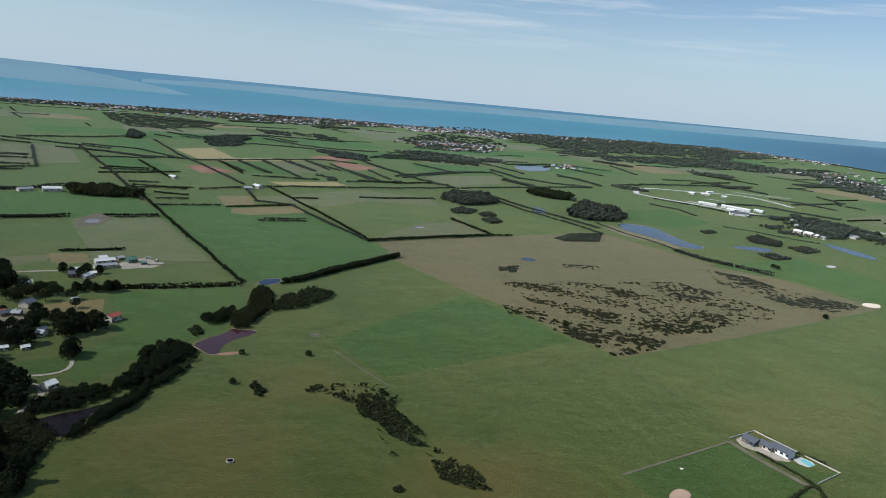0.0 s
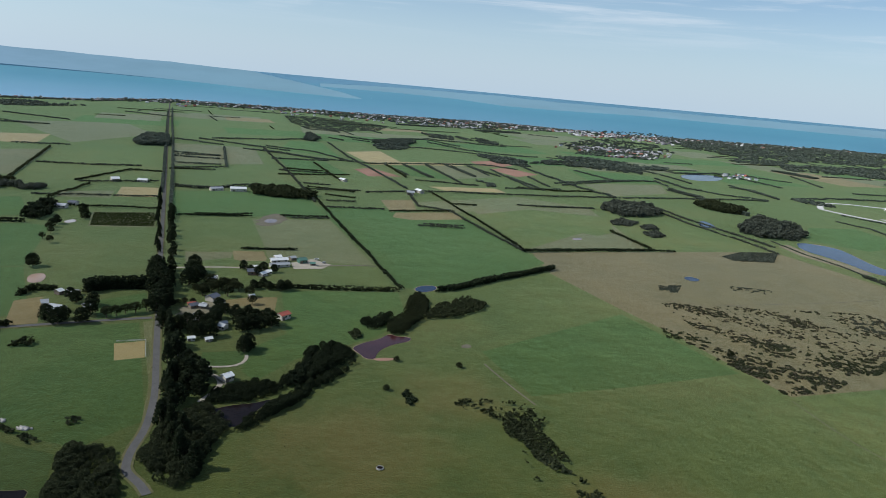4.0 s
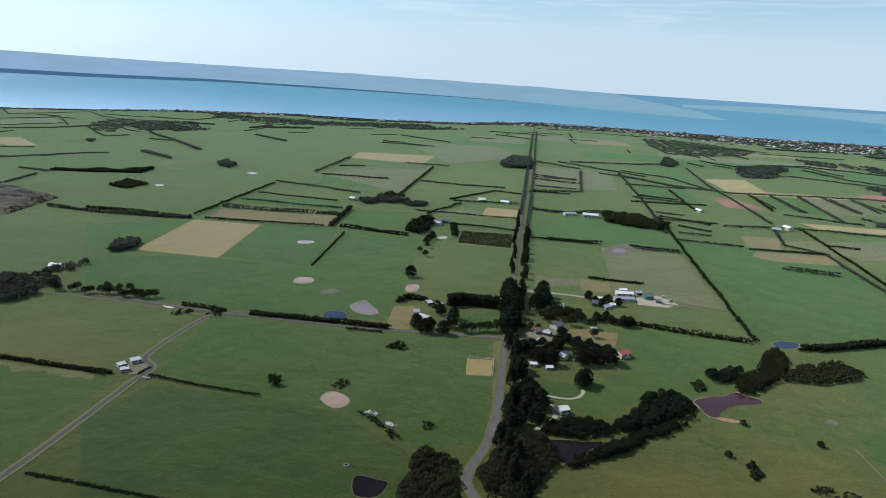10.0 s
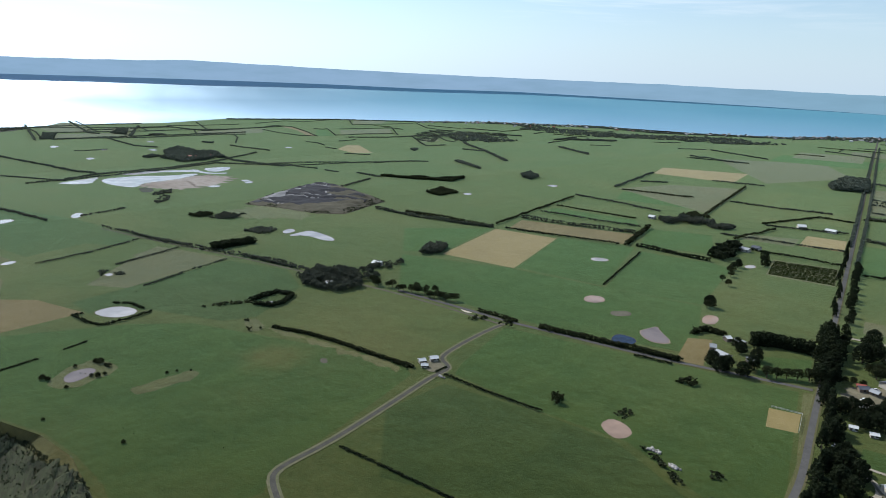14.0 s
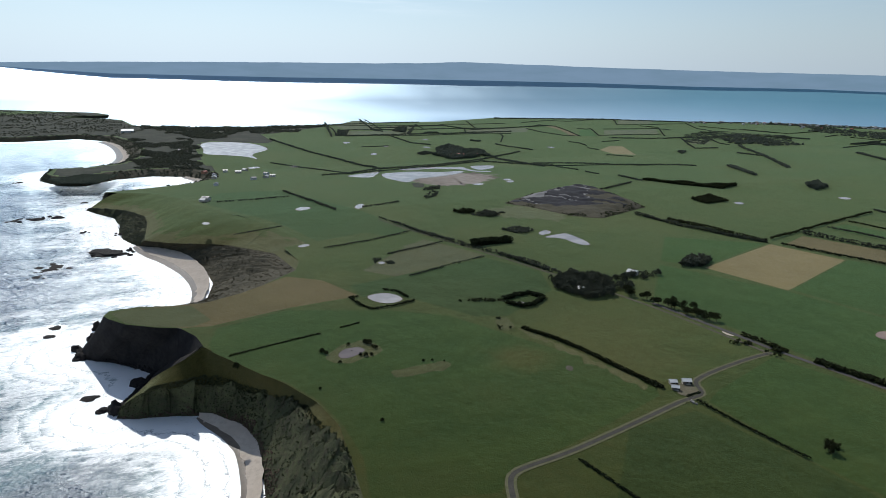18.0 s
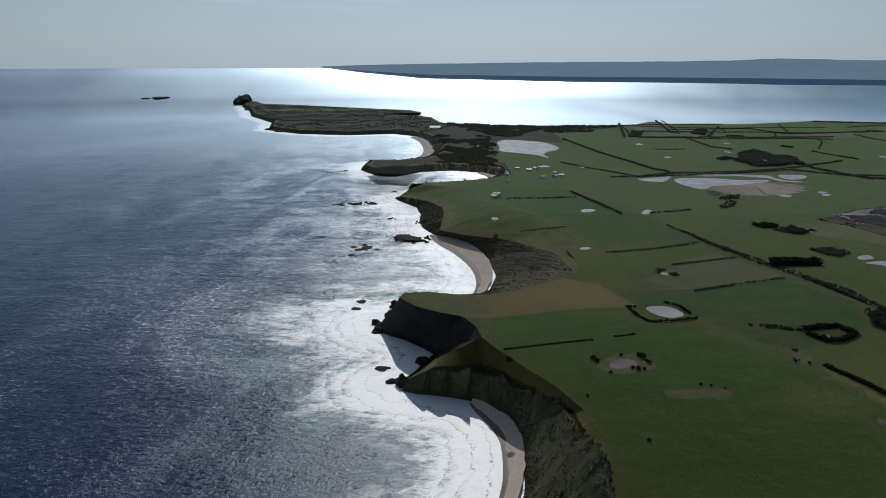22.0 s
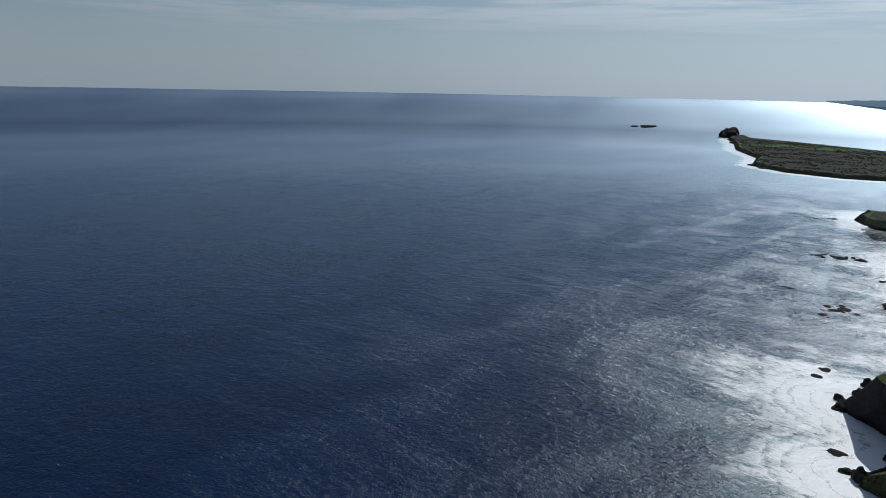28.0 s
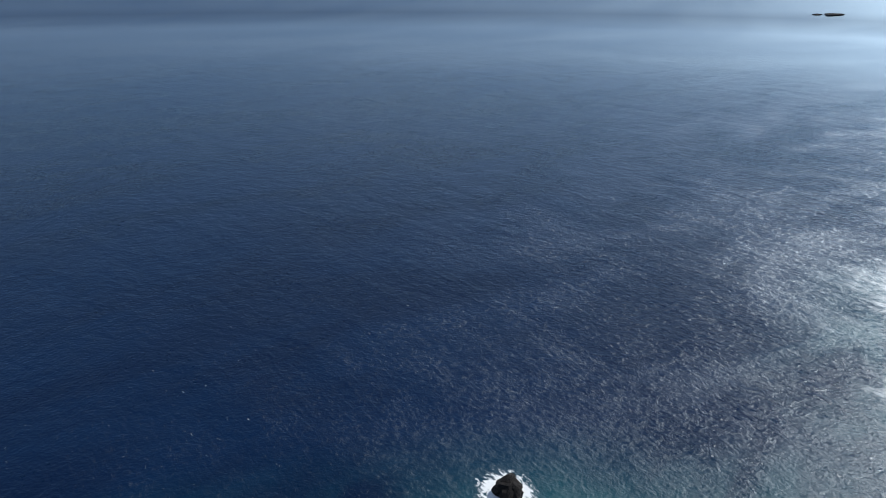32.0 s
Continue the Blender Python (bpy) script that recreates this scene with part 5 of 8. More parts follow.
paddock([(-617, 317), (-555, 345), (-503, 326), (-459, 259), (-466, 234), (-524, 203), (-543, 164), (-576, 163), (-588, 210)], DEEP)
paddock([(-733, 171), (-690, 182), (-754, 281), (-855, 270), (-1139, 200), (-1143, 109), (-1075, 69), (-1036, 74), (-941, 106), (-883, 131), (-824, 154), (-743, 171)], DEEP)
paddock([(-727, 132), (-764, 233), (-706, 275), (-610, 180), (-601, 143)], GRASS)
paddock([(-690, 252), (-678, 258), (-692, 282), (-702, 276)], PALE)
paddock([(-511, 506), (-560, 646), (-482, 667), (-428, 525)], STRAW)
paddock([(-2511, 641), (-2334, 632), (-2317, 749), (-2667, 801), (-2699, 764)], PALE)
paddock([(-2275, 621), (-2148, 587), (-2119, 780), (-2261, 842)], PALE)
paddock([(-2260, 851), (-2117, 789), (-2107, 972), (-2253, 1038)], GRASS)
paddock([(-2232, 1041), (-2122, 991), (-2100, 1134), (-2221, 1251)], PALE)
paddock([(-2438, 819), (-2334, 775), (-2319, 873), (-2424, 916)], PALE)
paddock([(-2596, 1116), (-2476, 1054), (-2462, 1155), (-2585, 1195)], GRASS)
paddock([(-2308, 1401), (-2281, 1430), (-2066, 1360), (-1948, 1318), (-1952, 1287), (-2142, 1366)], DRY)
paddock([(-2149, 1451), (-1948, 1314), (-1922, 1372), (-2143, 1494)], LUSH)
paddock([(-2491, 1876), (-2328, 1750), (-2308, 1887), (-2440, 2045)], PALE)
paddock([(-2117, 1803), (-1824, 1579), (-1808, 1685), (-2062, 1893)], GRASS)
paddock([(-2099, 1521), (-1965, 1426), (-1933, 1629), (-2085, 1742)], PALE)
paddock([(-1735, 1571), (-1646, 1517), (-1647, 1595), (-1737, 1650)], PALE)
paddock([(-2255, 1162), (-2255, 1303), (-2108, 1209), (-2106, 1097)], PALE)
def heath_cover(points, mat, label, cell=16.0):
    """Heath over the part of the island inside an outline, with a ragged edge that stays on the land."""
    q = np.array(points, float)
    lo, hi = q.min(0), q.max(0)
    gx, gy = np.arange(lo[0], hi[0], cell), np.arange(lo[1], hi[1], cell)
    xx, yy = np.meshgrid(gx, gy)
    mid = np.stack([xx.ravel() + cell / 2, yy.ravel() + cell / 2], 1)
    shift = np.array([(30 * noise.noise((x * 0.01, y * 0.01, 1)), 30 * noise.noise((x * 0.01, y * 0.01, 6))) for x, y in mid])
    keep = in_poly(mid + shift, q)
    for dx, dy in ((-cell, -cell), (cell, -cell), (-cell, cell), (cell, cell)):
        keep &= in_poly(mid + (dx * 0.6, dy * 0.6), outline)
    v, f = [], []
    for x, y in mid[keep]:
        k = len(v)
        v += [(x + sx * cell / 2, y + sy * cell / 2, land_z(x + sx * cell / 2) + 0.16) for sx, sy in ((-1, -1), (1, -1), (1, 1), (-1, 1))]
        f.append((k, k + 1, k + 2, k + 3))
    return tagged(new("heathland", mesh_of("heathland", bend(v), f, mat)), label, "heath", "", "structure")


DUNES = earth("dune heath", (0.040, 0.048, 0.030), (0.066, 0.072, 0.046), (0.034, 0.040, 0.027), 0.02, 0.95, 0.6)
heath_cover([(-4100, -1200), (-4120, -1000), (-3400, -150), (-2900, -40), (-2600, 200), (-2580, 560), (-2500, 600), (-2330, 450), (-2250, 350), (-2090, 320), (-1990, 310), (-2090, 160), (-1780, 115), (-1550, 118), (-1390, 108), (-1300, 60), (-1450, -200), (-1560, -230), (-1680, -200), (-1700, -20), (-2200, -60), (-2330, -700), (-3000, -900)], DUNES, "dark coastal heath on a low peninsula", 12.0)
far_wood([(-2212, -43), (-2133, 40), (-2188, 109), (-2085, 145), (-1772, 109), (-1543, 114), (-1400, 105), (-1470, 60), (-1520, 20), (-1588, -20), (-1730, -20), (-1944, -30)], 3400, 2.6, HEATH_HAZELEAF, "dark coastal scrub between a lagoon and a bay", 0.3)
far_wood([(-2655, -31), (-2584, 129), (-2516, 284), (-2509, 488), (-2638, 624), (-2492, 611), (-2320, 452), (-2258, 347), (-2342, 303), (-2128, 173), (-2220, 128), (-2421, 46)], 3000, 3.4, HEATH_HAZELEAF, "dark woodland along a far shore", 0.1)
far_wood([(-3700, -1080), (-3700, -820), (-3330, -240), (-2900, -90), (-2450, 0), (-2280, -80), (-2360, -300), (-2400, -560), (-2800, -730)], 3200, 2.6, HEATH_HAZELEAF, "low dark heath scrub on a far headland", 0.35)

# ================= ponds and lakes =================
pond([(-1534, 290), (-1536, 306), (-1510, 307), (-1506, 291)], PALEPOND)
pond([(-1700, 1040), (-1702, 1056), (-1676, 1057), (-1672, 1041)], PALEPOND)
pond([(-1850, 602), (-1852, 618), (-1826, 619), (-1822, 603)], PALEPOND)
pond([(-1794, 703), (-1796, 719), (-1770, 720), (-1766, 704)], PALEPOND)
pond([(-1982, 773), (-1984, 789), (-1958, 790), (-1954, 774)], PALEPOND)
pond([(-190, 319), (-189, 328), (-182, 329), (-173, 324), (-172, 317), (-175, 311), (-183, 313)], BROWNPOND, None, "round muddy brown farm pond in a paddock")
pond([(-130, 248), (-134, 256), (-133, 260), (-124, 260), (-118, 261), (-117, 254), (-118, 247), (-126, 244)], DARKPOND, VERGE, "dark farm pond beside a wood")
pond([(-235, 533), (-237, 545), (-228, 548), (-222, 529), (-229, 523)], BROWNPOND, None, "small dry clay pond")
pond([(-324, 495), (-330, 509), (-320, 517), (-311, 508), (-314, 497)], BROWNPOND, MUD, "pale half-dry farm pond")
pond([(-253, 465), (-252, 476), (-249, 487), (-244, 480), (-225, 465), (-229, 456), (-239, 454)], GREYPOND, None, "silty grey farm pond")
pond([(-258, 435), (-261, 449), (-245, 450), (-241, 436), (-252, 430)], BLUEPOND, VERGE, "blue farm pond")
pond([(-402, 620), (-402, 629), (-389, 634), (-385, 624), (-395, 616)], PALEPOND)
pond([(-744, 985), (-744, 1003), (-728, 1000), (-727, 983)], PALEPOND)
pond([(-766, 797), (-767, 809), (-753, 807), (-750, 791)], PALEPOND)
pond([(6, 419), (16, 430), (24, 435), (30, 444), (33, 445), (36, 442), (46, 441), (45, 434), (33, 427), (26, 419), (22, 410), (21, 402), (15, 402), (11, 411)], PLUMPOND, MUD, "muddy plum-coloured dam on a creek", 1.025)
pond([(-65, 329), (-55, 336), (-43, 339), (-34, 345), (-37, 338), (-44, 323), (-47, 314), (-54, 314), (-60, 320)], DARKPOND, VERGE, "dark creek pool between trees", 1.01)
pond([(57, 552), (63, 562), (76, 565), (76, 553), (62, 543)], BLUEPOND, None, "dark blue dam at a hedge end")
pond([(332, 631), (343, 641), (350, 629), (338, 620)], BLUEPOND, VERGE)
pond([(600, 852), (630, 836), (641, 817), (636, 790), (623, 731), (629, 690), (599, 684), (590, 700), (590, 741), (582, 773), (575, 805)], BLUEPOND, MUD, "long blue reservoir beside a bank", 1.02)
pond([(673, 704), (713, 702), (725, 696), (729, 683), (710, 670), (680, 682)], BLUEPOND, VERGE, "shallow marshy pool among rushes", 1.02)
pond([(868, 733), (878, 715), (877, 681), (865, 636), (846, 630), (844, 677)], BLUEPOND, VERGE, "narrow blue dam beside trees", 1.02)
pond([(197, 214), (205, 219), (209, 217), (208, 212), (199, 210)], BROWNPOND)
pond([(267, 791), (280, 795), (278, 785), (266, 781)], GREYPOND)
pond([(729, 602), (743, 604), (743, 596), (726, 591)], PALEPOND)
pond([(510, 955), (531, 973), (524, 920), (497, 912)], BLUEPOND, VERGE)
pond([(775, 1578), (862, 1660), (912, 1612), (842, 1518), (769, 1498)], BLUEPOND, VERGE)
pond([(-95, 785), (-91, 799), (-84, 802), (-79, 787), (-87, 775)], GREYPOND, TRACK, "drying clay dam in a paddock")
pond([(-285, 729), (-280, 742), (-273, 733), (-278, 722)], PALEPOND)
pond([(-696, 425), (-705, 441), (-690, 441), (-683, 422)], PALEPOND)
pond([(-541, 167), (-526, 171), (-518, 181), (-522, 194), (-534, 195), (-546, 187), (-546, 175)], PALEPOND, VERGE, "pale farm pond inside a hedge")
pond([(-433, 115), (-426, 115), (-424, 120), (-431, 134), (-438, 134), (-441, 129), (-440, 121)], GREYPOND, VERGE, "farm pond ringed by rushes")
pond([(-485, 279), (-485, 286), (-479, 286), (-479, 279)], PALEPOND)
pond([(-1300, 351), (-1326, 398), (-1355, 443), (-1306, 419), (-1252, 394), (-1262, 369)], PALEPOND, VERGE, "pale shallow arm of a drying lake", 1.02)
pond([(-1314, 430), (-1319, 475), (-1318, 507), (-1282, 542), (-1295, 597), (-1263, 590), (-1220, 531), (-1205, 491), (-1198, 459), (-1144, 428), (-1175, 418), (-1246, 412)], PALEPOND, VERGE, "wide pale shallow lake", 1.02)
pond([(-1366, 479), (-1387, 521), (-1396, 567), (-1365, 611), (-1369, 633), (-1322, 622), (-1273, 624), (-1262, 651), (-1245, 636), (-1267, 609), (-1315, 609), (-1335, 589), (-1362, 553), (-1343, 504)], PALEPOND, VERGE, "narrow pale channel round a lake island", 1.0)
pond([(-1376, 650), (-1378, 681), (-1368, 707), (-1322, 686), (-1289, 645), (-1306, 632)], PALEPOND, VERGE, "pale shallow arm of a drying lake", 1.02)
pond([(-1124, 601), (-1128, 615), (-1110, 613), (-1098, 598)], PALEPOND)
pond([(-1084, 519), (-1086, 535), (-1075, 542), (-1058, 521)], PALEPOND)
pond([(-665, 437), (-674, 415), (-683, 450), (-679, 456), (-641, 456), (-623, 449), (-631, 439)], PALEPOND, VERGE, "pale triangular farm lake below a quarry", 1.02)
pond([(-2011, 137), (-2066, 168), (-2040, 231), (-1988, 282), (-1861, 300), (-1814, 280), (-1751, 235), (-1642, 245), (-1720, 224), (-1762, 172), (-1792, 129), (-1888, 139)], PALEPOND, VERGE, "pale far lagoon behind a beach", 1.02)
pond([(-1958, 74), (-1958, 106), (-1830, 98), (-1842, 75)], PALEPOND, VERGE)
pond([(-925, 183), (-944, 194), (-939, 205), (-925, 205), (-911, 188)], PALEPOND)
pond([(-916, 263), (-940, 278), (-926, 281), (-902, 271), (-898, 261)], PALEPOND)
pond([(-725, 146), (-734, 155), (-727, 162), (-720, 151)], PALEPOND)
pond([(-1947, 519), (-1974, 535), (-1947, 544), (-1920, 521)], PALEPOND)
pond([(-1678, 518), (-1699, 535), (-1679, 540), (-1658, 523)], PALEPOND)
pond([(-873, 60), (-880, 66), (-870, 71), (-863, 64)], PALEPOND)
pond([(-1529, 197), (-1546, 218), (-1529, 229), (-1512, 210)], PALEPOND)
pond([(-1090, 590), (-1103, 609), (-1084, 606), (-1071, 587)], PALEPOND)
bank_free([(-1151, 434), (-1198, 459), (-1214, 494), (-1229, 535), (-1263, 591), (-1232, 611), (-1186, 620), (-1130, 586), (-1087, 532), (-1064, 483), (-1088, 462), (-1119, 448)], SALT, 0.28, "lake_bed", "dried pinkish grey lake bed", "lake bed")
bank_free([(574, 830), (572, 799), (578, 766), (587, 735), (588, 690), (577, 684), (562, 728), (549, 764), (552, 815)], YARD, 0.5, "embankment", "bare tan earth embankment", "embankment")

# ================= windbreaks, woods and scrub =================
hedge([(-64, 1034), (-13, 802), (19, 665), (45, 549)], 5, 5)
hedge([(88, 552), (131, 587), (201, 639)], 6, 8)
hedge([(189, 709), (265, 730), (350, 745)], 5, 5)
hedge([(145, 959), (169, 840), (189, 709)], 4.5, 5)
hedge([(335, 841), (351, 761)], 5, 5)
hedge([(492, 1065), (503, 959), (523, 870), (538, 804)], 6, 8, GUM, 0.1)
hedge([(563, 673), (570, 626), (594, 580), (603, 557)], 6, 8, GUM, 0.25)
hedge([(-69, 536), (-28, 541), (4, 543), (33, 545), (45, 549)], 5, 5, GUM, 0.25)
hedge([(-172, 798), (-143, 805), (-113, 815)], 5, 5)
hedge([(-96, 655), (-50, 661)], 4, 4)
hedge([(-79, 819), (-25, 826)], 5, 5)
hedge([(89, 820), (138, 819)], 4, 6, GUM, 0.1)
hedge([(247, 1003), (371, 1013)], 4, 5, GUM, 0.2)
hedge([(877, 1279), (1012, 1332), (1159, 1353), (1356, 1375)], 9, 14, GUM, 0.1)
hedge([(797, 1040), (818, 987), (808, 928)], 4, 6, GUM, 0.1)
hedge([(858, 1114), (899, 1040), (927, 928)], 5, 6, GUM, 0.35)
hedge([(980, 1072), (1077, 1069), (1099, 1005), (1140, 926)], 6, 22, GUM, 0.1)
hedge([(1218, 1177), (1251, 1118), (1259, 1040)], 6, 12, GUM, 0.1)
hedge([(1198, 1096), (1302, 1120), (1408, 1145)], 6, 8)
hedge([(944, 956), (1019, 928), (1049, 871)], 5, 9, GUM, 0.25)
hedge([(785, 838), (811, 807), (834, 753), (858, 725)], 3, 6, GUM, 0.3)
hedge([(1430, 1243), (1397, 1144)], 6, 8, GUM, 0.1)
hedge([(560, 845), (559, 780), (569, 719), (570, 676)], 3, 3, GUM, 0.4)
hedge([(-187, 1519), (-90, 1124), (-46, 924)], 6, 7, GUM, 0.15)
hedge([(-61, 1746), (-8, 1467), (37, 1298), (87, 1093)], 6, 7)
hedge([(87, 1066), (93, 938), (136, 915), (147, 857), (162, 799), (187, 707)], 5, 5, GUM, 0.1)
hedge([(-71, 1334), (-33, 1187), (-17, 1130)], 6, 6)
hedge([(67, 1381), (96, 1220)], 6, 6)
hedge([(102, 1402), (138, 1241)], 6, 6)
hedge([(150, 1421), (186, 1218)], 6, 6)
hedge([(204, 1435), (233, 1290)], 6, 6)
hedge([(242, 1457), (286, 1318)], 6, 6)
hedge([(-183, 1487), (-75, 1404), (38, 1382), (158, 1444), (286, 1501), (350, 1456)], 6, 8, GUM, 0.1)
hedge([(-117, 1156), (-43, 1182), (-4, 1202)], 5, 6)
hedge([(-115, 1228), (-50, 1227)], 5, 6)
hedge([(-170, 796), (-112, 804)], 5, 5)
hedge([(-72, 809), (-23, 820)], 5, 5, GUM, 0.2)
hedge([(-29, 890), (45, 899)], 5, 5, GUM, 0.1)
hedge([(53, 891), (140, 917)], 5, 5)
hedge([(82, 806), (136, 809)], 4, 6, GUM, 0.1)
hedge([(-98, 654), (-49, 662)], 4, 4)
hedge([(268, 998), (369, 1016)], 5, 6, GUM, 0.2)
hedge([(24, 1027), (121, 1071), (213, 1090), (306, 1099), (454, 1141)], 8, 12, GUM, 0.05)
hedge([(122, 1082), (144, 971), (181, 977)], 5, 6)
hedge([(371, 1551), (386, 1408), (421, 1228), (454, 1141)], 9, 14)
hedge([(335, 846), (343, 799), (349, 749)], 5, 6)
hedge([(480, 1015), (486, 939), (500, 877), (513, 822), (519, 764)], 5, 6, GUM, 0.15)
hedge([(187, 705), (258, 723), (347, 743), (376, 744)], 5, 5)
hedge([(383, 1274), (541, 1386), (645, 1415), (645, 1350)], 8, 10, GUM, 0.1)
hedge([(671, 1474), (675, 1330), (724, 1276), (792, 1230)], 8, 10, GUM, 0.1)
hedge([(619, 1292), (641, 1218), (624, 1108), (642, 1044)], 10, 22)
hedge([(460, 1143), (572, 1179), (723, 1219), (792, 1230)], 6, 6, GUM, 0.2)
hedge([(920, 1690), (948, 1570), (969, 1463)], 8, 12, GUM, 0.1)
hedge([(811, 1406), (845, 1373), (834, 1263)], 8, 14, GUM, 0.1)
hedge([(289, 1186), (355, 1175), (431, 1197)], 6, 6)
hedge([(348, 1349), (357, 1217)], 6, 6)
hedge([(-315, 1641), (-179, 1725), (-100, 1805)], 8, 10, GUM, 0.1)
hedge([(48, 1895), (219, 2071), (316, 2044), (442, 2009)], 8, 10, GUM, 0.05)
hedge([(208, 1959), (283, 1820), (373, 1751), (475, 1756)], 9, 14, GUM, 0.1)
hedge([(-38, 1960), (48, 1895)], 8, 10)
hedge([(222, 2296), (295, 2213)], 8, 16)
hedge([(326, 2239), (347, 2141)], 8, 16)
hedge([(357, 2149), (444, 2146)], 8, 16)
hedge([(-386, 1581), (-274, 1526)], 8, 12)
hedge([(-316, 1295), (-226, 1290)], 7, 10, GUM, 0.2)
hedge([(-283, 1153), (-209, 1188)], 6, 8, GUM, 0.1)
hedge([(-263, 1486), (-206, 1190)], 6, 6)
hedge([(-237, 978), (-208, 971), (-135, 1016)], 8, 10, GUM, 0.1)
hedge([(-62, 1040), (7, 1020)], 8, 10)
hedge([(-34, 987), (7, 972)], 5, 6)
hedge([(-187, 1568), (-83, 1524), (-7, 1400)], 5, 5)
# west of the road
hedge([(-575, 663), (-605, 772), (-644, 928)], 7, 9)
hedge([(-657, 947), (-574, 942), (-494, 933)], 7, 9, GUM, 0.1)
hedge([(-613, 843), (-488, 856)], 4, 4, CYPRESS, 0.1)
hedge([(-598, 781), (-517, 794), (-457, 812)], 7, 7, GUM, 0.15)
hedge([(-583, 725), (-509, 744), (-440, 773)], 7, 7, GUM, 0.2)
hedge([(-554, 657), (-487, 679), (-419, 701)], 5, 5)
hedge([(-412, 705), (-447, 819)], 7, 8)
hedge([(-400, 712), (-358, 714), (-316, 716)], 6, 6)
hedge([(-339, 548), (-383, 688)], 2.5, 2.5)
hedge([(-701, 621), (-635, 635), (-568, 648)], 6, 6)
hedge([(-662, 1076), (-726, 1319)], 8, 10)
hedge([(-641, 1067), (-526, 1096)], 6, 7)
hedge([(-673, 1186), (-638, 1219)], 6, 6)
hedge([(-444, 971), (-526, 1303)], 7, 8)
hedge([(-596, 1319), (-509, 1341)], 9, 14)
hedge([(-472, 1116), (-399, 1120), (-331, 1143)], 6, 8, GUM, 0.1)
hedge([(-1573, 1629), (-1295, 1428), (-1052, 1236)], 9, 16)
hedge([(-1140, 1164), (-980, 1066)], 9, 16)
hedge([(-954, 850), (-898, 859), (-880, 917)], 9, 18)
hedge([(-1262, 1720), (-1046, 1555)], 8, 12)
hedge([(-847, 1721), (-707, 1676)], 9, 14)
hedge([(-1396, 1443), (-1301, 1425)], 6, 10)
hedge([(-355, 964), (-266, 1005)], 6, 8, GUM, 0.1)
hedge([(-346, 846), (-338, 953)], 7, 9)
hedge([(-329, 805), (-214, 816)], 5, 6)
hedge([(-370, 863), (-295, 880), (-235, 893)], 5, 6, GUM, 0.1)
hedge([(-364, 975), (-331, 1098), (-284, 1099)], 5, 6)
hedge([(-283, 1136), (-238, 1155)], 6, 8)
hedge([(-189, 788), (-121, 808)], 5, 5)
hedge([(-334, 1356), (-243, 1334)], 6, 8, GUM, 0.2)
hedge([(-361, 402), (-344, 405), (-325, 407)], 4, 5, GUM, 0.1)
hedge([(-306, 411), (-266, 422), (-234, 430), (-205, 436)], 5, 9, GUM, 0.05)
hedge([(-229, 420), (-205, 427)], 3, 4)
hedge([(-291, 296), (-273, 297), (-255, 299), (-220, 304)], 2.8, 3.2)
hedge([(-184, 507), (-170, 518), (-147, 523)], 12, 9, CYPRESS, 0, "tall dark clipped cypress hedge")
hedge([(-185, 510), (-171, 521), (-148, 526)], 12, 6, CYPRESS, 0, "tall dark clipped cypress hedge")
hedge([(-224, 494), (-220, 509), (-206, 509)], 6, 7, GUM, 0.1)
hedge([(-69, 540), (-44, 540), (1, 539), (43, 544)], 4, 5, GUM, 0.3)
hedge([(77, 548), (131, 590), (197, 639)], 6, 8)
hedge([(-263, 195), (-239, 199), (-216, 203), (-190, 207)], 1.8, 2.6)
hedge([(-834, 272), (-764, 290), (-711, 307), (-652, 330)], 5, 6, GUM, 0.4)
hedge([(-647, 330), (-588, 346), (-541, 358)], 5, 6, GUM, 0.4)
hedge([(-675, 331), (-672, 352), (-671, 373)], 9, 12)
hedge([(-431, 256), (-402, 269), (-381, 275), (-343, 281), (-312, 288)], 3.4, 5, GUM, 0.08)
hedge([(-743, 603), (-668, 612), (-590, 636), (-567, 648)], 6, 7, GUM, 0.1)
hedge([(-907, 642), (-940, 709), (-984, 781)], 6, 8, GUM, 0.15)
hedge([(-1078, 826), (-992, 810)], 8, 12, GUM)
hedge([(-1003, 826), (-919, 839), (-866, 871), (-883, 917)], 9, 16)
hedge([(-1140, 1154), (-969, 1055)], 9, 16)
hedge([(-1566, 1620), (-1293, 1427), (-1053, 1232)], 9, 16)
hedge([(-543, 161), (-543, 154), (-523, 157), (-510, 163), (-511, 181), (-517, 202)], 3.0, 4.2, CYPRESS, 0.0, "low dark hedge round a pond")
hedge([(-555, 188), (-545, 197), (-528, 200)], 3.0, 5, CYPRESS, 0.05, "low dark hedge round a pond")
hedge([(-1119, 203), (-986, 221), (-898, 233)], 6, 9, GUM, 0.1)
hedge([(-1323, 312), (-1353, 451), (-1395, 577), (-1463, 722), (-1357, 780), (-1300, 820)], 7, 10, GUM, 0.15)
hedge([(-709, 173), (-723, 222), (-752, 286)], 3, 4, GUM, 0.5)
hedge([(-584, 223), (-602, 264), (-623, 319)], 3, 4, GUM, 0.5)
hedge([(-805, 280), (-752, 292), (-715, 302)], 5, 7, GUM, 0.3)
hedge([(-706, 305), (-661, 320), (-625, 335), (-587, 356), (-544, 360)], 4, 6, GUM, 0.4)
hedge([(-664, 227), (-676, 259), (-691, 299)], 3, 4, GUM, 0.1)
hedge([(-661, 323), (-665, 344), (-665, 373)], 8, 9)
hedge([(-907, 272), (-931, 332)], 5, 8, GUM, 0.5)
hedge([(-1041, 71), (-1042, 147), (-1054, 201)], 4, 6, GUM, 0.4)
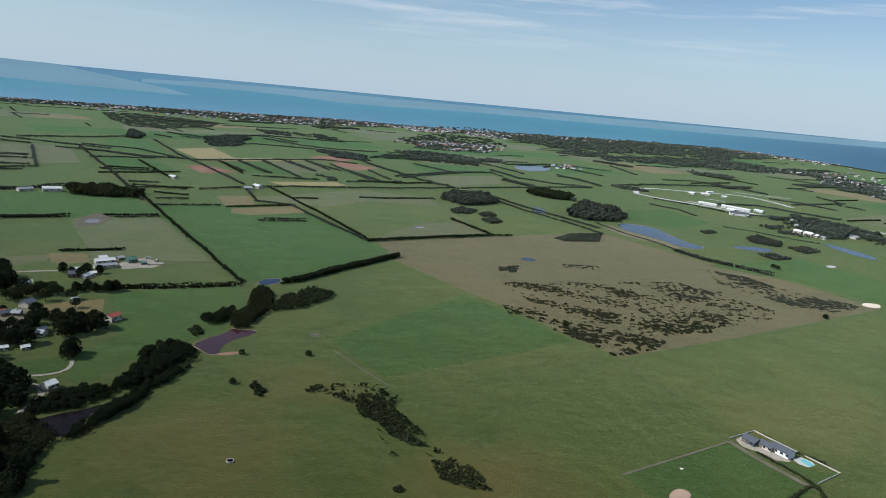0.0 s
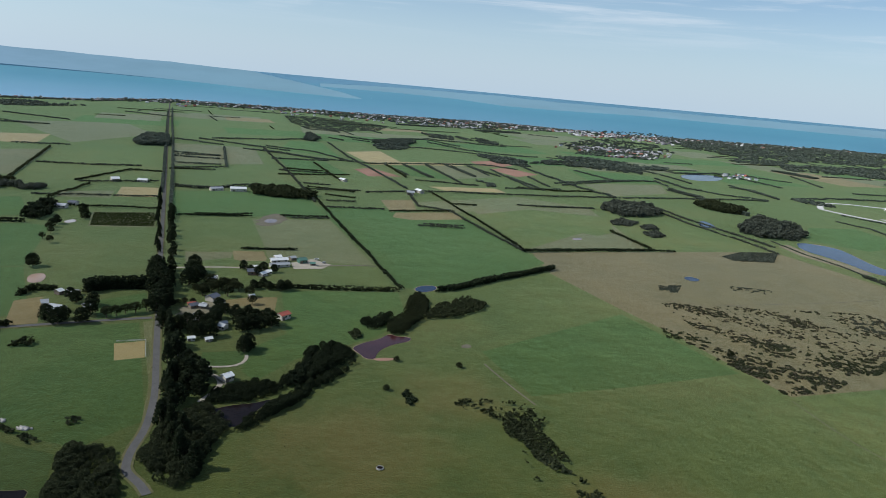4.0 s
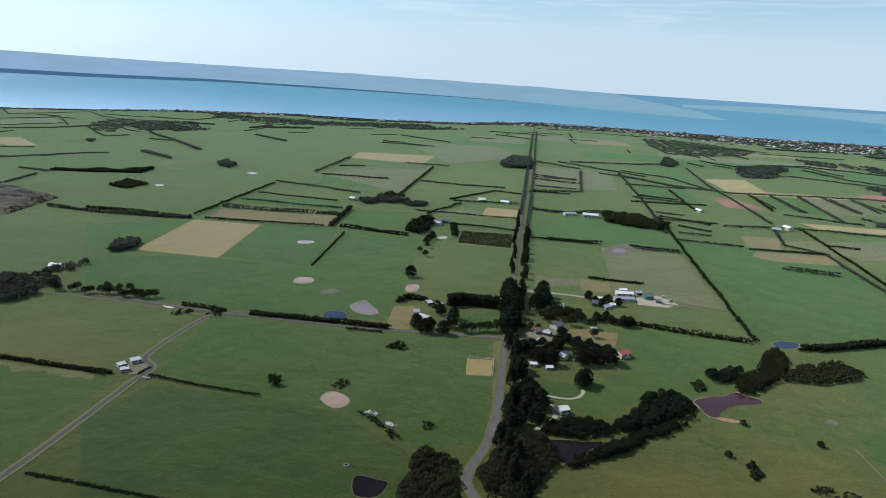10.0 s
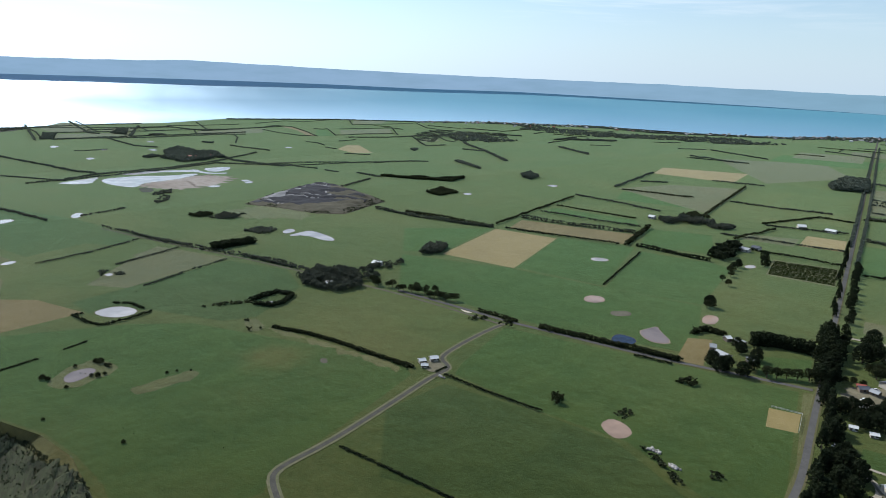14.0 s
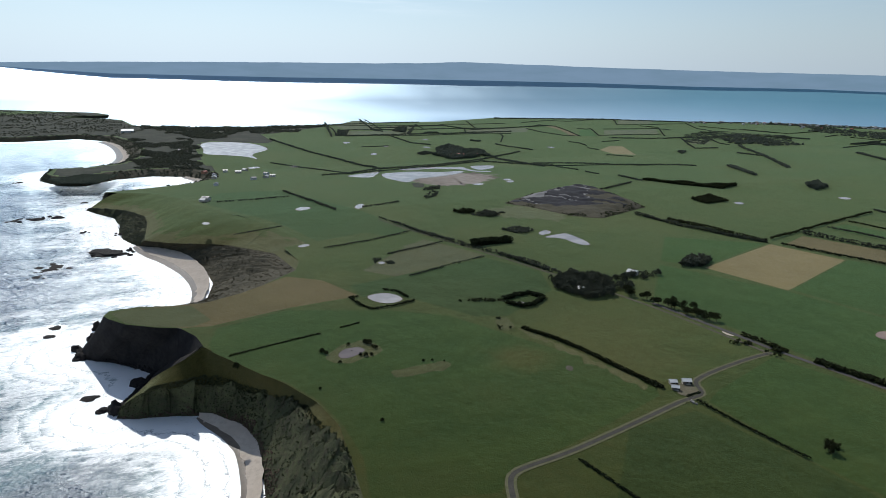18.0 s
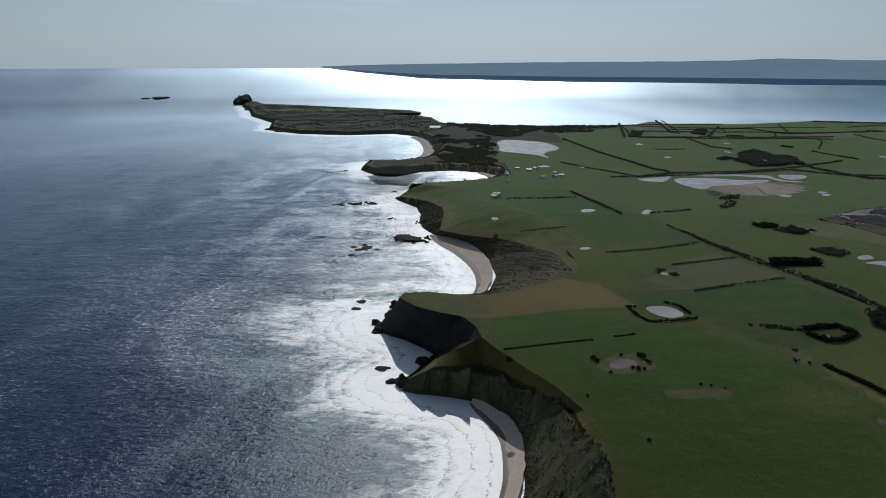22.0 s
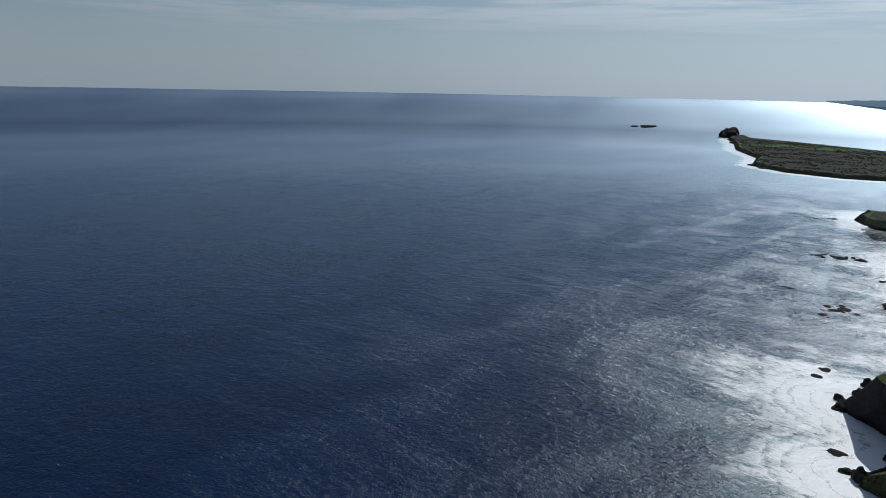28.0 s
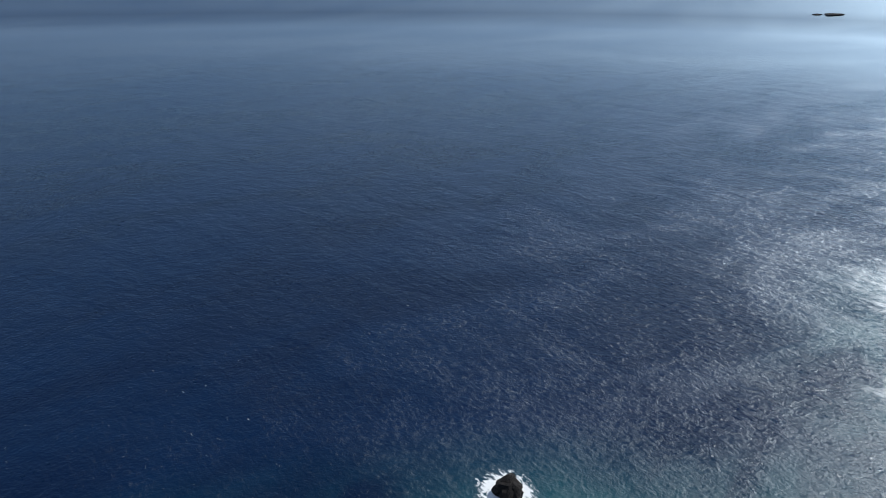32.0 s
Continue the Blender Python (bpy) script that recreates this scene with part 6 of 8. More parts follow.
hedge([(-803, 91), (-827, 148)], 1.2, 3, GUM, 0.1)
for line in ([(-2612, 628), (-2122, 532)], [(-2723, 795), (-2280, 717), (-2238, 734)], [(-2115, 574), (-2130, 708), (-2119, 895), (-2134, 1162)], [(-2516, 606), (-2561, 804), (-2562, 985)],
             [(-2360, 742), (-2410, 1016), (-2228, 1064), (-2306, 1411)], [(-2153, 792), (-2468, 939)], [(-1656, 797), (-1518, 790), (-1294, 791)]):
    hedge(line, 7, 12, GUM, 0.1)
# creek woods and roadside scrub
thicket([(59, 540), (65, 522), (61, 487), (49, 463), (40, 445), (31, 446), (31, 465), (45, 488), (52, 522)], 5, GUM, 1.4)
thicket([(59, 481), (72, 510), (99, 532), (113, 519), (107, 505), (85, 485), (62, 478)], 4.3, GUM, 1.0, grain=1.0)
thicket([(13, 462), (22, 476), (34, 480), (34, 463), (19, 453)], 6, CYPRESS, 1.2)
thicket([(4, 442), (10, 450), (14, 439), (8, 433)], 4, GUM)
thicket([(59, 344), (69, 348), (88, 348), (101, 343), (108, 326), (102, 315), (109, 289), (108, 282), (97, 292), (91, 274), (94, 270), (88, 270), (87, 284), (90, 301), (83, 309), (85, 325), (67, 337)], 3.6, GUM, 0.72, "open grey-green coastal scrub on pasture", grain=0.7)
thicket([(87, 321), (94, 310), (104, 285), (109, 275), (101, 277), (94, 289)], 3, SCRUB, 0.8)
thicket([(107, 279), (115, 261), (125, 240), (122, 234), (111, 239), (104, 247), (104, 264)], 3.4, GUM, 0.7, "open grey-green coastal scrub on pasture", grain=0.7)
thicket([(34, 350), (38, 355), (42, 346), (38, 341)], 4, CYPRESS, 1.5)
thicket([(82, 245), (85, 245), (85, 241), (82, 241)], 3, GUM, 1.5)
thicket([(-47, 309), (-44, 320), (-36, 333), (-24, 352), (-10, 372), (1, 384), (8, 396), (7, 387), (-6, 366), (-20, 343), (-30, 329), (-39, 314)], 4.5, CYPRESS, 1.6)
thicket([(-67, 337), (-64, 349), (-56, 358), (-41, 362), (-31, 359), (-34, 348), (-44, 342), (-55, 338)], 5, CYPRESS, 1.5)
thicket([(-31, 361), (-22, 384), (-20, 412), (-10, 420), (5, 414), (9, 405), (1, 391), (-13, 373), (-23, 359)], 5.5, CYPRESS, 1.6)
thicket([(-82, 282), (-83, 299), (-79, 323), (-66, 335), (-60, 328), (-50, 314), (-56, 298), (-58, 277), (-59, 264), (-66, 261), (-74, 271)], 5, SCRUB, 1.4)
thicket([(-65, 280), (-62, 299), (-56, 307), (-56, 296), (-57, 276), (-60, 266)], 6.5, CYPRESS, 1.5)
thicket([(-117, 284), (-114, 291), (-98, 290), (-94, 287), (-91, 274), (-83, 257), (-97, 249), (-106, 247), (-111, 256), (-111, 271)], 5, SCRUB, 1.4)
thicket([(-162, 311), (-159, 316), (-153, 314), (-130, 299), (-126, 294), (-129, 291), (-144, 303)], 3, SCRUB, 0.6)
thicket([(-127, 316), (-122, 320), (-118, 316), (-123, 313)], 3, SCRUB, 0.7)
thicket([(-189, 402), (-187, 411), (-178, 414), (-178, 405)], 4, GUM, 0.9)
thicket([(-223, 317), (-229, 333), (-223, 331), (-218, 316)], 4, GUM, 0.8)
thicket([(-192, 334), (-191, 345), (-183, 345), (-185, 334)], 2, SCRUB, 0.5)
thicket([(-325, 283), (-322, 290), (-314, 290), (-314, 283)], 2.8, GUM, 0.8)
thicket([(-523, 487), (-537, 508), (-534, 525), (-519, 518), (-515, 497)], 7, GUM, 1.2)
thicket([(-464, 879), (-448, 919), (-402, 918), (-396, 895), (-432, 886), (-448, 858)], 8, GUM, 0.9)
thicket([(-462, 932), (-448, 955), (-425, 947), (-437, 915)], 7, CYPRESS, 0.9)
thicket([(-400, 892), (-393, 919), (-372, 907), (-382, 879)], 6, GUM, 0.9)
thicket([(-326, 738), (-336, 792), (-332, 820), (-318, 796), (-305, 730)], 10, CYPRESS, 1.4)
thicket([(-433, 1477), (-447, 1607), (-405, 1604), (-363, 1443), (-413, 1420)], 12, CYPRESS, 1.4)
thicket([(-839, 1031), (-858, 1075), (-814, 1053), (-800, 1008)], 8, GUM, 1.2)
thicket([(-808, 764), (-811, 794), (-773, 792), (-773, 761)], 6, CYPRESS, 1.2)
thicket([(-1865, 1672), (-1965, 1848), (-1872, 1940), (-1769, 2045), (-1607, 1890), (-1679, 1805), (-1769, 1809), (-1708, 1643), (-1616, 1534), (-1693, 1535)], 3.5, GUM, 0.5)
thicket([(-135, 1006), (-101, 1006), (-47, 972), (-53, 938), (-93, 938), (-126, 951)], 10, CYPRESS, 1.5)
thicket([(418, 1609), (495, 1721), (599, 1696), (703, 1642), (669, 1540), (503, 1608)], 5, GUM, 0.6)
thicket([(382, 1016), (434, 1087), (478, 1071), (478, 1010), (455, 977), (398, 957)], 10, GUM, 1.2)
thicket([(360, 911), (388, 942), (402, 915), (379, 890), (358, 893)], 4, SCRUB, 1.4)
thicket([(393, 888), (418, 909), (417, 879), (393, 868)], 4, SCRUB, 1.4)
thicket([(380, 845), (405, 865), (406, 832), (380, 819)], 4, SCRUB, 1.4)
thicket([(-257, 2642), (-155, 2703), (-3, 2619), (123, 2493), (82, 2277), (-50, 2085), (-136, 2108), (-203, 2330)], 3.0, GUM, 0.7)
thicket([(47, 1831), (112, 1948), (174, 1932), (117, 1768)], 9, GUM)
thicket([(-443, 1494), (-406, 1607), (-361, 1437), (-415, 1419)], 12, CYPRESS, 1.4)
thicket([(-126, 1974), (-84, 1835), (-97, 1747), (-119, 1759)], 9, GUM, 1.2)
thicket([(1118, 3350), (1523, 3566), (1650, 3236), (1939, 3274), (2041, 3144), (1764, 2710), (1574, 2848), (1271, 2800), (997, 2871)], 5, GUM, 0.45)
thicket([(706, 2353), (1045, 2809), (1182, 2598), (1085, 2254), (789, 2012), (655, 2117)], 5, GUM, 0.35)
thicket([(559, 929), (644, 1014), (670, 975), (643, 893), (604, 858), (556, 861), (547, 895)], 10, GUM, 1.3)
thicket([(431, 737), (472, 766), (521, 770), (486, 721), (436, 719)], 1.5, SCRUB, 0.9)
thicket([(585, 1121), (641, 1161), (666, 1088), (623, 1044), (594, 1074)], 10, CYPRESS, 1.2)
thicket([(382, 1042), (421, 1067), (492, 1076), (456, 1029), (404, 1024)], 9, GUM, 0.9)
thicket([(869, 854), (938, 852), (952, 809), (938, 755), (852, 770)], 5, GUM, 0.5)
thicket([(1038, 946), (1050, 896), (1060, 826), (1002, 739), (993, 812), (988, 875)], 9, GUM, 1.0)
thicket([(749, 752), (782, 765), (787, 722), (755, 700), (733, 723)], 5, GUM, 1.1)
thicket([(974, 874), (1025, 860), (1001, 795), (933, 751), (918, 811)], 9, GUM, 1.2)
thicket([(708, 799), (736, 805), (728, 788), (700, 779)], 3, SCRUB, 1)
thicket([(767, 694), (801, 702), (799, 672), (758, 662)], 4, GUM, 0.9)
thicket([(680, 661), (703, 655), (707, 632), (674, 626)], 4, GUM, 0.9)
thicket([(969, 938), (1065, 898), (1069, 783), (962, 701), (976, 798), (934, 884)], 7, GUM, 0.5)
thicket([(-535, 343), (-541, 370), (-514, 388), (-488, 381), (-467, 362), (-472, 339), (-505, 331)], 7, GUM, 1.2)
thicket([(-506, 388), (-518, 418), (-511, 451), (-492, 424), (-478, 379)], 6, GUM, 0.6)
hedge([(-494, 273), (-498, 287), (-501, 302), (-484, 307)], 4.5, 8, CYPRESS, 0.0, "dark cypress belt round a small pond")
hedge([(-484, 306), (-473, 290), (-472, 279), (-484, 272)], 4.2, 6, CYPRESS, 0.0, "dark cypress belt round a small pond")
thicket([(-505, 237), (-502, 256), (-496, 273), (-490, 272), (-497, 254), (-500, 237)], 2.2, SCRUB, 0.7)
bank_free([(-458, 245), (-456, 258), (-432, 251), (-432, 237)], ROUGH, 0.26, "scrub_patch", "pale rank grass with scattered bushes", "grass")
thicket([(-458, 247), (-455, 258), (-433, 251), (-432, 238)], 2.2, SCRUB, 0.45)
bank_free([(-430, 250), (-383, 263), (-351, 270), (-314, 277), (-315, 282), (-350, 277), (-384, 270), (-430, 256)], ROUGH, 0.25, "scrub_patch", "strip of pale rank grass along a hedge", "grass")
thicket([(-535, 500), (-544, 520), (-528, 531), (-513, 503), (-519, 489)], 7, GUM, 1.2)
thicket([(-804, 753), (-815, 794), (-774, 795), (-768, 749)], 5, CYPRESS, 1.2)
thicket([(-1718, 713), (-1789, 783), (-1704, 786), (-1585, 728), (-1594, 673)], 9, GUM, 0.9)
thicket([(-841, 378), (-845, 401), (-825, 405), (-818, 381)], 5, CYPRESS, 1.2)
thicket([(-817, 404), (-826, 419), (-798, 427), (-789, 407)], 5, SCRUB, 1.2)
thicket([(-723, 392), (-729, 416), (-708, 428), (-693, 402)], 4, GUM, 0.9)
thicket([(-355, 381), (-347, 405), (-327, 409), (-320, 395), (-344, 388)], 4, GUM, 0.6)
pond([(-639, 208), (-640, 214), (-633, 215), (-631, 209)], PALEPOND)
thicket([(-627, 203), (-632, 205), (-641, 206), (-642, 216), (-630, 217), (-629, 224), (-652, 222), (-652, 206)], 2.6, GUM, 0.7)
thicket([(-829, 380), (-835, 417), (-806, 443), (-792, 404)], 3, SCRUB, 0.6)
thicket([(-1621, 666), (-1721, 746), (-1670, 819), (-1558, 792), (-1523, 677)], 8, GUM, 0.9)
thicket([(-1057, 421), (-1089, 464), (-972, 409), (-936, 372)], 4, GUM, 0.5)
thicket([(-1478, -170), (-1527, -114), (-1502, -50), (-1368, -79), (-1388, -137)], 3, SCRUB, 0.9)
# low scrub scattered over the heath
thicket([(248, 453), (276, 439), (331, 388), (310, 374), (272, 365), (267, 393), (250, 429)], 1.4, SCRUB, 0.55, grain=0.6)
thicket([(341, 452), (397, 423), (384, 401), (352, 401), (325, 422)], 1.3, SCRUB, 0.50, grain=0.6)
thicket([(536, 586), (564, 549), (567, 499), (602, 451), (551, 427), (524, 459), (506, 534)], 1.4, SCRUB, 0.50, grain=0.6)
thicket([(242, 481), (271, 468), (267, 451), (237, 459)], 1.2, SCRUB, 0.50, grain=0.6)
thicket([(288, 471), (330, 451), (323, 426), (277, 434)], 1.2, SCRUB, 0.40, grain=0.6)
thicket([(436, 525), (489, 500), (452, 480), (418, 493)], 1.2, SCRUB, 0.40, grain=0.6)
thicket([(292, 602), (317, 604), (301, 578), (286, 583)], 1.0, SCRUB, 0.60, grain=0.6)
thicket([(370, 610), (410, 601), (391, 581), (360, 586)], 1.0, SCRUB, 0.50, grain=0.6)
thicket([(446, 459), (484, 445), (454, 428), (429, 440)], 1.1, SCRUB, 0.40, grain=0.6)
thicket([(267, 546), (461, 539), (496, 432), (321, 395), (272, 479)], 0.8, SCRUB, 0.22, grain=0.6)
thicket([(248, 453), (276, 439), (331, 388), (310, 374), (272, 365), (267, 393), (250, 429)], 1.0, BROWNSCRUB, 0.5, grain=0.7)
thicket([(267, 546), (461, 539), (496, 432), (321, 395), (272, 479)], 0.8, BROWNSCRUB, 0.25, grain=0.8)

# ================= trees =================
tree_rows([(-63, 276), (-79, 318), (-87, 349), (-93, 378), (-102, 411), (-113, 449), (-126, 494)], "pine", 12, 7, 2.5, 0.05)
tree_rows([(-77, 339), (-83, 366), (-88, 389), (-95, 413), (-103, 436)], "cypress", 10, 9, 3.0, 0.2)
tree_rows([(-125, 474), (-137, 518), (-149, 563)], "cypress", 14, 8, 2, 0.05)
tree_rows([(-137, 552), (-158, 641), (-181, 734), (-203, 823)], "cypress", 8, 11, 1.0, 0.2)
tree_rows([(-159, 596), (-180, 678), (-207, 783), (-243, 926)], "pine", 8, 11, 1.0, 0.15)
hedge([(-241, 927), (-290, 1130), (-367, 1439), (-457, 1805), (-607, 2412)], 7, 4, CYPRESS, 0.25)
hedge([(-208, 839), (-265, 1079), (-355, 1449), (-488, 1983), (-632, 2570)], 7, 4, CYPRESS, 0.3)
trees([(-122, 559), (-119, 535), (-114, 546), (-123, 573)], "cypress", 14)
trees([(-99, 442), (-94, 452), (-87, 443), (-84, 451), (-89, 429), (-83, 430), (-94, 433)], "cypress", 10)
trees([(-85, 464), (-81, 474), (-73, 467), (-86, 480)], "cypress", 9)
trees([(-68, 453), (-64, 462), (-58, 460), (-51, 457), (-59, 445), (-64, 440), (-54, 445), (-47, 451)], "cypress", 10)
trees([(-58, 406), (-57, 412)], "cypress", 10)
trees([(-81, 376), (-74, 366), (-78, 356), (-72, 348), (-82, 368)], "cypress", 11)
trees([(-170, 480), (-165, 461), (-182, 484), (-189, 492), (-178, 442), (-187, 448), (-178, 452), (-165, 446)], "cypress", 10)
tree_rows([(-155, 456), (-144, 464), (-132, 472)], "gum", 8, 7, 1, 0.05)
trees([(-70, 533), (-64, 542), (-58, 533), (-49, 532), (-44, 534)], "cypress", 8)
trees([(-85, 532), (-93, 533), (-95, 524), (-103, 536)], "gum", 9)
trees([(-86, 587), (-79, 577), (-72, 571), (-60, 582), (-69, 586)], "cypress", 8)
trees([(-66, 496), (-71, 514), (-99, 519), (-104, 511)], "gum", 8)
tree_rows([(-244, 563), (-257, 610), (-281, 690)], "gum", 7, 16, 2, 0.2)
trees([(-245, 567), (-285, 703), (-286, 718), (-269, 745), (-281, 773)], "cypress", 10)
# the north-west farms
hedge([(-2539, 611), (-2360, 595), (-2153, 557)], 4.5, 7, GUM, 0.08, "far grey-green shelter belt between paddocks")
hedge([(-2131, 588), (-2114, 694), (-2080, 803), (-2085, 881), (-2093, 1061), (-2065, 1126)], 6, 10, GUM, 0.08, "far grey-green shelter belt between paddocks")
hedge([(-2314, 627), (-2294, 762), (-2276, 878), (-2284, 964), (-2267, 1082), (-2249, 1202)], 6, 10, GUM, 0.08, "far grey-green shelter belt between paddocks")
hedge([(-2514, 616), (-2477, 713), (-2438, 819), (-2422, 933), (-2385, 1027)], 4.5, 7, GUM, 0.08, "far grey-green shelter belt between paddocks")
hedge([(-2720, 817), (-2491, 782), (-2316, 754)], 4.5, 7, GUM, 0.08, "far grey-green shelter belt between paddocks")
hedge([(-2319, 873), (-2118, 784)], 4.5, 7, GUM, 0.08, "far grey-green shelter belt between paddocks")
hedge([(-2111, 712), (-1995, 709), (-1890, 706), (-1828, 742)], 6, 10, GUM, 0.08, "far grey-green shelter belt between paddocks")
hedge([(-2445, 933), (-2294, 901)], 4.5, 7, GUM, 0.08, "far grey-green shelter belt between paddocks")
hedge([(-2585, 1200), (-2415, 1141), (-2245, 1085)], 4.5, 7, GUM, 0.08, "far grey-green shelter belt between paddocks")
hedge([(-2252, 1040), (-2106, 980)], 4.5, 7, GUM, 0.08, "far grey-green shelter belt between paddocks")
hedge([(-2455, 1034), (-2436, 1162), (-2441, 1302)], 4.5, 7, GUM, 0.08, "far grey-green shelter belt between paddocks")
hedge([(-2086, 338), (-1785, 380), (-1592, 421), (-1397, 455)], 7, 14, GUM, 0.08, "far grey-green shelter belt between paddocks")
hedge([(-1591, 259), (-1484, 317), (-1326, 376)], 4.5, 7, GUM, 0.08, "far grey-green shelter belt between paddocks")
hedge([(-1347, 382), (-1396, 457), (-1412, 538), (-1431, 611), (-1486, 717), (-1546, 804), (-1614, 909)], 7, 14, GUM, 0.08, "far grey-green shelter belt between paddocks")
hedge([(-1797, 931), (-1743, 937), (-1639, 963)], 6, 10, GUM, 0.08, "far grey-green shelter belt between paddocks")
hedge([(-1847, 974), (-1989, 1056), (-2088, 1094)], 4.5, 7, GUM, 0.08, "far grey-green shelter belt between paddocks")
hedge([(-2276, 1315), (-2354, 1405), (-2281, 1430), (-2102, 1373), (-1933, 1308)], 4.5, 7, GUM, 0.08, "far grey-green shelter belt between paddocks")
hedge([(-2218, 1271), (-2082, 1256), (-1972, 1270), (-1932, 1310)], 4.5, 7, GUM, 0.08, "far grey-green shelter belt between paddocks")
hedge([(-2189, 1464), (-2146, 1477), (-2161, 1509)], 4.5, 7, GUM, 0.08, "far grey-green shelter belt between paddocks")
hedge([(-2142, 1498), (-1922, 1376)], 4.5, 7, GUM, 0.08, "far grey-green shelter belt between paddocks")
hedge([(-1858, 1370), (-1808, 1487), (-1797, 1556), (-1803, 1613), (-1790, 1699), (-1802, 1819)], 7, 14, GUM, 0.08, "far grey-green shelter belt between paddocks")
hedge([(-1790, 1601), (-1637, 1494), (-1547, 1438), (-1535, 1511)], 6, 10, GUM, 0.08, "far grey-green shelter belt between paddocks")
hedge([(-2120, 1782), (-1855, 1589)], 4.5, 7, GUM, 0.08, "far grey-green shelter belt between paddocks")
hedge([(-2135, 1546), (-2117, 1666), (-2102, 1763)], 4.5, 7, GUM, 0.08, "far grey-green shelter belt between paddocks")
hedge([(-1936, 1391), (-1935, 1506), (-1916, 1625)], 4.5, 7, GUM, 0.08, "far grey-green shelter belt between paddocks")
hedge([(-2520, 1871), (-2285, 1716), (-2265, 1852), (-2264, 2024)], 4.5, 7, GUM, 0.08, "far grey-green shelter belt between paddocks")
hedge([(-2284, 2054), (-2059, 1913), (-1945, 1898), (-1921, 1936)], 4.5, 7, GUM, 0.08, "far grey-green shelter belt between paddocks")
hedge([(-1747, 1679), (-1631, 1609), (-1592, 1608)], 4.5, 7, GUM, 0.08, "far grey-green shelter belt between paddocks")
hedge([(-2533, 1776), (-2474, 1610), (-2536, 1549), (-2455, 1380)], 4.5, 7, GUM, 0.08, "far grey-green shelter belt between paddocks")
hedge([(-1360, 776), (-1355, 841), (-1325, 904), (-1265, 943)], 7, 14, GUM, 0.08, "far grey-green shelter belt between paddocks")
hedge([(-1264, 948), (-1231, 983), (-1210, 1060), (-1168, 1089)], 7, 14, GUM, 0.08, "far grey-green shelter belt between paddocks")
hedge([(-1277, 813), (-1242, 816), (-1208, 820)], 4.5, 7, GUM, 0.08, "far grey-green shelter belt between paddocks")
hedge([(-1169, 812), (-1121, 809)], 4.5, 7, GUM, 0.08, "far grey-green shelter belt between paddocks")
hedge([(-1509, 786), (-1425, 784), (-1302, 808), (-1265, 943)], 4.5, 7, GUM, 0.08, "far grey-green shelter belt between paddocks")
hedge([(-1768, 1278), (-1785, 1354)], 4.5, 7, GUM, 0.08, "far grey-green shelter belt between paddocks")
hedge([(-1491, 1098), (-1420, 1124)], 4.5, 7, GUM, 0.08, "far grey-green shelter belt between paddocks")
hedge([(-1799, 1179), (-1754, 1190), (-1691, 1171)], 4.5, 7, GUM, 0.08, "far grey-green shelter belt between paddocks")
hedge([(-1645, 1142), (-1597, 1145)], 4.5, 7, GUM, 0.08, "far grey-green shelter belt between paddocks")
hedge([(-1834, 544), (-1828, 578), (-1835, 620)], 4.5, 7, GUM, 0.08, "far grey-green shelter belt between paddocks")
hedge([(-1655, 804), (-1556, 802)], 4.5, 7, GUM, 0.08, "far grey-green shelter belt between paddocks")
thicket([(-2252, 772), (-2389, 845), (-2343, 857), (-2190, 796)], 5, GUM, 1.0)
thicket([(-2137, 547), (-2317, 604), (-2293, 631), (-2132, 579)], 5, GUM, 1.0)
thicket([(-2172, 854), (-2165, 900), (-2148, 900), (-2152, 854)], 5, GUM, 1.0)
thicket([(-1910, 906), (-1880, 923), (-1865, 915), (-1895, 895)], 5, GUM, 1.0)
thicket([(-1650, 634), (-1627, 640), (-1653, 680), (-1678, 667)], 5, GUM, 1.0)
thicket([(-1495, 1330), (-1437, 1293), (-1488, 1354), (-1514, 1360)], 5, GUM, 1.0)
tree_rows([(-444, 388), (-422, 397), (-391, 403)], "gum", 6.5, 6, 2, 0.1)
tree_rows([(-487, 383), (-451, 389), (-417, 397), (-393, 400)], "gum", 6.5, 6, 3, 0.05)
tree_rows([(-436, 401), (-411, 404)], "gum", 6, 8, 3, 0.2)
trees([(-224, 322), (-220, 321)], "gum", 6)
trees([(630, 585), (632, 580)], "gum", 7)
trees([(269, 427), (525, 422)], "bush", 4)
trees([(-435, 49), (-477, 279)], "bush", 4)
trees([(72, 393), (26, 359), (34, 400)], "bush", 3)

# ================= buildings =================
shed([(-315.5, 296), (-314, 300)], 4.6, 2.8, WHITE, CREAM, "house", "white-roofed farmhouse beside a gravel lane")
shed([(-313.5, 304), (-311, 309)], 5.2, 3.0, WHITE, CREAM, "house", "white-roofed farmhouse beside a gravel lane")
shed([(-309.5, 292.5), (-306.5, 296)], 4.2, 2.6, WHITE, CREAM, "shed", "small white-roofed shed in a farm yard")
hedge([(-298, 295), (-299, 305)], 1.4, 1.6, CYPRESS, 0.0, "clipped dark garden hedge")
shed([(-193, 467), (-182, 464)], 9, 4, ZINC, CREAM, "house", "white farmhouse among trees at a road corner")
shed([(-201, 474), (-197, 476)], 8, 4, ZINC, CREAM, "shed")
shed([(-195, 502), (-186, 500)], 7, 3.5, ZINC, TIMBER, "shed")
shed([(-173, 471), (-170, 473)], 7, 3.5, ZINC, TIMBER, "shed")
shed([(-201, 499), (-199, 503)], 6, 3.5, WHITE, TIMBER, "shed")
shed([(-97, 498), (-93, 506)], 9, 4.0, GREYROOF, CREAM, "house", "grey-roofed farmhouse in a yard")
shed([(-109, 548), (-100, 550)], 8, 4, WHITE, CREAM, "shed", "long white-roofed farm shed")
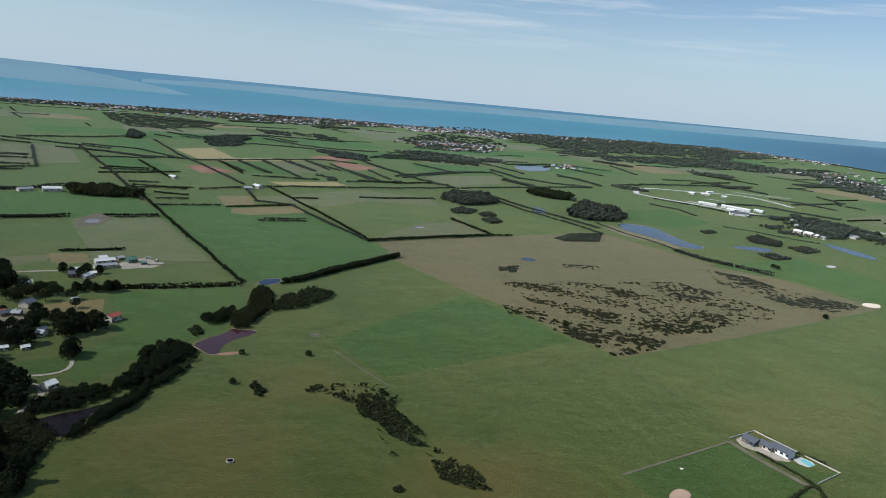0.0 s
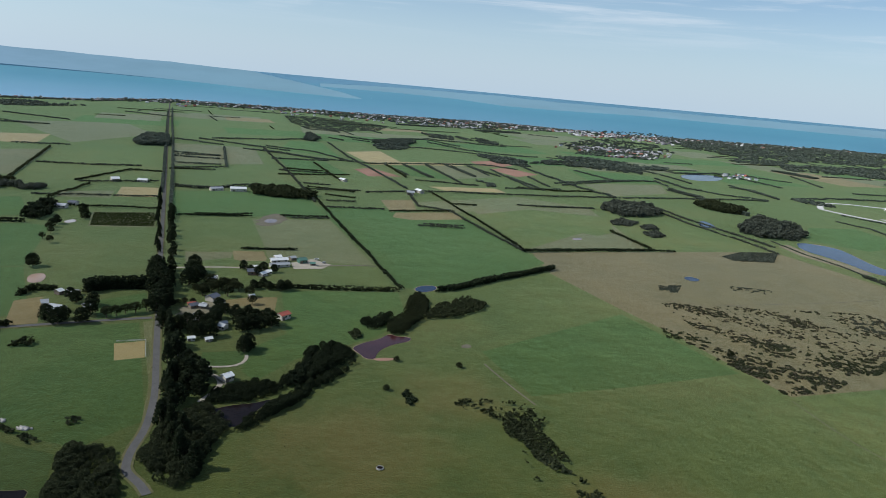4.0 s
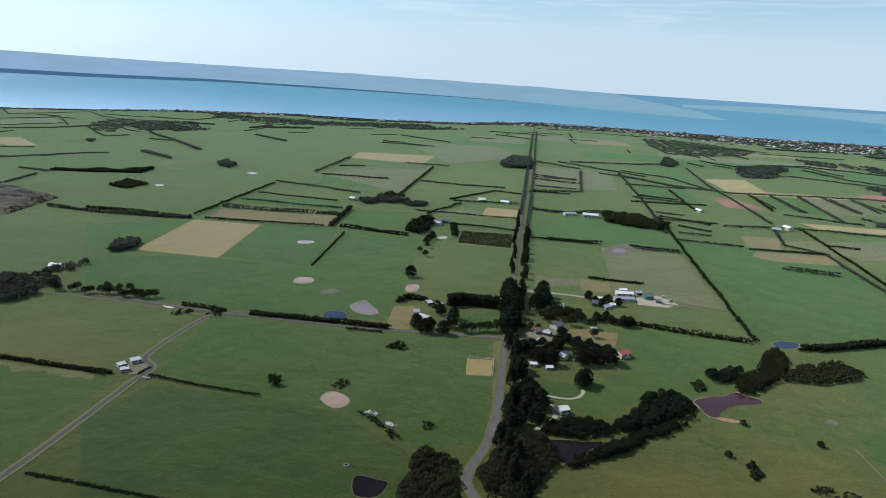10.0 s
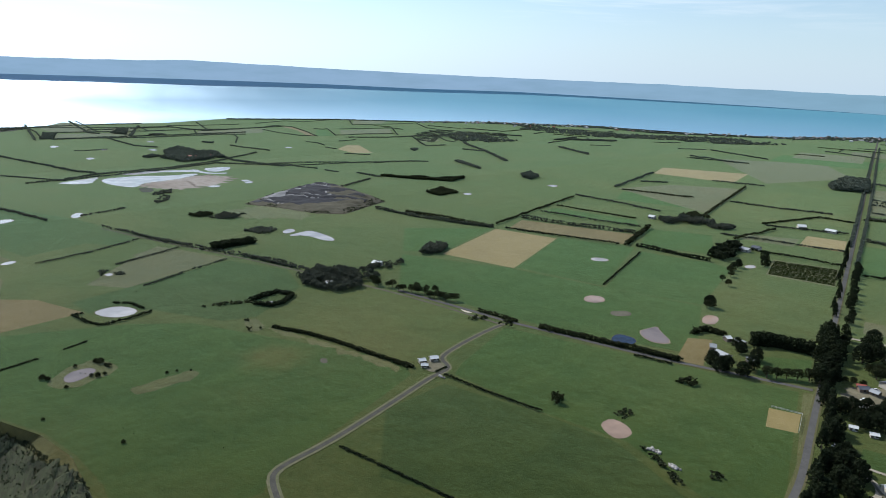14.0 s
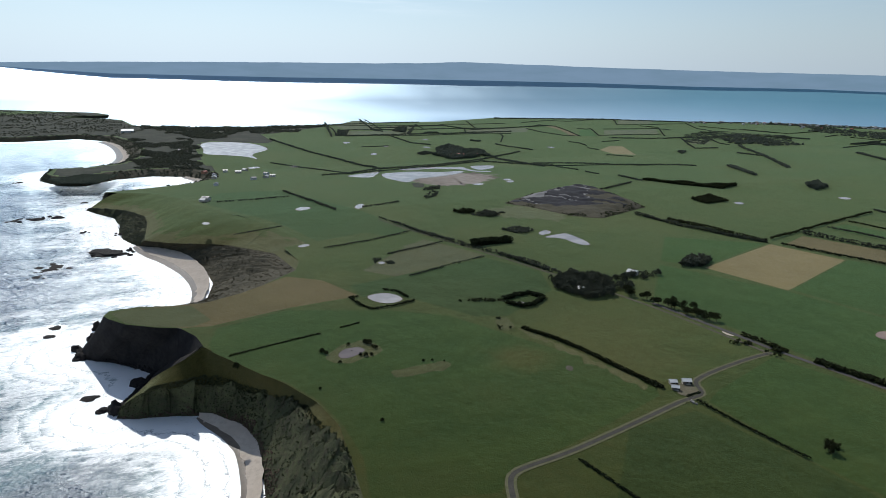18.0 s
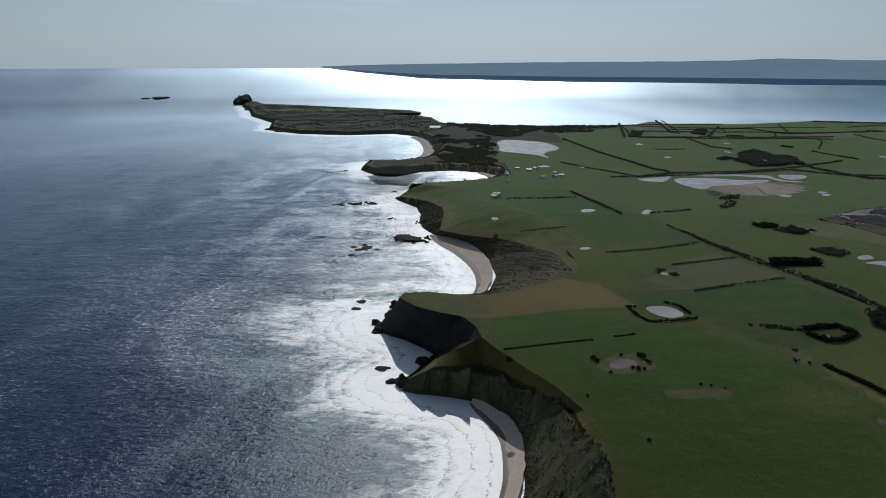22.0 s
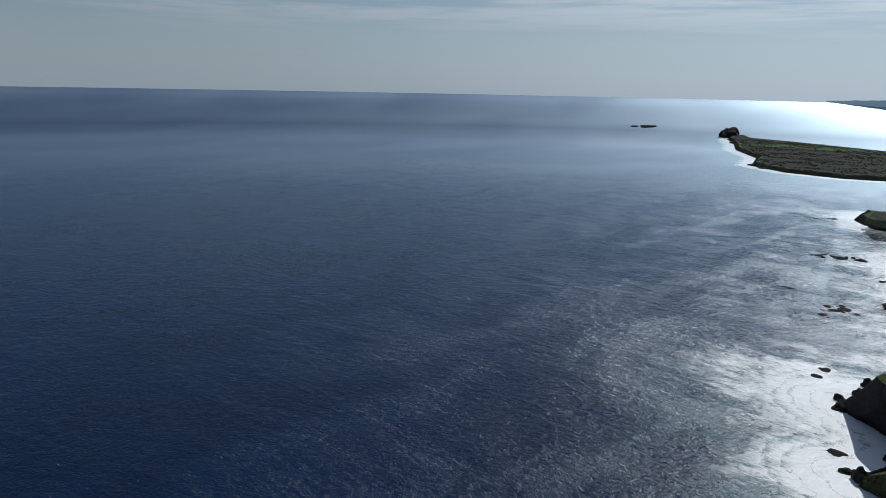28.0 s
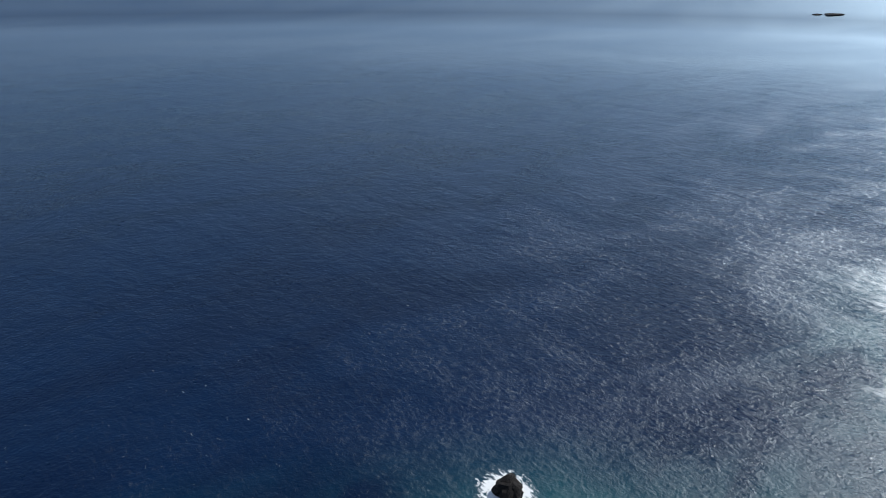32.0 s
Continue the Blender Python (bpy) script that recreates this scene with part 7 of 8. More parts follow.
shed([(-98, 453), (-93, 456)], 5, 3.2, WHITE, WHITE, "shed")
shed([(-107, 482), (-102, 486)], 6, 3, GREYROOF, TIMBER, "shed")
shed([(-44, 465), (-38, 472)], 8, 4.5, REDROOF, CREAM, "barn", "red-roofed barn on green pasture")
shed([(-100, 484), (-95, 483)], 6, 3, ZINC, TIMBER, "shed")
shed([(-80, 446), (-75, 443)], 6, 3.2, ZINC, CREAM, "shed")
shed([(-63, 364), (-59, 368)], 7, 4, WHITE, CREAM, "cottage", "small white-roofed cottage beside a curved drive")
shed([(-67, 613), (-52, 619)], 8, 3.4, WHITE, CREAM, "dairy_shed", "long white dairy shed in a gravel yard")
shed([(-66, 597), (-49, 604)], 7, 3.2, ZINC, CREAM, "dairy_shed", "long white dairy shed in a gravel yard")
shed([(-43, 616), (-36, 620)], 9, 4, GREENROOF, GREENROOF, "barn", "green metal hay barn in a gravel yard")
shed([(-81, 573), (-72, 574)], 9, 4, GREYROOF, BRICK, "house", "low grey-roofed brick farmhouse among trees")
shed([(-70, 568), (-66, 574)], 6, 3, WHITE, CREAM, "shed")
shed([(-65, 626), (-59, 629)], 6, 3, WHITE, CREAM, "shed")
shed([(-51, 625), (-46, 628)], 6, 3, ZINC, TIMBER, "shed")
shed([(-31, 611), (-28, 611)], 5, 2.6, GREENROOF, TIMBER, "shed")
shed([(-163, 970), (-141, 975)], 12, 5, WHITE, CREAM, "shed")
shed([(-188, 963), (-173, 973)], 10, 4, ZINC, CREAM, "shed")
shed([(-323, 987), (-314, 993)], 12, 5, WHITE, CREAM, "shed")
shed([(-291, 998), (-277, 997)], 10, 4, WHITE, CREAM, "shed")
shed([(-481, 878), (-472, 878)], 10, 4, WHITE, CREAM, "shed")
shed([(-318, 796), (-306, 795)], 10, 4, ZINC, CREAM, "shed")
shed([(-312, 816), (-302, 814)], 9, 4, GREYROOF, CREAM, "house")
shed([(84, 1038), (96, 1037)], 12, 5, ZINC, CREAM, "shed")
shed([(102, 1068), (110, 1055)], 10, 5, WHITE, CREAM, "house")
shed([(-17, 1135), (-8, 1124)], 9, 4, WHITE, CREAM, "house")
shed([(-521, 421), (-512, 425)], 10, 4, WHITE, CREAM, "shed", "white-roofed shed among trees")
shed([(-493, 348), (-488, 349)], 9, 4, ZINC, CREAM, "house")
shed([(937, 1077), (955, 1043)], 9, 4, WHITE, WHITE, "pavilion", "long white racing pavilion beside a pale circuit")
shed([(963, 1044), (986, 989)], 9, 4.5, WHITE, WHITE, "pavilion", "long white racing pavilion beside a pale circuit")
shed([(903, 956), (931, 938)], 12, 6, GREYROOF, WHITE, "pavilion")
shed([(1007, 1003), (1008, 981)], 9, 4, WHITE, WHITE, "pavilion")
shed([(894, 805), (899, 793)], 12, 5, WHITE, CREAM, "shed")
shed([(900, 789), (900, 773)], 12, 5, WHITE, CREAM, "shed")
shed([(1014, 788), (1008, 763)], 14, 5, ZINC, CREAM, "shed")
shed([(1050, 1203), (1064, 1191)], 10, 4, WHITE, CREAM, "shed")
shed([(-2411, -67), (-2411, -28)], 30, 6, WHITE, WHITE, "visitor_centre", "low white visitor building on a far headland")
town([(-310, 2932), (-173, 2998), (67, 2989), (315, 3062), (703, 3134), (662, 2840), (279, 2686), (18, 2612), (-257, 2642)], 60)
town([(955, 3124), (1259, 3253), (1417, 3016), (1274, 2757), (972, 2798), (881, 2876)], 36)
town([(631, 2219), (864, 2478), (1069, 2259), (994, 2059), (796, 2075), (600, 2046)], 36)
town([(-754, 3072), (-586, 3152), (-490, 2886), (-623, 2582)], 24)
town([(939, 1701), (1021, 1695), (1004, 1597), (890, 1583)], 14)
town([(-2290, 2363), (-2120, 2570), (-1831, 2713), (-1757, 2561), (-2071, 2207)], 20)
town([(-1528, 110), (-1481, 203), (-1351, 231), (-1275, 177), (-1191, 98)], 11)
town([(-1065, 68), (-1078, 81), (-1029, 87), (-1023, 70)], 3)
town([(-1621, 666), (-1622, 796), (-1549, 762), (-1540, 659)], 10)
town([(948, 885), (990, 843), (1002, 759), (951, 737), (913, 806)], 12)
town([(2634, 2219), (2471, 1862), (1834, 1372), (1996, 1630)], 24)

hedge([(-456, 47), (-465, 77), (-474, 112)], 0.9, 1.4, SCRUB, 0.1, "thin dark line of rushes along a ditch")
hedge([(-480, 129), (-485, 145)], 0.9, 1.4, SCRUB, 0.1, "thin dark line of rushes along a ditch")
bank_free([(-439, 104), (-413, 106), (-424, 149), (-455, 140)], ROUGH, 0.24, "rush_bed", "rank olive grass round a fenced pond", "grass")
for spot, high in (((-440, 106), 3.4), ((-436, 108), 2.8), ((-446, 138), 3.0), ((-443, 140), 3.2), ((-434, 142), 2.6), ((-446, 126), 2.2), ((-424, 132), 2.4), ((-424, 136), 2.2), ((-426, 129), 2.0), ((-419, 113), 1.6), ((-437, 141), 2.0),
                   ((-402, 165), 1.5), ((-401, 171), 1.6), ((-397, 178), 1.2), ((-336, 115), 2.0), ((-386, 92), 1.6)):
    trees([spot], "bush", high)
shed([(1028, 1213), (1031, 1199)], 9, 4, WHITE, WHITE, "shed", "white service shed beside a racing circuit")
shed([(1093, 1235), (1108, 1231)], 9, 4, WHITE, WHITE, "shed", "white service shed beside a racing circuit")
shed([(1079, 1172), (1088, 1166)], 9, 4, WHITE, WHITE, "shed", "white service shed beside a racing circuit")
shed([(940, 999), (938, 977)], 10, 5, WHITE, WHITE, "shed", "white service shed beside a racing circuit")
shed([(1042, 921), (1042, 905)], 8, 5, WHITE, WHITE, "shed", "white service shed beside a racing circuit")
shed([(903, 773), (903, 765)], 10, 4, WHITE, CREAM, "shed")
shed([(903, 761), (904, 753)], 8, 4, ZINC, CREAM, "shed")
track([(929, 1101), (961, 1020), (984, 945)], 10, CONCRETE)
track([(1204, 1277), (1239, 1235), (1307, 1202)], 8, CONCRETE)
track([(1015, 1145), (1035, 1114)], 9, CONCRETE)
track([(1067, 883), (1082, 846)], 10, CONCRETE)
track([(1086, 842), (1105, 811)], 10, CONCRETE)
# tracks
track([(-76, 375), (-68, 372), (-63, 362), (-65, 351), (-70, 339)], 3, GRAVEL)
track([(-141, 582), (-100, 592), (-69, 590)], 3.5, GRAVEL)
track([(-26, 608), (12, 619), (27, 617)], 3, TRACK)
track([(321, 544), (380, 556), (450, 569), (506, 586)], 1.0, TRACK)
track([(89, 400), (99, 368), (108, 345)], 1.2, TRACK)
track([(271, 358), (273, 313), (281, 288)], 0.6, TRACK)
track([(187, 234), (224, 242), (264, 251)], 1.2, TRACK)
track([(264, 251), (265, 234), (271, 205)], 3, TRACK)
track([(867, 1177), (879, 1131), (901, 1089), (931, 1039), (954, 985), (989, 956), (1024, 908), (1032, 824), (1040, 761)], 11, CONCRETE)
track([(867, 1177), (893, 1220), (934, 1261), (987, 1274), (1031, 1253), (1103, 1237), (1175, 1222), (1188, 1157), (1166, 1064)], 11, CONCRETE)
track([(-826, 269), (-740, 292), (-643, 325), (-536, 355), (-443, 381), (-328, 394)], 2.6, TRACK)
bank_free([(-49, 615), (-31, 632), (-13, 615), (-21, 600), (-45, 595)], GRAVEL, 0.5, "yard", "pale gravel farm yard", "yard")
bank_free([(-115, 477), (-101, 496), (-87, 494), (-84, 479), (-91, 461), (-108, 454)], YARD, 0.48, "bare_patch", "trampled bare farm yard between sheds", "yard")
bank_free([(-316, 296), (-302, 292), (-298, 294), (-299, 305), (-309, 308), (-314, 305)], YARD, 0.5, "yard", "pale gravel farm yard", "yard")

# ================= the quarry =================
def quarry(points, high=11.0, step=3.0):
    """A worked-out quarry: slanting benches of dark rock, coloured darker still for shade, that climb to a rubble
    crest.
    """
    q = np.array(points, float)
    mid = q.mean(0)
    w = (mid - (0, 8)) / np.hypot(*(mid - (0, 8)))
    s = np.array((w[1], -w[0]))
    k, u = (q - mid) @ w, (q - mid) @ s
    gk, gu = np.arange(k.min(), k.max() + step, step), np.arange(u.min(), u.max() + step, step)
    v = []
    for a in gk:
        for c in gu:
            x, y = mid + w * a + s * c
            edge = 1e9
            for p0, p1 in zip(q, np.roll(q, -1, 0)):
                d = p1 - p0
                t = min(1.0, max(0.0, float((np.array((x, y)) - p0) @ d) / float(d @ d)))
                edge = min(edge, float(np.hypot(*(np.array((x, y)) - p0 - d * t))))
            if not in_poly(np.array([(x, y)]), q)[0]:
                edge = -edge
            ka, ua = (a - gk[0]) / (gk[-1] - gk[0]), (c - gu[0]) / (gu[-1] - gu[0])
            level = ka * 5.0 + ua * 1.8 + 1.5 * noise.noise((x * 0.02, y * 0.02, 3))
            rise = (math.floor(level) + min(1.0, (level % 1) * 3.0)) / 6.0
            h = high * max(0.0, min(1.0, rise)) * max(0.0, min(1.0, edge / 22)) + 1.6 * noise.noise((x * 0.07, y * 0.07, 1)) * max(0.0, min(1.0, edge / 10))
            v.append((x, y, land_z(x) + (max(h, -0.2) + 0.55 if edge > 0 else -0.6), level % 1, edge, ua, ka))
    g = np.array(v).reshape(len(gk), len(gu), 7)
    rock = new("quarry", None)
    me = grid_mesh("pit", g[:, :, :3].reshape(-1, 3), len(gk), len(gu), QUARRY, False)
    me.materials.append(LEDGE)
    me.materials.append(DUNEMAT)
    mid4 = g[:-1, :-1].reshape(-1, 7)
    waste = np.array([noise.noise((x * 0.03, y * 0.03, 7)) for x, y in mid4[:, :2]])
    ua, ka = mid4[:, 5] + 0.16 * waste, mid4[:, 6] + 0.16 * waste
    kind = np.where((mid4[:, 3] > 0.86) & (waste > 0.0), 1, 0)
    kind = np.where((mid4[:, 4] < 10 + 14 * waste) | (ua > 0.80) | (ka < 0.24), 2, kind)
    kind = np.where((ua < 0.30) & (ka > 0.45) & (mid4[:, 4] > 5), 1, kind)
    kind = np.where((ua > 0.62) & (ua <= 0.80) & (mid4[:, 3] > 0.55), 2, kind)
    me.polygons.foreach_set("material_index", kind.astype(np.int32))
    part("pit", me, rock, "stepped benches of dark broken rock with shade in its colour")
    crest = g[(g[:, :, 6] > 0.66) & (g[:, :, 4] > 6) & (g[:, :, 5] > 0.12) & (g[:, :, 5] < 0.62)]
    c = np.array([r[:3] for r in crest if noise.noise((r[0] * 0.05, r[1] * 0.05, 2)) > 0.12 and RNG.random() < 0.28])
    tagged(part("rubble", clumps("rubble", c, RNG.uniform(0.8, 2.2, len(c)), RUBBLE, 0.3), rock, "pale heaps of crushed stone along the crest"), kind="stuff")
    rim = g[(g[:, :, 4] > 0) & (g[:, :, 4] < 12)]
    c = np.array([r[:3] for r in rim if noise.noise((r[0] * 0.04, r[1] * 0.04, 9)) > 0.0 and RNG.random() < 0.5])
    tagged(part("scrub", clumps("scrub", c, RNG.uniform(0.8, 2.0, len(c)), SCRUB), rock, "low scrub on the quarry's rim"), kind="stuff")
    return tagged(rock, "stepped dark basalt quarry with pale rubble heaps", "quarry")


bank_free([(-825, 418), (-853, 458), (-843, 496), (-793, 510), (-759, 514), (-737, 484), (-769, 454), (-783, 417)], ROUGH, 0.36, "spoil_bank", "rank grass over an old spoil bank", "bank")
quarry([(-870, 471), (-902, 517), (-930, 565), (-949, 606), (-947, 650), (-922, 660), (-881, 662), (-845, 660), (-807, 656), (-778, 645), (-765, 611), (-737, 544), (-762, 516), (-790, 506), (-832, 492)])
bank_free([(-1128, 423), (-1140, 440), (-1120, 446), (-1076, 431), (-1074, 413)], DUNES, 0.42, "scrub_patch", "dark scrub beside a lake bed", "scrub")
shed([(-943, 642), (-934, 647)], 8, 4, WHITE, CREAM, "shed", "white shed on a quarry rim")

# ================= the house with a pool =================
T = -1.36
building(275.0, 247.6, T, 7, 6, 2.4, GREYROOF, GREYROOF, "garage", "dark grey metal-roofed garage in a walled garden", 1)
building(279.0, 241.0, T, 7, 5, 2.4, GREYROOF, CREAM, "house", "dark grey-roofed modern wing of a farmhouse", 2)
building(282.5, 234.8, T, 10, 6, 3.2, GREYROOF, WHITE, "house", "modern farmhouse with dark grey roof and white walls", 3)
bank_free([(269, 252), (277, 255), (280, 246), (287, 233), (280, 227), (274, 230), (271, 239), (267, 245)], GRAVEL, 0.42, "terrace", "pale paved terrace round a farmhouse", "terrace")
bank_free([(274, 229), (281, 227), (286, 217), (296, 213), (277, 208), (276, 219)], LUSH, 0.40, "lawn", "mown green lawn behind a garden wall", "lawn")
bank_free([(284, 230), (290, 230), (292, 225), (291, 222), (285, 221), (283, 225)], CONCRETE, 0.44, "pool_surround", "pale concrete surround of a swimming pool", "paving")
bank_free([(287, 228), (290, 228), (291, 225), (290, 222), (287, 221), (286, 224)], POOL, 0.50, "swimming_pool", "turquoise swimming pool beside a farmhouse", "pool")
hedge([(289, 235), (293, 232), (295, 226), (297, 222)], 2.2, 2.0, SCRUB, 0.2)
hedge([(270, 238), (271, 232), (271, 227)], 1.5, 1.5, SCRUB, 0.2)
hedge([(272, 227), (274, 217), (274, 208)], 1.4, 1.4, SCRUB, 0.1)
hedge([(288, 256), (292, 238)], 1.5, 1.2, SCRUB, 0.5)
hedge([(252, 200), (268, 206), (274, 206), (269, 197)], 2.0, 3.0, SCRUB, 0.0)
def garden_wall(points, high=0.55, thick=0.18):
    """A low plastered wall with a coping, run by run."""
    w = new("garden_wall")
    for (ax, ay), (bx, by) in zip(points[:-1], points[1:]):
        long, turn = math.hypot(bx - ax, by - ay), math.atan2(by - ay, bx - ax)
        for name, size, z in (("wall_run", (long, thick, high), high / 2), ("coping", (long + 0.05, thick + 0.06, 0.08), high + 0.05)):
            p = part(name, box_mesh(name, size, CREAM if name == "wall_run" else CONCRETE, 0.02), w)
            p.matrix_local = Matrix.Translation(((ax + bx) / 2, (ay + by) / 2, z + 0.1)) @ Matrix.Rotation(turn, 4, "Z")
    return tagged(w, "low cream plastered wall round a farmhouse garden", "wall")


garden_wall([(266.1, 253.6), (287.1, 257.8), (296.9, 213.0), (276.5, 207.7)])


# ================= far farmland: more windbreaks and copses =================
AXIS = math.atan2(2710, -666)
def patchwork(corners, rows_n, woods_n, high):
    q = np.array(corners, float)
    p = RNG.uniform(q.min(0), q.max(0), ((rows_n + woods_n) * 5, 2))
    p = p[in_poly(p, q)][:rows_n + woods_n]
    belts = {"GUM": ([], []), "CYPRESS": ([], [])}
    for i, (x, y) in enumerate(p):
        a = AXIS + (math.pi / 2 if RNG.random() < 0.65 else 0) + RNG.normal(0, 0.05)
        long = RNG.uniform(60, 200)
        d = np.array((math.cos(a), math.sin(a))) * long
        if i < rows_n:
            c, s = hedge_clumps([(x, y), tuple(np.array((x, y)) + d)], high, RNG.uniform(4, 9), RNG.uniform(0, 0.25))
            keep = belts["GUM" if RNG.random() < 0.6 else "CYPRESS"]
            keep[0].extend(c)
            keep[1].extend(s)
        else:
            e = np.array((-d[1], d[0])) * RNG.uniform(0.10, 0.28)
            o = np.array((x, y))
            thicket([tuple(o), tuple(o + d), tuple(o + d + e), tuple(o + e)], high, GUM, 1.1, "dark green copse among far paddocks", "copse", "copse")
    # Far belts take the next paler leaf, for haze.
    for key, mat in (("GUM", HAZEGUM), ("CYPRESS", GUM)):
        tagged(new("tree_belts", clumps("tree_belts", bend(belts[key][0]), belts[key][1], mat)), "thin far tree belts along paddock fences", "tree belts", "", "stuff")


def far_fields(corners, count):
    """Fields of the far farmland, squared to the straight road, each with a tone of its own."""
    q = np.array(corners, float)
    p = RNG.uniform(q.min(0), q.max(0), (count * 5, 2))
    for x, y in p[in_poly(p, q)][:count]:
        a = AXIS + RNG.normal(0, 0.04)
        u = np.array((math.cos(a), math.sin(a))) * RNG.uniform(60, 130)
        w = np.array((-math.sin(a), math.cos(a))) * RNG.uniform(70, 170)
        o = np.array((x, y))
        paddock([tuple(o - u - w), tuple(o + u - w), tuple(o + u + w), tuple(o - u + w)], (PALE, GRASS, LUSH, PALE, ROUGH, LUSH, DRY, GRASS)[int(RNG.integers(8))])


# windbreaks and copses of the far farmland
hedge([(96, 1975), (165, 2042), (230, 2040)], 6, 8, GUM, 0.15)
hedge([(-64, 1884), (-26, 1828)], 6, 8, GUM, 0.15)
hedge([(-3, 1880), (43, 1849)], 6, 8, GUM, 0.15)
hedge([(154, 1787), (240, 1765), (332, 1730)], 6, 8, GUM, 0.15)
hedge([(64, 1388), (101, 1250)], 6, 8, GUM, 0.15)
hedge([(105, 1396), (145, 1237)], 6, 8, GUM, 0.15)
hedge([(153, 1424), (191, 1188)], 6, 8, GUM, 0.15)
hedge([(193, 1447), (228, 1295)], 6, 8, GUM, 0.15)
hedge([(244, 1461), (264, 1320)], 6, 8, GUM, 0.15)
hedge([(286, 1416), (316, 1188)], 6, 8, GUM, 0.15)
hedge([(301, 1327), (335, 1171)], 6, 8, GUM, 0.15)
hedge([(110, 1189), (218, 1174)], 6, 8, GUM, 0.15)
hedge([(264, 1164), (371, 1194)], 6, 8, GUM, 0.15)
hedge([(-341, 1625), (-236, 1562), (-131, 1502)], 6, 8, GUM, 0.15)
hedge([(-224, 1488), (-135, 1446), (-52, 1382)], 6, 8, GUM, 0.15)
hedge([(-152, 1354), (-46, 1378)], 6, 8, GUM, 0.15)
hedge([(-119, 1203), (-33, 1199)], 6, 8, GUM, 0.15)
hedge([(-319, 1319), (-245, 1343)], 6, 8, GUM, 0.15)
hedge([(-291, 1207), (-220, 1215)], 6, 8, GUM, 0.15)
hedge([(-276, 1149), (-217, 1150)], 6, 8, GUM, 0.15)
hedge([(-33, 938), (8, 943)], 6, 8, GUM, 0.15)
hedge([(-65, 1021), (14, 1040)], 6, 8, GUM, 0.15)
hedge([(-70, 1076), (-32, 1075)], 6, 8, GUM, 0.15)
hedge([(-830, 1676), (-688, 1700)], 6, 8, GUM, 0.15)
hedge([(-892, 1931), (-697, 1845)], 6, 8, GUM, 0.15)
hedge([(-1267, 1720), (-1144, 1624), (-1036, 1540)], 6, 8, GUM, 0.15)
hedge([(-692, 2255), (-537, 2185)], 6, 8, GUM, 0.15)
hedge([(334, 2277), (367, 2186)], 6, 8, GUM, 0.15)
hedge([(-93, 2171), (-40, 2066)], 6, 8, GUM, 0.15)
hedge([(22, 2299), (86, 2159)], 6, 8, GUM, 0.15)
hedge([(669, 2649), (773, 2610)], 6, 8, GUM, 0.15)
hedge([(229, 2023), (291, 1908)], 6, 8, GUM, 0.15)
hedge([(695, 1644), (722, 1549), (733, 1422)], 6, 8, GUM, 0.15)
hedge([(393, 1258), (505, 1348), (624, 1422)], 6, 8, GUM, 0.15)
hedge([(497, 1517), (542, 1379)], 6, 8, GUM, 0.15)
hedge([(757, 1734), (785, 1620), (969, 1694)], 6, 8, GUM, 0.15)
hedge([(829, 1441), (836, 1367), (840, 1269)], 6, 8, GUM, 0.15)
hedge([(992, 1704), (1034, 1633), (1080, 1599)], 6, 8, GUM, 0.15)
hedge([(1136, 1448), (1240, 1457), (1282, 1411)], 6, 8, GUM, 0.15)
hedge([(1182, 1754), (1118, 1533)], 6, 8, GUM, 0.15)
hedge([(1317, 1814), (1481, 1823)], 6, 8, GUM, 0.15)
far_wood([(-2060, 2464), (-1799, 2480), (-1509, 2515), (-1167, 2576), (-848, 2353), (-920, 2216), (-1216, 2294), (-1524, 2267), (-1809, 2254)], 1500, 4.5, HAZEGUM, "grey-green copse among far paddocks", 0.1)
far_wood([(-1856, 1876), (-1754, 1886), (-1549, 1838), (-1529, 1731), (-1579, 1655), (-1653, 1669)], 500, 4.5, HAZEGUM, "grey-green copse among far paddocks", 0.1)
far_wood([(51, 1773), (105, 1849), (158, 1843), (154, 1750), (85, 1678), (54, 1687)], 260, 4.0, HAZEGUM, "grey-green copse among far paddocks", 0.1)
far_wood([(325, 1725), (384, 1701), (418, 1608), (388, 1529), (330, 1542), (305, 1610)], 420, 4.0, HAZEGUM, "grey-green copse among far paddocks", 0.1)
far_wood([(224, 2301), (313, 2238), (295, 2117), (220, 2164)], 200, 4.0, HAZEGUM, "grey-green copse among far paddocks", 0.1)
far_wood([(391, 2243), (445, 2131), (424, 2040), (378, 2115)], 160, 4.0, HAZEGUM, "grey-green copse among far paddocks", 0.1)
far_wood([(228, 1235), (252, 1229), (242, 1185), (222, 1177)], 120, 2.5, HAZEGUM, "grey-green copse among far paddocks", 0.1)
far_wood([(552, 1846), (643, 1872), (757, 1734), (693, 1621), (574, 1664), (529, 1712)], 520, 4.0, HAZEGUM, "grey-green copse among far paddocks", 0.1)
far_wood([(1343, 2324), (1492, 2263), (1354, 2056), (1210, 2089)], 350, 4.5, HAZEGUM, "grey-green copse among far paddocks", 0.1)
far_wood([(1468, 1734), (1527, 1625), (1441, 1535), (1387, 1636)], 240, 4.0, HAZEGUM, "grey-green copse among far paddocks", 0.1)
far_wood([(896, 1287), (935, 1256), (895, 1203), (853, 1217)], 120, 3.5, HAZEGUM, "grey-green copse among far paddocks", 0.1)
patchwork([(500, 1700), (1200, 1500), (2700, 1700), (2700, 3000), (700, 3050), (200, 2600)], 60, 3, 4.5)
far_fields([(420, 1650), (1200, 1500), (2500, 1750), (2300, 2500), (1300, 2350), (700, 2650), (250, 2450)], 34)
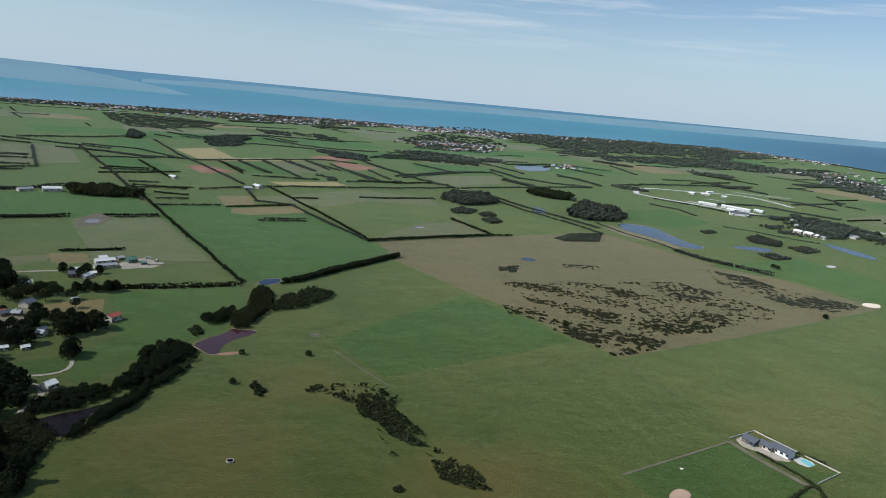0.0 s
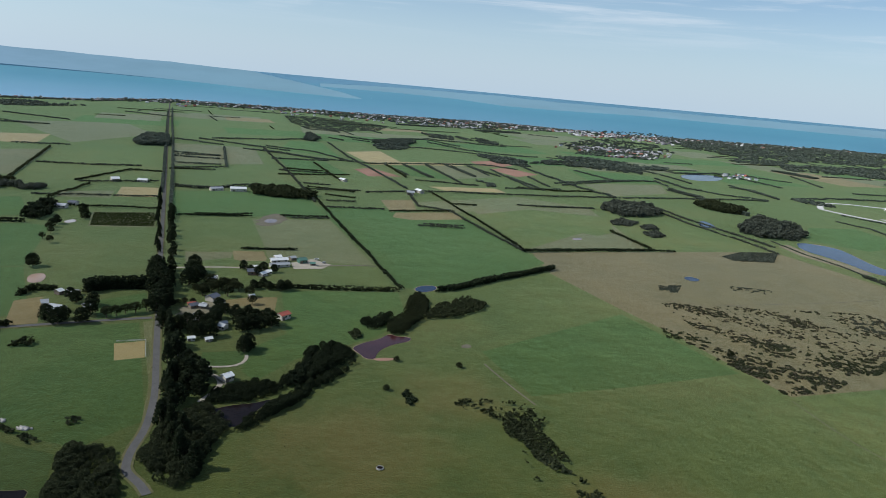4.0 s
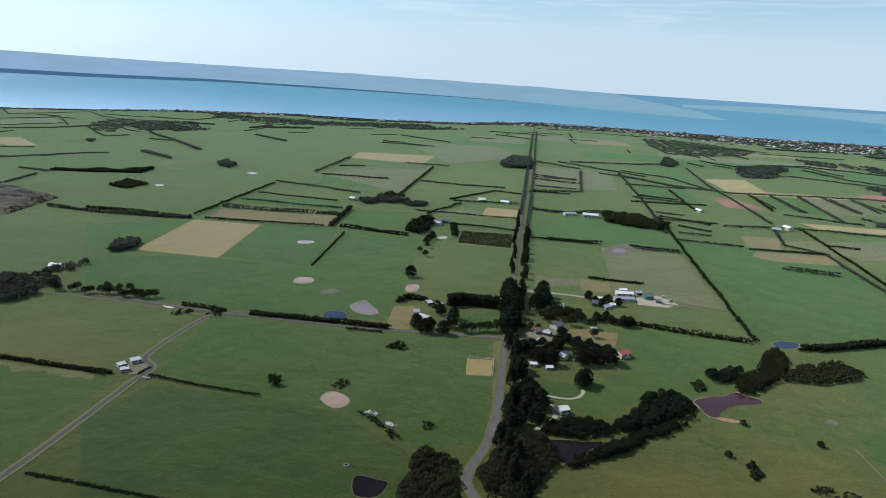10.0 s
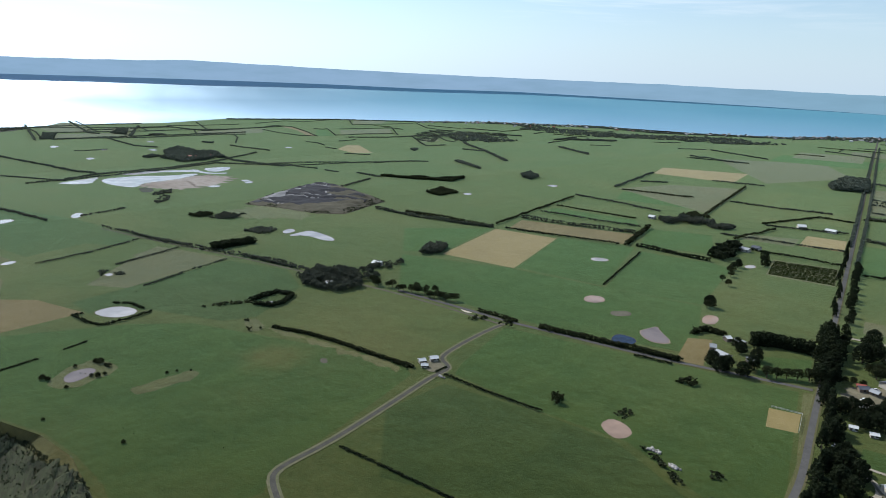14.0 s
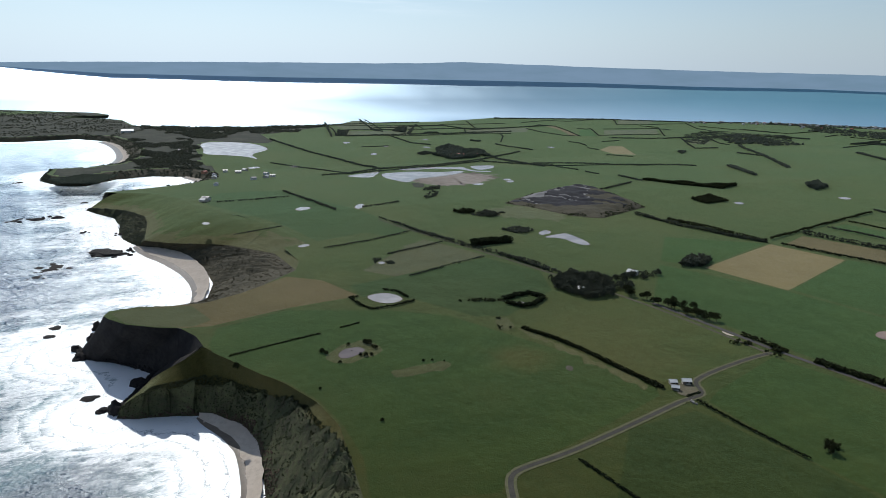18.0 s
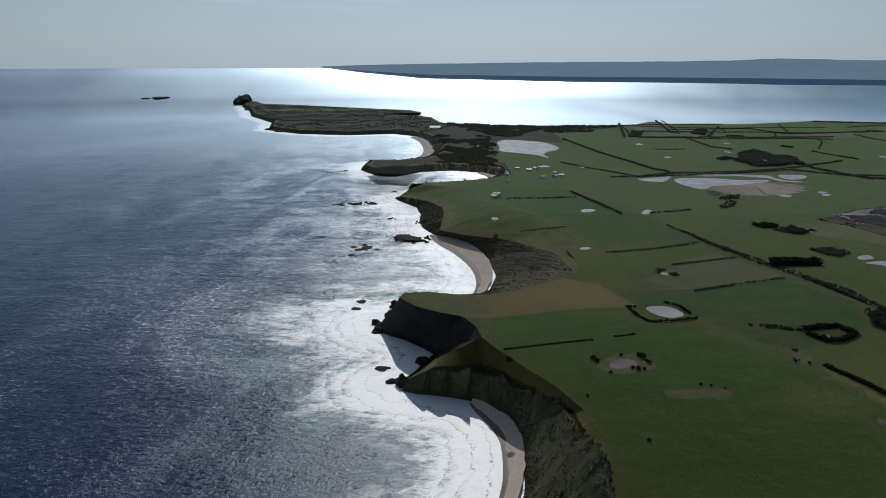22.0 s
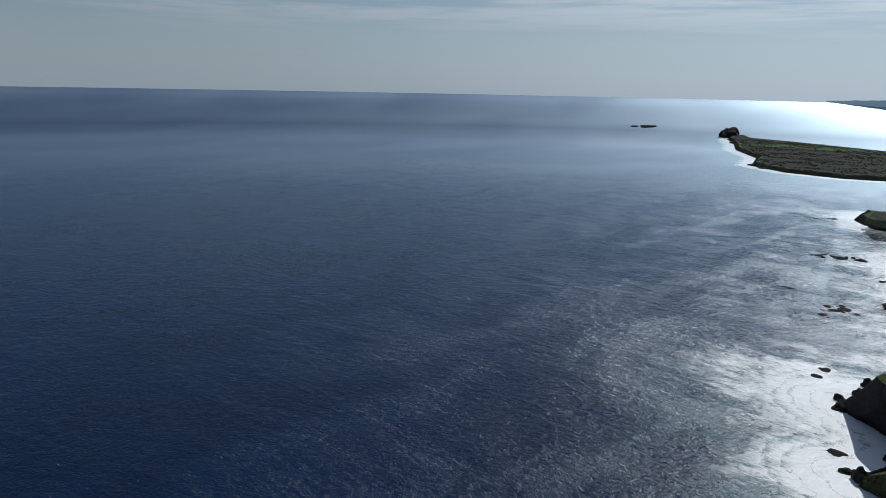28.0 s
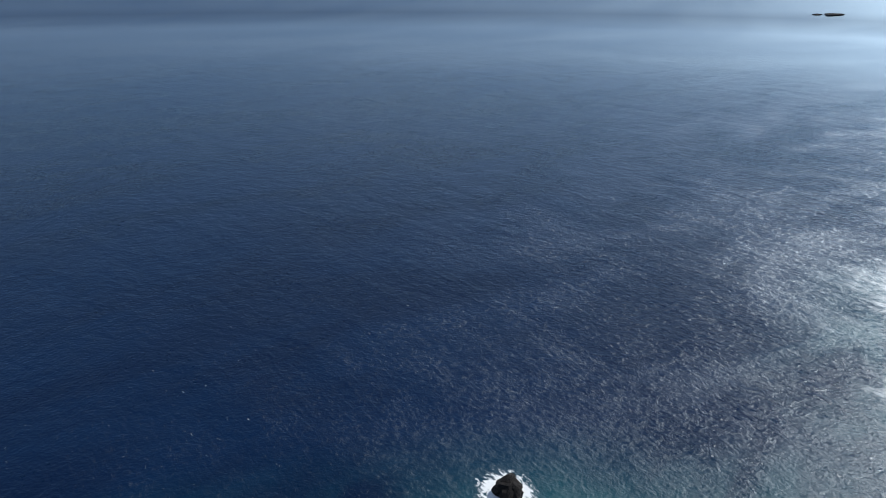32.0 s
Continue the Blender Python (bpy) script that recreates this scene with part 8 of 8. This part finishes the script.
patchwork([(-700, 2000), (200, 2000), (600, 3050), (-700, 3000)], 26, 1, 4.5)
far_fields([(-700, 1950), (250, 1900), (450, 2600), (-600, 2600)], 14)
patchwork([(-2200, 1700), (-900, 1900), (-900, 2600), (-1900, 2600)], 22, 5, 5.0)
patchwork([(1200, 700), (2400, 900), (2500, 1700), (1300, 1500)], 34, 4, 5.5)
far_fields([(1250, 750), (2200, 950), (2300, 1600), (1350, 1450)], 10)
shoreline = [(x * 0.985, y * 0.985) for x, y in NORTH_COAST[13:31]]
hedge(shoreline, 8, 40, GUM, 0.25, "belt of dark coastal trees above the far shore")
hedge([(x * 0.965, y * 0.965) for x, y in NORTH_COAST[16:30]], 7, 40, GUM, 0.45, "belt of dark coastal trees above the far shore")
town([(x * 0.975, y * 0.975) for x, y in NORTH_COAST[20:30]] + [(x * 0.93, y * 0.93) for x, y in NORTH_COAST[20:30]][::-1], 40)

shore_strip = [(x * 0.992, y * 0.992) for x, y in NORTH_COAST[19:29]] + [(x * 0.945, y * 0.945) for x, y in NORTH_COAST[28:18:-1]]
far_wood(shore_strip, 2600, 4.2, HAZEGUM, "grey-green trees and gardens along a far shore", 0.15)
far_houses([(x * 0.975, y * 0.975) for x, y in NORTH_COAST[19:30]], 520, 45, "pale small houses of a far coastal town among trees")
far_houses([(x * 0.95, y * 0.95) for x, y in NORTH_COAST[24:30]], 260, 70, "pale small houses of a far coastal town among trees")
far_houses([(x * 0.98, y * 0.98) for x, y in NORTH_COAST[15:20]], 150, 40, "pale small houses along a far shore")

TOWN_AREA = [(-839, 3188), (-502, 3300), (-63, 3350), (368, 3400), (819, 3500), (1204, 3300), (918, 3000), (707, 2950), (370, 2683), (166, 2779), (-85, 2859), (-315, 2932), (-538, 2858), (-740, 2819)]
far_wood(TOWN_AREA, 2600, 4.5, HAZEGUM, "gardens and trees of a far coastal town", 0.1)
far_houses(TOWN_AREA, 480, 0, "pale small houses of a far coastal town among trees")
far_wood([(730, 2240), (929, 2382), (1009, 2208), (878, 1952), (725, 1929), (641, 1960)], 500, 4.5, HAZEGUM, "gardens and trees of a far village", 0.1)
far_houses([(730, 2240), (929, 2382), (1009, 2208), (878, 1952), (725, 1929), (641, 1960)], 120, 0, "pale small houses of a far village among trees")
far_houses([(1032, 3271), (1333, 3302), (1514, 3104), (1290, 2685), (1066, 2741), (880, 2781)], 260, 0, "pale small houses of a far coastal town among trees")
far_wood([(1293, 2644), (1349, 2335), (1516, 2266), (1890, 2388), (2105, 2334), (2728, 2639), (2950, 3250), (2500, 3350), (1909, 3284), (1400, 3230)], 5000, 6.0, HAZEGUM, "dark far bushland behind a town", 0.3)
far_wood([(1378, 2115), (1680, 2199), (2063, 2314), (2113, 2052), (1874, 1815), (1703, 1858), (1460, 1905), (1277, 1929)], 2200, 5.0, HAZEGUM, "dark far bushland among paddocks", 0.3)
far_wood([(2014, 1764), (2116, 1721), (2146, 1612), (1667, 1243), (1683, 1310), (1753, 1432), (1809, 1566)], 1500, 5.0, HAZEGUM, "gardens and trees of a far coastal town", 0.15)
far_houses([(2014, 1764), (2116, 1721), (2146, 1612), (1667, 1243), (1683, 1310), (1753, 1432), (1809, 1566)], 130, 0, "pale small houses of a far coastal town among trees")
far_wood([(2092, 2042), (2262, 2075), (2273, 1987), (2280, 1875), (2148, 1780), (1999, 1785), (1938, 1870)], 700, 5.0, HAZEGUM, "trees round far sheds", 0.45)
far_houses([(2092, 2042), (2262, 2075), (2273, 1987), (2280, 1875), (2148, 1780), (1999, 1785), (1938, 1870)], 40, 0, "pale far sheds among trees")
ribbon([(1217, 1745), (1524, 1865)], 9.0, STRAW, 0.6, "farm_track", "pale dry airstrip across far pasture", "track", 0)
far_wood([(559, 1701), (825, 1730), (803, 1666), (531, 1613)], 500, 4.5, HAZEGUM, "dark tree belt among far paddocks", 0.1)

# ================= small things on the pastures =================
bank_free([(-102, 770), (-100, 806), (-92, 829), (-76, 828), (-71, 803), (-76, 776), (-89, 757)], TRACK, 0.26, "bare_patch", "bare trampled clay round a drying dam", "bare ground")
bank_free([(78, 430), (84, 434), (87, 427), (79, 424)], TRACK, 0.36, "bare_patch", "trampled bare earth patch in pasture", "bare ground")
bank_free([(18, 402), (24, 405), (30, 405), (36, 403), (30, 401), (22, 399)], TILLED, 0.38, "bare_patch", "trampled bare earth patch beside a dam", "bare ground")
bank_free([(218, 234), (221, 235), (221, 232), (218, 232)], SAND, 0.36, "bare_patch", "small pale earth heap in a paddock", "bare ground")
bank_free([(611, 460), (633, 462), (628, 446), (609, 446)], SAND, 0.40, "bare_patch", "pale sandy clearing at a heath corner", "bare ground")
bank_free([(-294, 485), (-288, 502), (-273, 496), (-283, 480)], TRACK, 0.39, "bare_patch", "trampled bare earth patch in pasture", "bare ground")
bank_free([(-375, 395), (-373, 400), (-361, 399), (-363, 391)], SAND, 0.40, "bare_patch", "pale gravel pad beside a road", "bare ground")
bank_free([(-362, 249), (-361, 255), (-353, 251), (-355, 246)], TRACK, 0.36, "bare_patch", "trampled bare earth patch in pasture", "bare ground")


def trough(x, y, size=1.6):
    """A round concrete stock trough with water."""
    t = new("water_trough")
    t.location = (x, y, 0.1)
    bm = bmesh.new()
    a = bmesh.ops.create_cone(bm, cap_ends=False, segments=24, radius1=size, radius2=size, depth=0.6)
    bmesh.ops.translate(bm, verts=bm.verts[:], vec=(0, 0, 0.3))
    bmesh.ops.solidify(bm, geom=bm.faces[:], thickness=0.18)
    me = bpy.data.meshes.new("rim")
    bm.to_mesh(me)
    bm.free()
    me.materials.append(CONCRETE)
    part("rim", me, t)
    bm = bmesh.new()
    bmesh.ops.create_circle(bm, cap_ends=True, segments=24, radius=size - 0.1)
    bmesh.ops.translate(bm, verts=bm.verts[:], vec=(0, 0, 0.45))
    me = bpy.data.meshes.new("water")
    bm.to_mesh(me)
    bm.free()
    me.materials.append(DARKPOND)
    part("water_surface", me, t, "dark still water")
    return tagged(t, "round concrete stock trough on pasture", "trough", "stock troughs")


def car_meshes():
    """A car's pieces: body with bonnet and boot, glazed cabin, wheel."""
    bm = bmesh.new()
    bmesh.ops.create_cube(bm, size=1.0, matrix=Matrix.Translation((0, 0, 0.62)) @ Matrix.Diagonal((4.3, 1.78, 0.62, 1)))
    bmesh.ops.bevel(bm, geom=bm.edges[:], offset=0.14, segments=2, affect="EDGES")
    body = bpy.data.meshes.new("body")
    bm.to_mesh(body)
    bm.free()
    bm = bmesh.new()
    bmesh.ops.create_cube(bm, size=1.0, matrix=Matrix.Translation((-0.2, 0, 1.17)) @ Matrix.Diagonal((2.5, 1.6, 0.52, 1)))
    for v in bm.verts:
        if v.co.z > 1.2:
            v.co.x, v.co.y = -0.2 + (v.co.x + 0.2) * 0.68, v.co.y * 0.84
    cabin = bpy.data.meshes.new("cabin")
    bm.to_mesh(cabin)
    bm.free()
    cabin.materials.append(GLASSY)
    roof = box_mesh("roof_panel", (1.66, 1.32, 0.05), WHITE, 0.02)
    bm = bmesh.new()
    bmesh.ops.create_cone(bm, cap_ends=True, segments=16, radius1=0.33, radius2=0.33, depth=0.22, matrix=Matrix.Rotation(radians(90), 4, "X"))
    bmesh.ops.bevel(bm, geom=bm.edges[:], offset=0.04, segments=1, affect="EDGES")
    wheel = bpy.data.meshes.new("wheel")
    bm.to_mesh(wheel)
    bm.free()
    wheel.materials.append(TYRE)
    return body, cabin, roof, wheel


TYRE = plain("black rubber", (0.02, 0.02, 0.02), 0.8)
CARWHITE = plain("white car paint", (0.72, 0.72, 0.72), 0.25, 0.0, 0.1, 0.8, 0.5)
CARGREY = plain("silver car paint", (0.30, 0.31, 0.33), 0.3, 0.4, 0.1)
CARBLUE = plain("dark blue car paint", (0.03, 0.05, 0.12), 0.25, 0.0, 0.1)
CAR = car_meshes()


def car(x, y, turn, paint, words):
    c = new("car")
    c.matrix_world = Matrix.Translation((x, y, 0.62)) @ Matrix.Rotation(turn, 4, "Z")
    me = shared(("car", paint.name), lambda: CAR[0].copy())
    if not me.materials:
        me.materials.append(paint)
    body = part("body", me, c)
    part("cabin", CAR[1], c, "dark glazed cabin")
    top = part("roof_panel", CAR[2], c)
    top.location = (-0.2, 0, 1.45)
    for sx in (-1.35, 1.35):
        for sy in (-0.82, 0.82):
            w = part("wheel", CAR[3], c)
            w.location = (sx, sy, 0.33)
    return tagged(c, words, "car", "parked cars")


for x, y, turn, paint, words in ((-88, 499, 0.4, CARWHITE, "white car parked beside a farmhouse"), (-86, 492, 0.6, CARWHITE, "white car parked beside a farmhouse"), (-89, 489, 1.9, CARBLUE, "dark blue car parked in a farm yard"),
                                 (-99, 490, 0.3, CARGREY, "silver car parked in a farm yard"), (-100, 468, 1.2, CARWHITE, "white van-like car parked on a drive"), (-94, 399, 1.4, CARGREY, "silver car under roadside trees"),
                                 (-93, 393, 1.4, CARWHITE, "white car under roadside trees"), (-27, 629, 0.2, CARWHITE, "white car in a dairy yard"), (-20, 619, 1.0, CARGREY, "silver car in a dairy yard"),
                                 (884, 794, 0.9, CARWHITE, "white car beside a racing circuit"), (885, 787, 0.9, CARWHITE, "white car beside a racing circuit"), (891, 780, 0.9, CARWHITE, "white car beside a racing circuit"), (911, 759, 0.9, CARWHITE, "white car beside a racing circuit")):
    car(x, y, turn, paint, words)


def rail(points, high=1.1):
    """A white post-and-rail barrier."""
    f = new("rail_fence")
    p = resample(points, 2.6)
    for x, y in p:
        post = part("post", shared("post", lambda: box_mesh("post", (0.14, 0.14, 1.2), WHITE)), f)
        post.location = (x, y, 0.6 + 0.5)
    for (ax, ay), (bx, by) in zip(p[:-1], p[1:]):
        for z in (0.6, 1.1):
            r = part("rail", box_mesh("rail", (math.hypot(bx - ax, by - ay), 0.08, 0.16), WHITE), f)
            r.matrix_local = Matrix.Translation(((ax + bx) / 2, (ay + by) / 2, z + 0.5)) @ Matrix.Rotation(math.atan2(by - ay, bx - ax), 4, "Z")
    return tagged(f, "white post-and-rail fence beside a riding arena", "fence")


rail([(-118, 418), (-111.5, 394)])
rail([(-134, 414), (-118, 418)])
for ends, wide, high, roof, wall, name, words in (([(-94, 422), (-91, 423)], 4, 2.6, WHITE, WHITE, "shed", "small white garden shed beside trees"), ([(-83, 422), (-81, 423)], 4, 2.4, WHITE, CREAM, "shed", "small white garden shed beside trees"),
                                                  ([(-81, 449), (-76, 452)], 5, 2.8, ZINC, CREAM, "shed", "pale metal shed among cypress trees"), ([(-70, 510), (-67, 512)], 4, 2.6, WHITE, TIMBER, "shed", "small shed at a paddock fence"),
                                                  ([(-109, 486), (-104, 488)], 5, 2.8, REDROOF, BRICK, "shed", "low brown-roofed shed in a farm yard"), ([(-79, 590), (-75, 591)], 5, 2.8, WHITE, CREAM, "shed", "small white shed beside a farmhouse"), ([(-66, 578), (-62, 579)], 5, 2.8, WHITE, CREAM, "shed", "small white shed beside a farmhouse")):
    shed(ends, wide, high, roof, wall, name, words, 1)
track([(-56, 402), (-55, 396), (-57, 388), (-63, 384), (-75, 383), (-80, 384)], 2.2, GRAVEL)
track([(-74, 378), (-67, 368), (-62, 361), (-57, 358)], 1.6, TRACK)
trees([(-117, 492), (-113, 494), (-107, 493), (-107, 457), (-89, 476), (-87, 593), (-73, 596), (-61, 594)], "bush", 3.5)
trees([(-110, 517), (-105, 522), (-99, 527), (-93, 525), (-102, 511), (-90, 533), (-84, 527), (-80, 525), (-86, 512)], "gum", 8)
trough(20, 279)
trough(-142, 264, 1.2)


def boulders(points, count, label):
    q = np.array(points, float)
    p = RNG.uniform(q.min(0), q.max(0), (count, 2))
    c = np.c_[p, [land_z(x) + 0.4 for x in p[:, 0]]]
    return tagged(new("boulders", clumps("boulders", c, RNG.uniform(0.5, 1.3, count), RUBBLE, 0.7)), label, "boulders", "", "stuff")


boulders([(-159, 317), (-151, 314)], 16, "pale stone heap beside scrub")
boulders([(-144, 310), (-137, 307)], 16, "pale stone heap beside scrub")
boulders([(-292, 293), (-288, 292)], 6, "pale stones at a field gate")


def tussocks(corners, count, seed):
    """Rush tufts in loose drifts over damp pasture."""
    q = np.array(corners, float)
    p = RNG.uniform(q.min(0), q.max(0), (count * 5, 2))
    p = p[in_poly(p, q)]
    keep = np.array([noise.noise((x / 60, y / 60, seed)) + 0.7 * noise.noise((x / 16, y / 16, seed)) > 0.22 for x, y in p])
    p = p[keep][:count]
    s = RNG.uniform(0.15, 0.34, len(p))
    return tagged(new("rush_tufts", clumps("rush_tufts", np.c_[p, 0.45 + s * 0.3], s, SCRUB, 0.7)), "scattered dark rush tufts on grazed pasture", "rushes", "", "stuff")


tussocks([(-420, 110), (-120, 60), (40, 160), (20, 420), (-380, 420)], 320, 2.0)
tussocks([(60, 150), (330, 140), (360, 420), (60, 430)], 200, 5.0)
tussocks([(-650, 120), (-420, 110), (-380, 420), (-640, 430)], 240, 8.0)
tussocks([(-380, 430), (60, 430), (330, 430), (240, 800), (-360, 760)], 420, 3.0)

# vineyard rows
a, b, c, d = ((-272, 779), (-215, 796), (-197, 727), (-255, 718))
for k in range(14):
    u = (k + 0.5) / 14
    p, q = (a[0] + (d[0] - a[0]) * u, a[1] + (d[1] - a[1]) * u), (b[0] + (c[0] - b[0]) * u, b[1] + (c[1] - b[1]) * u)
    hedge([p, q], 1.1, 1.0, VINE, 0.15, "low trellised vine row on pale grass")["group"] = "vine rows"
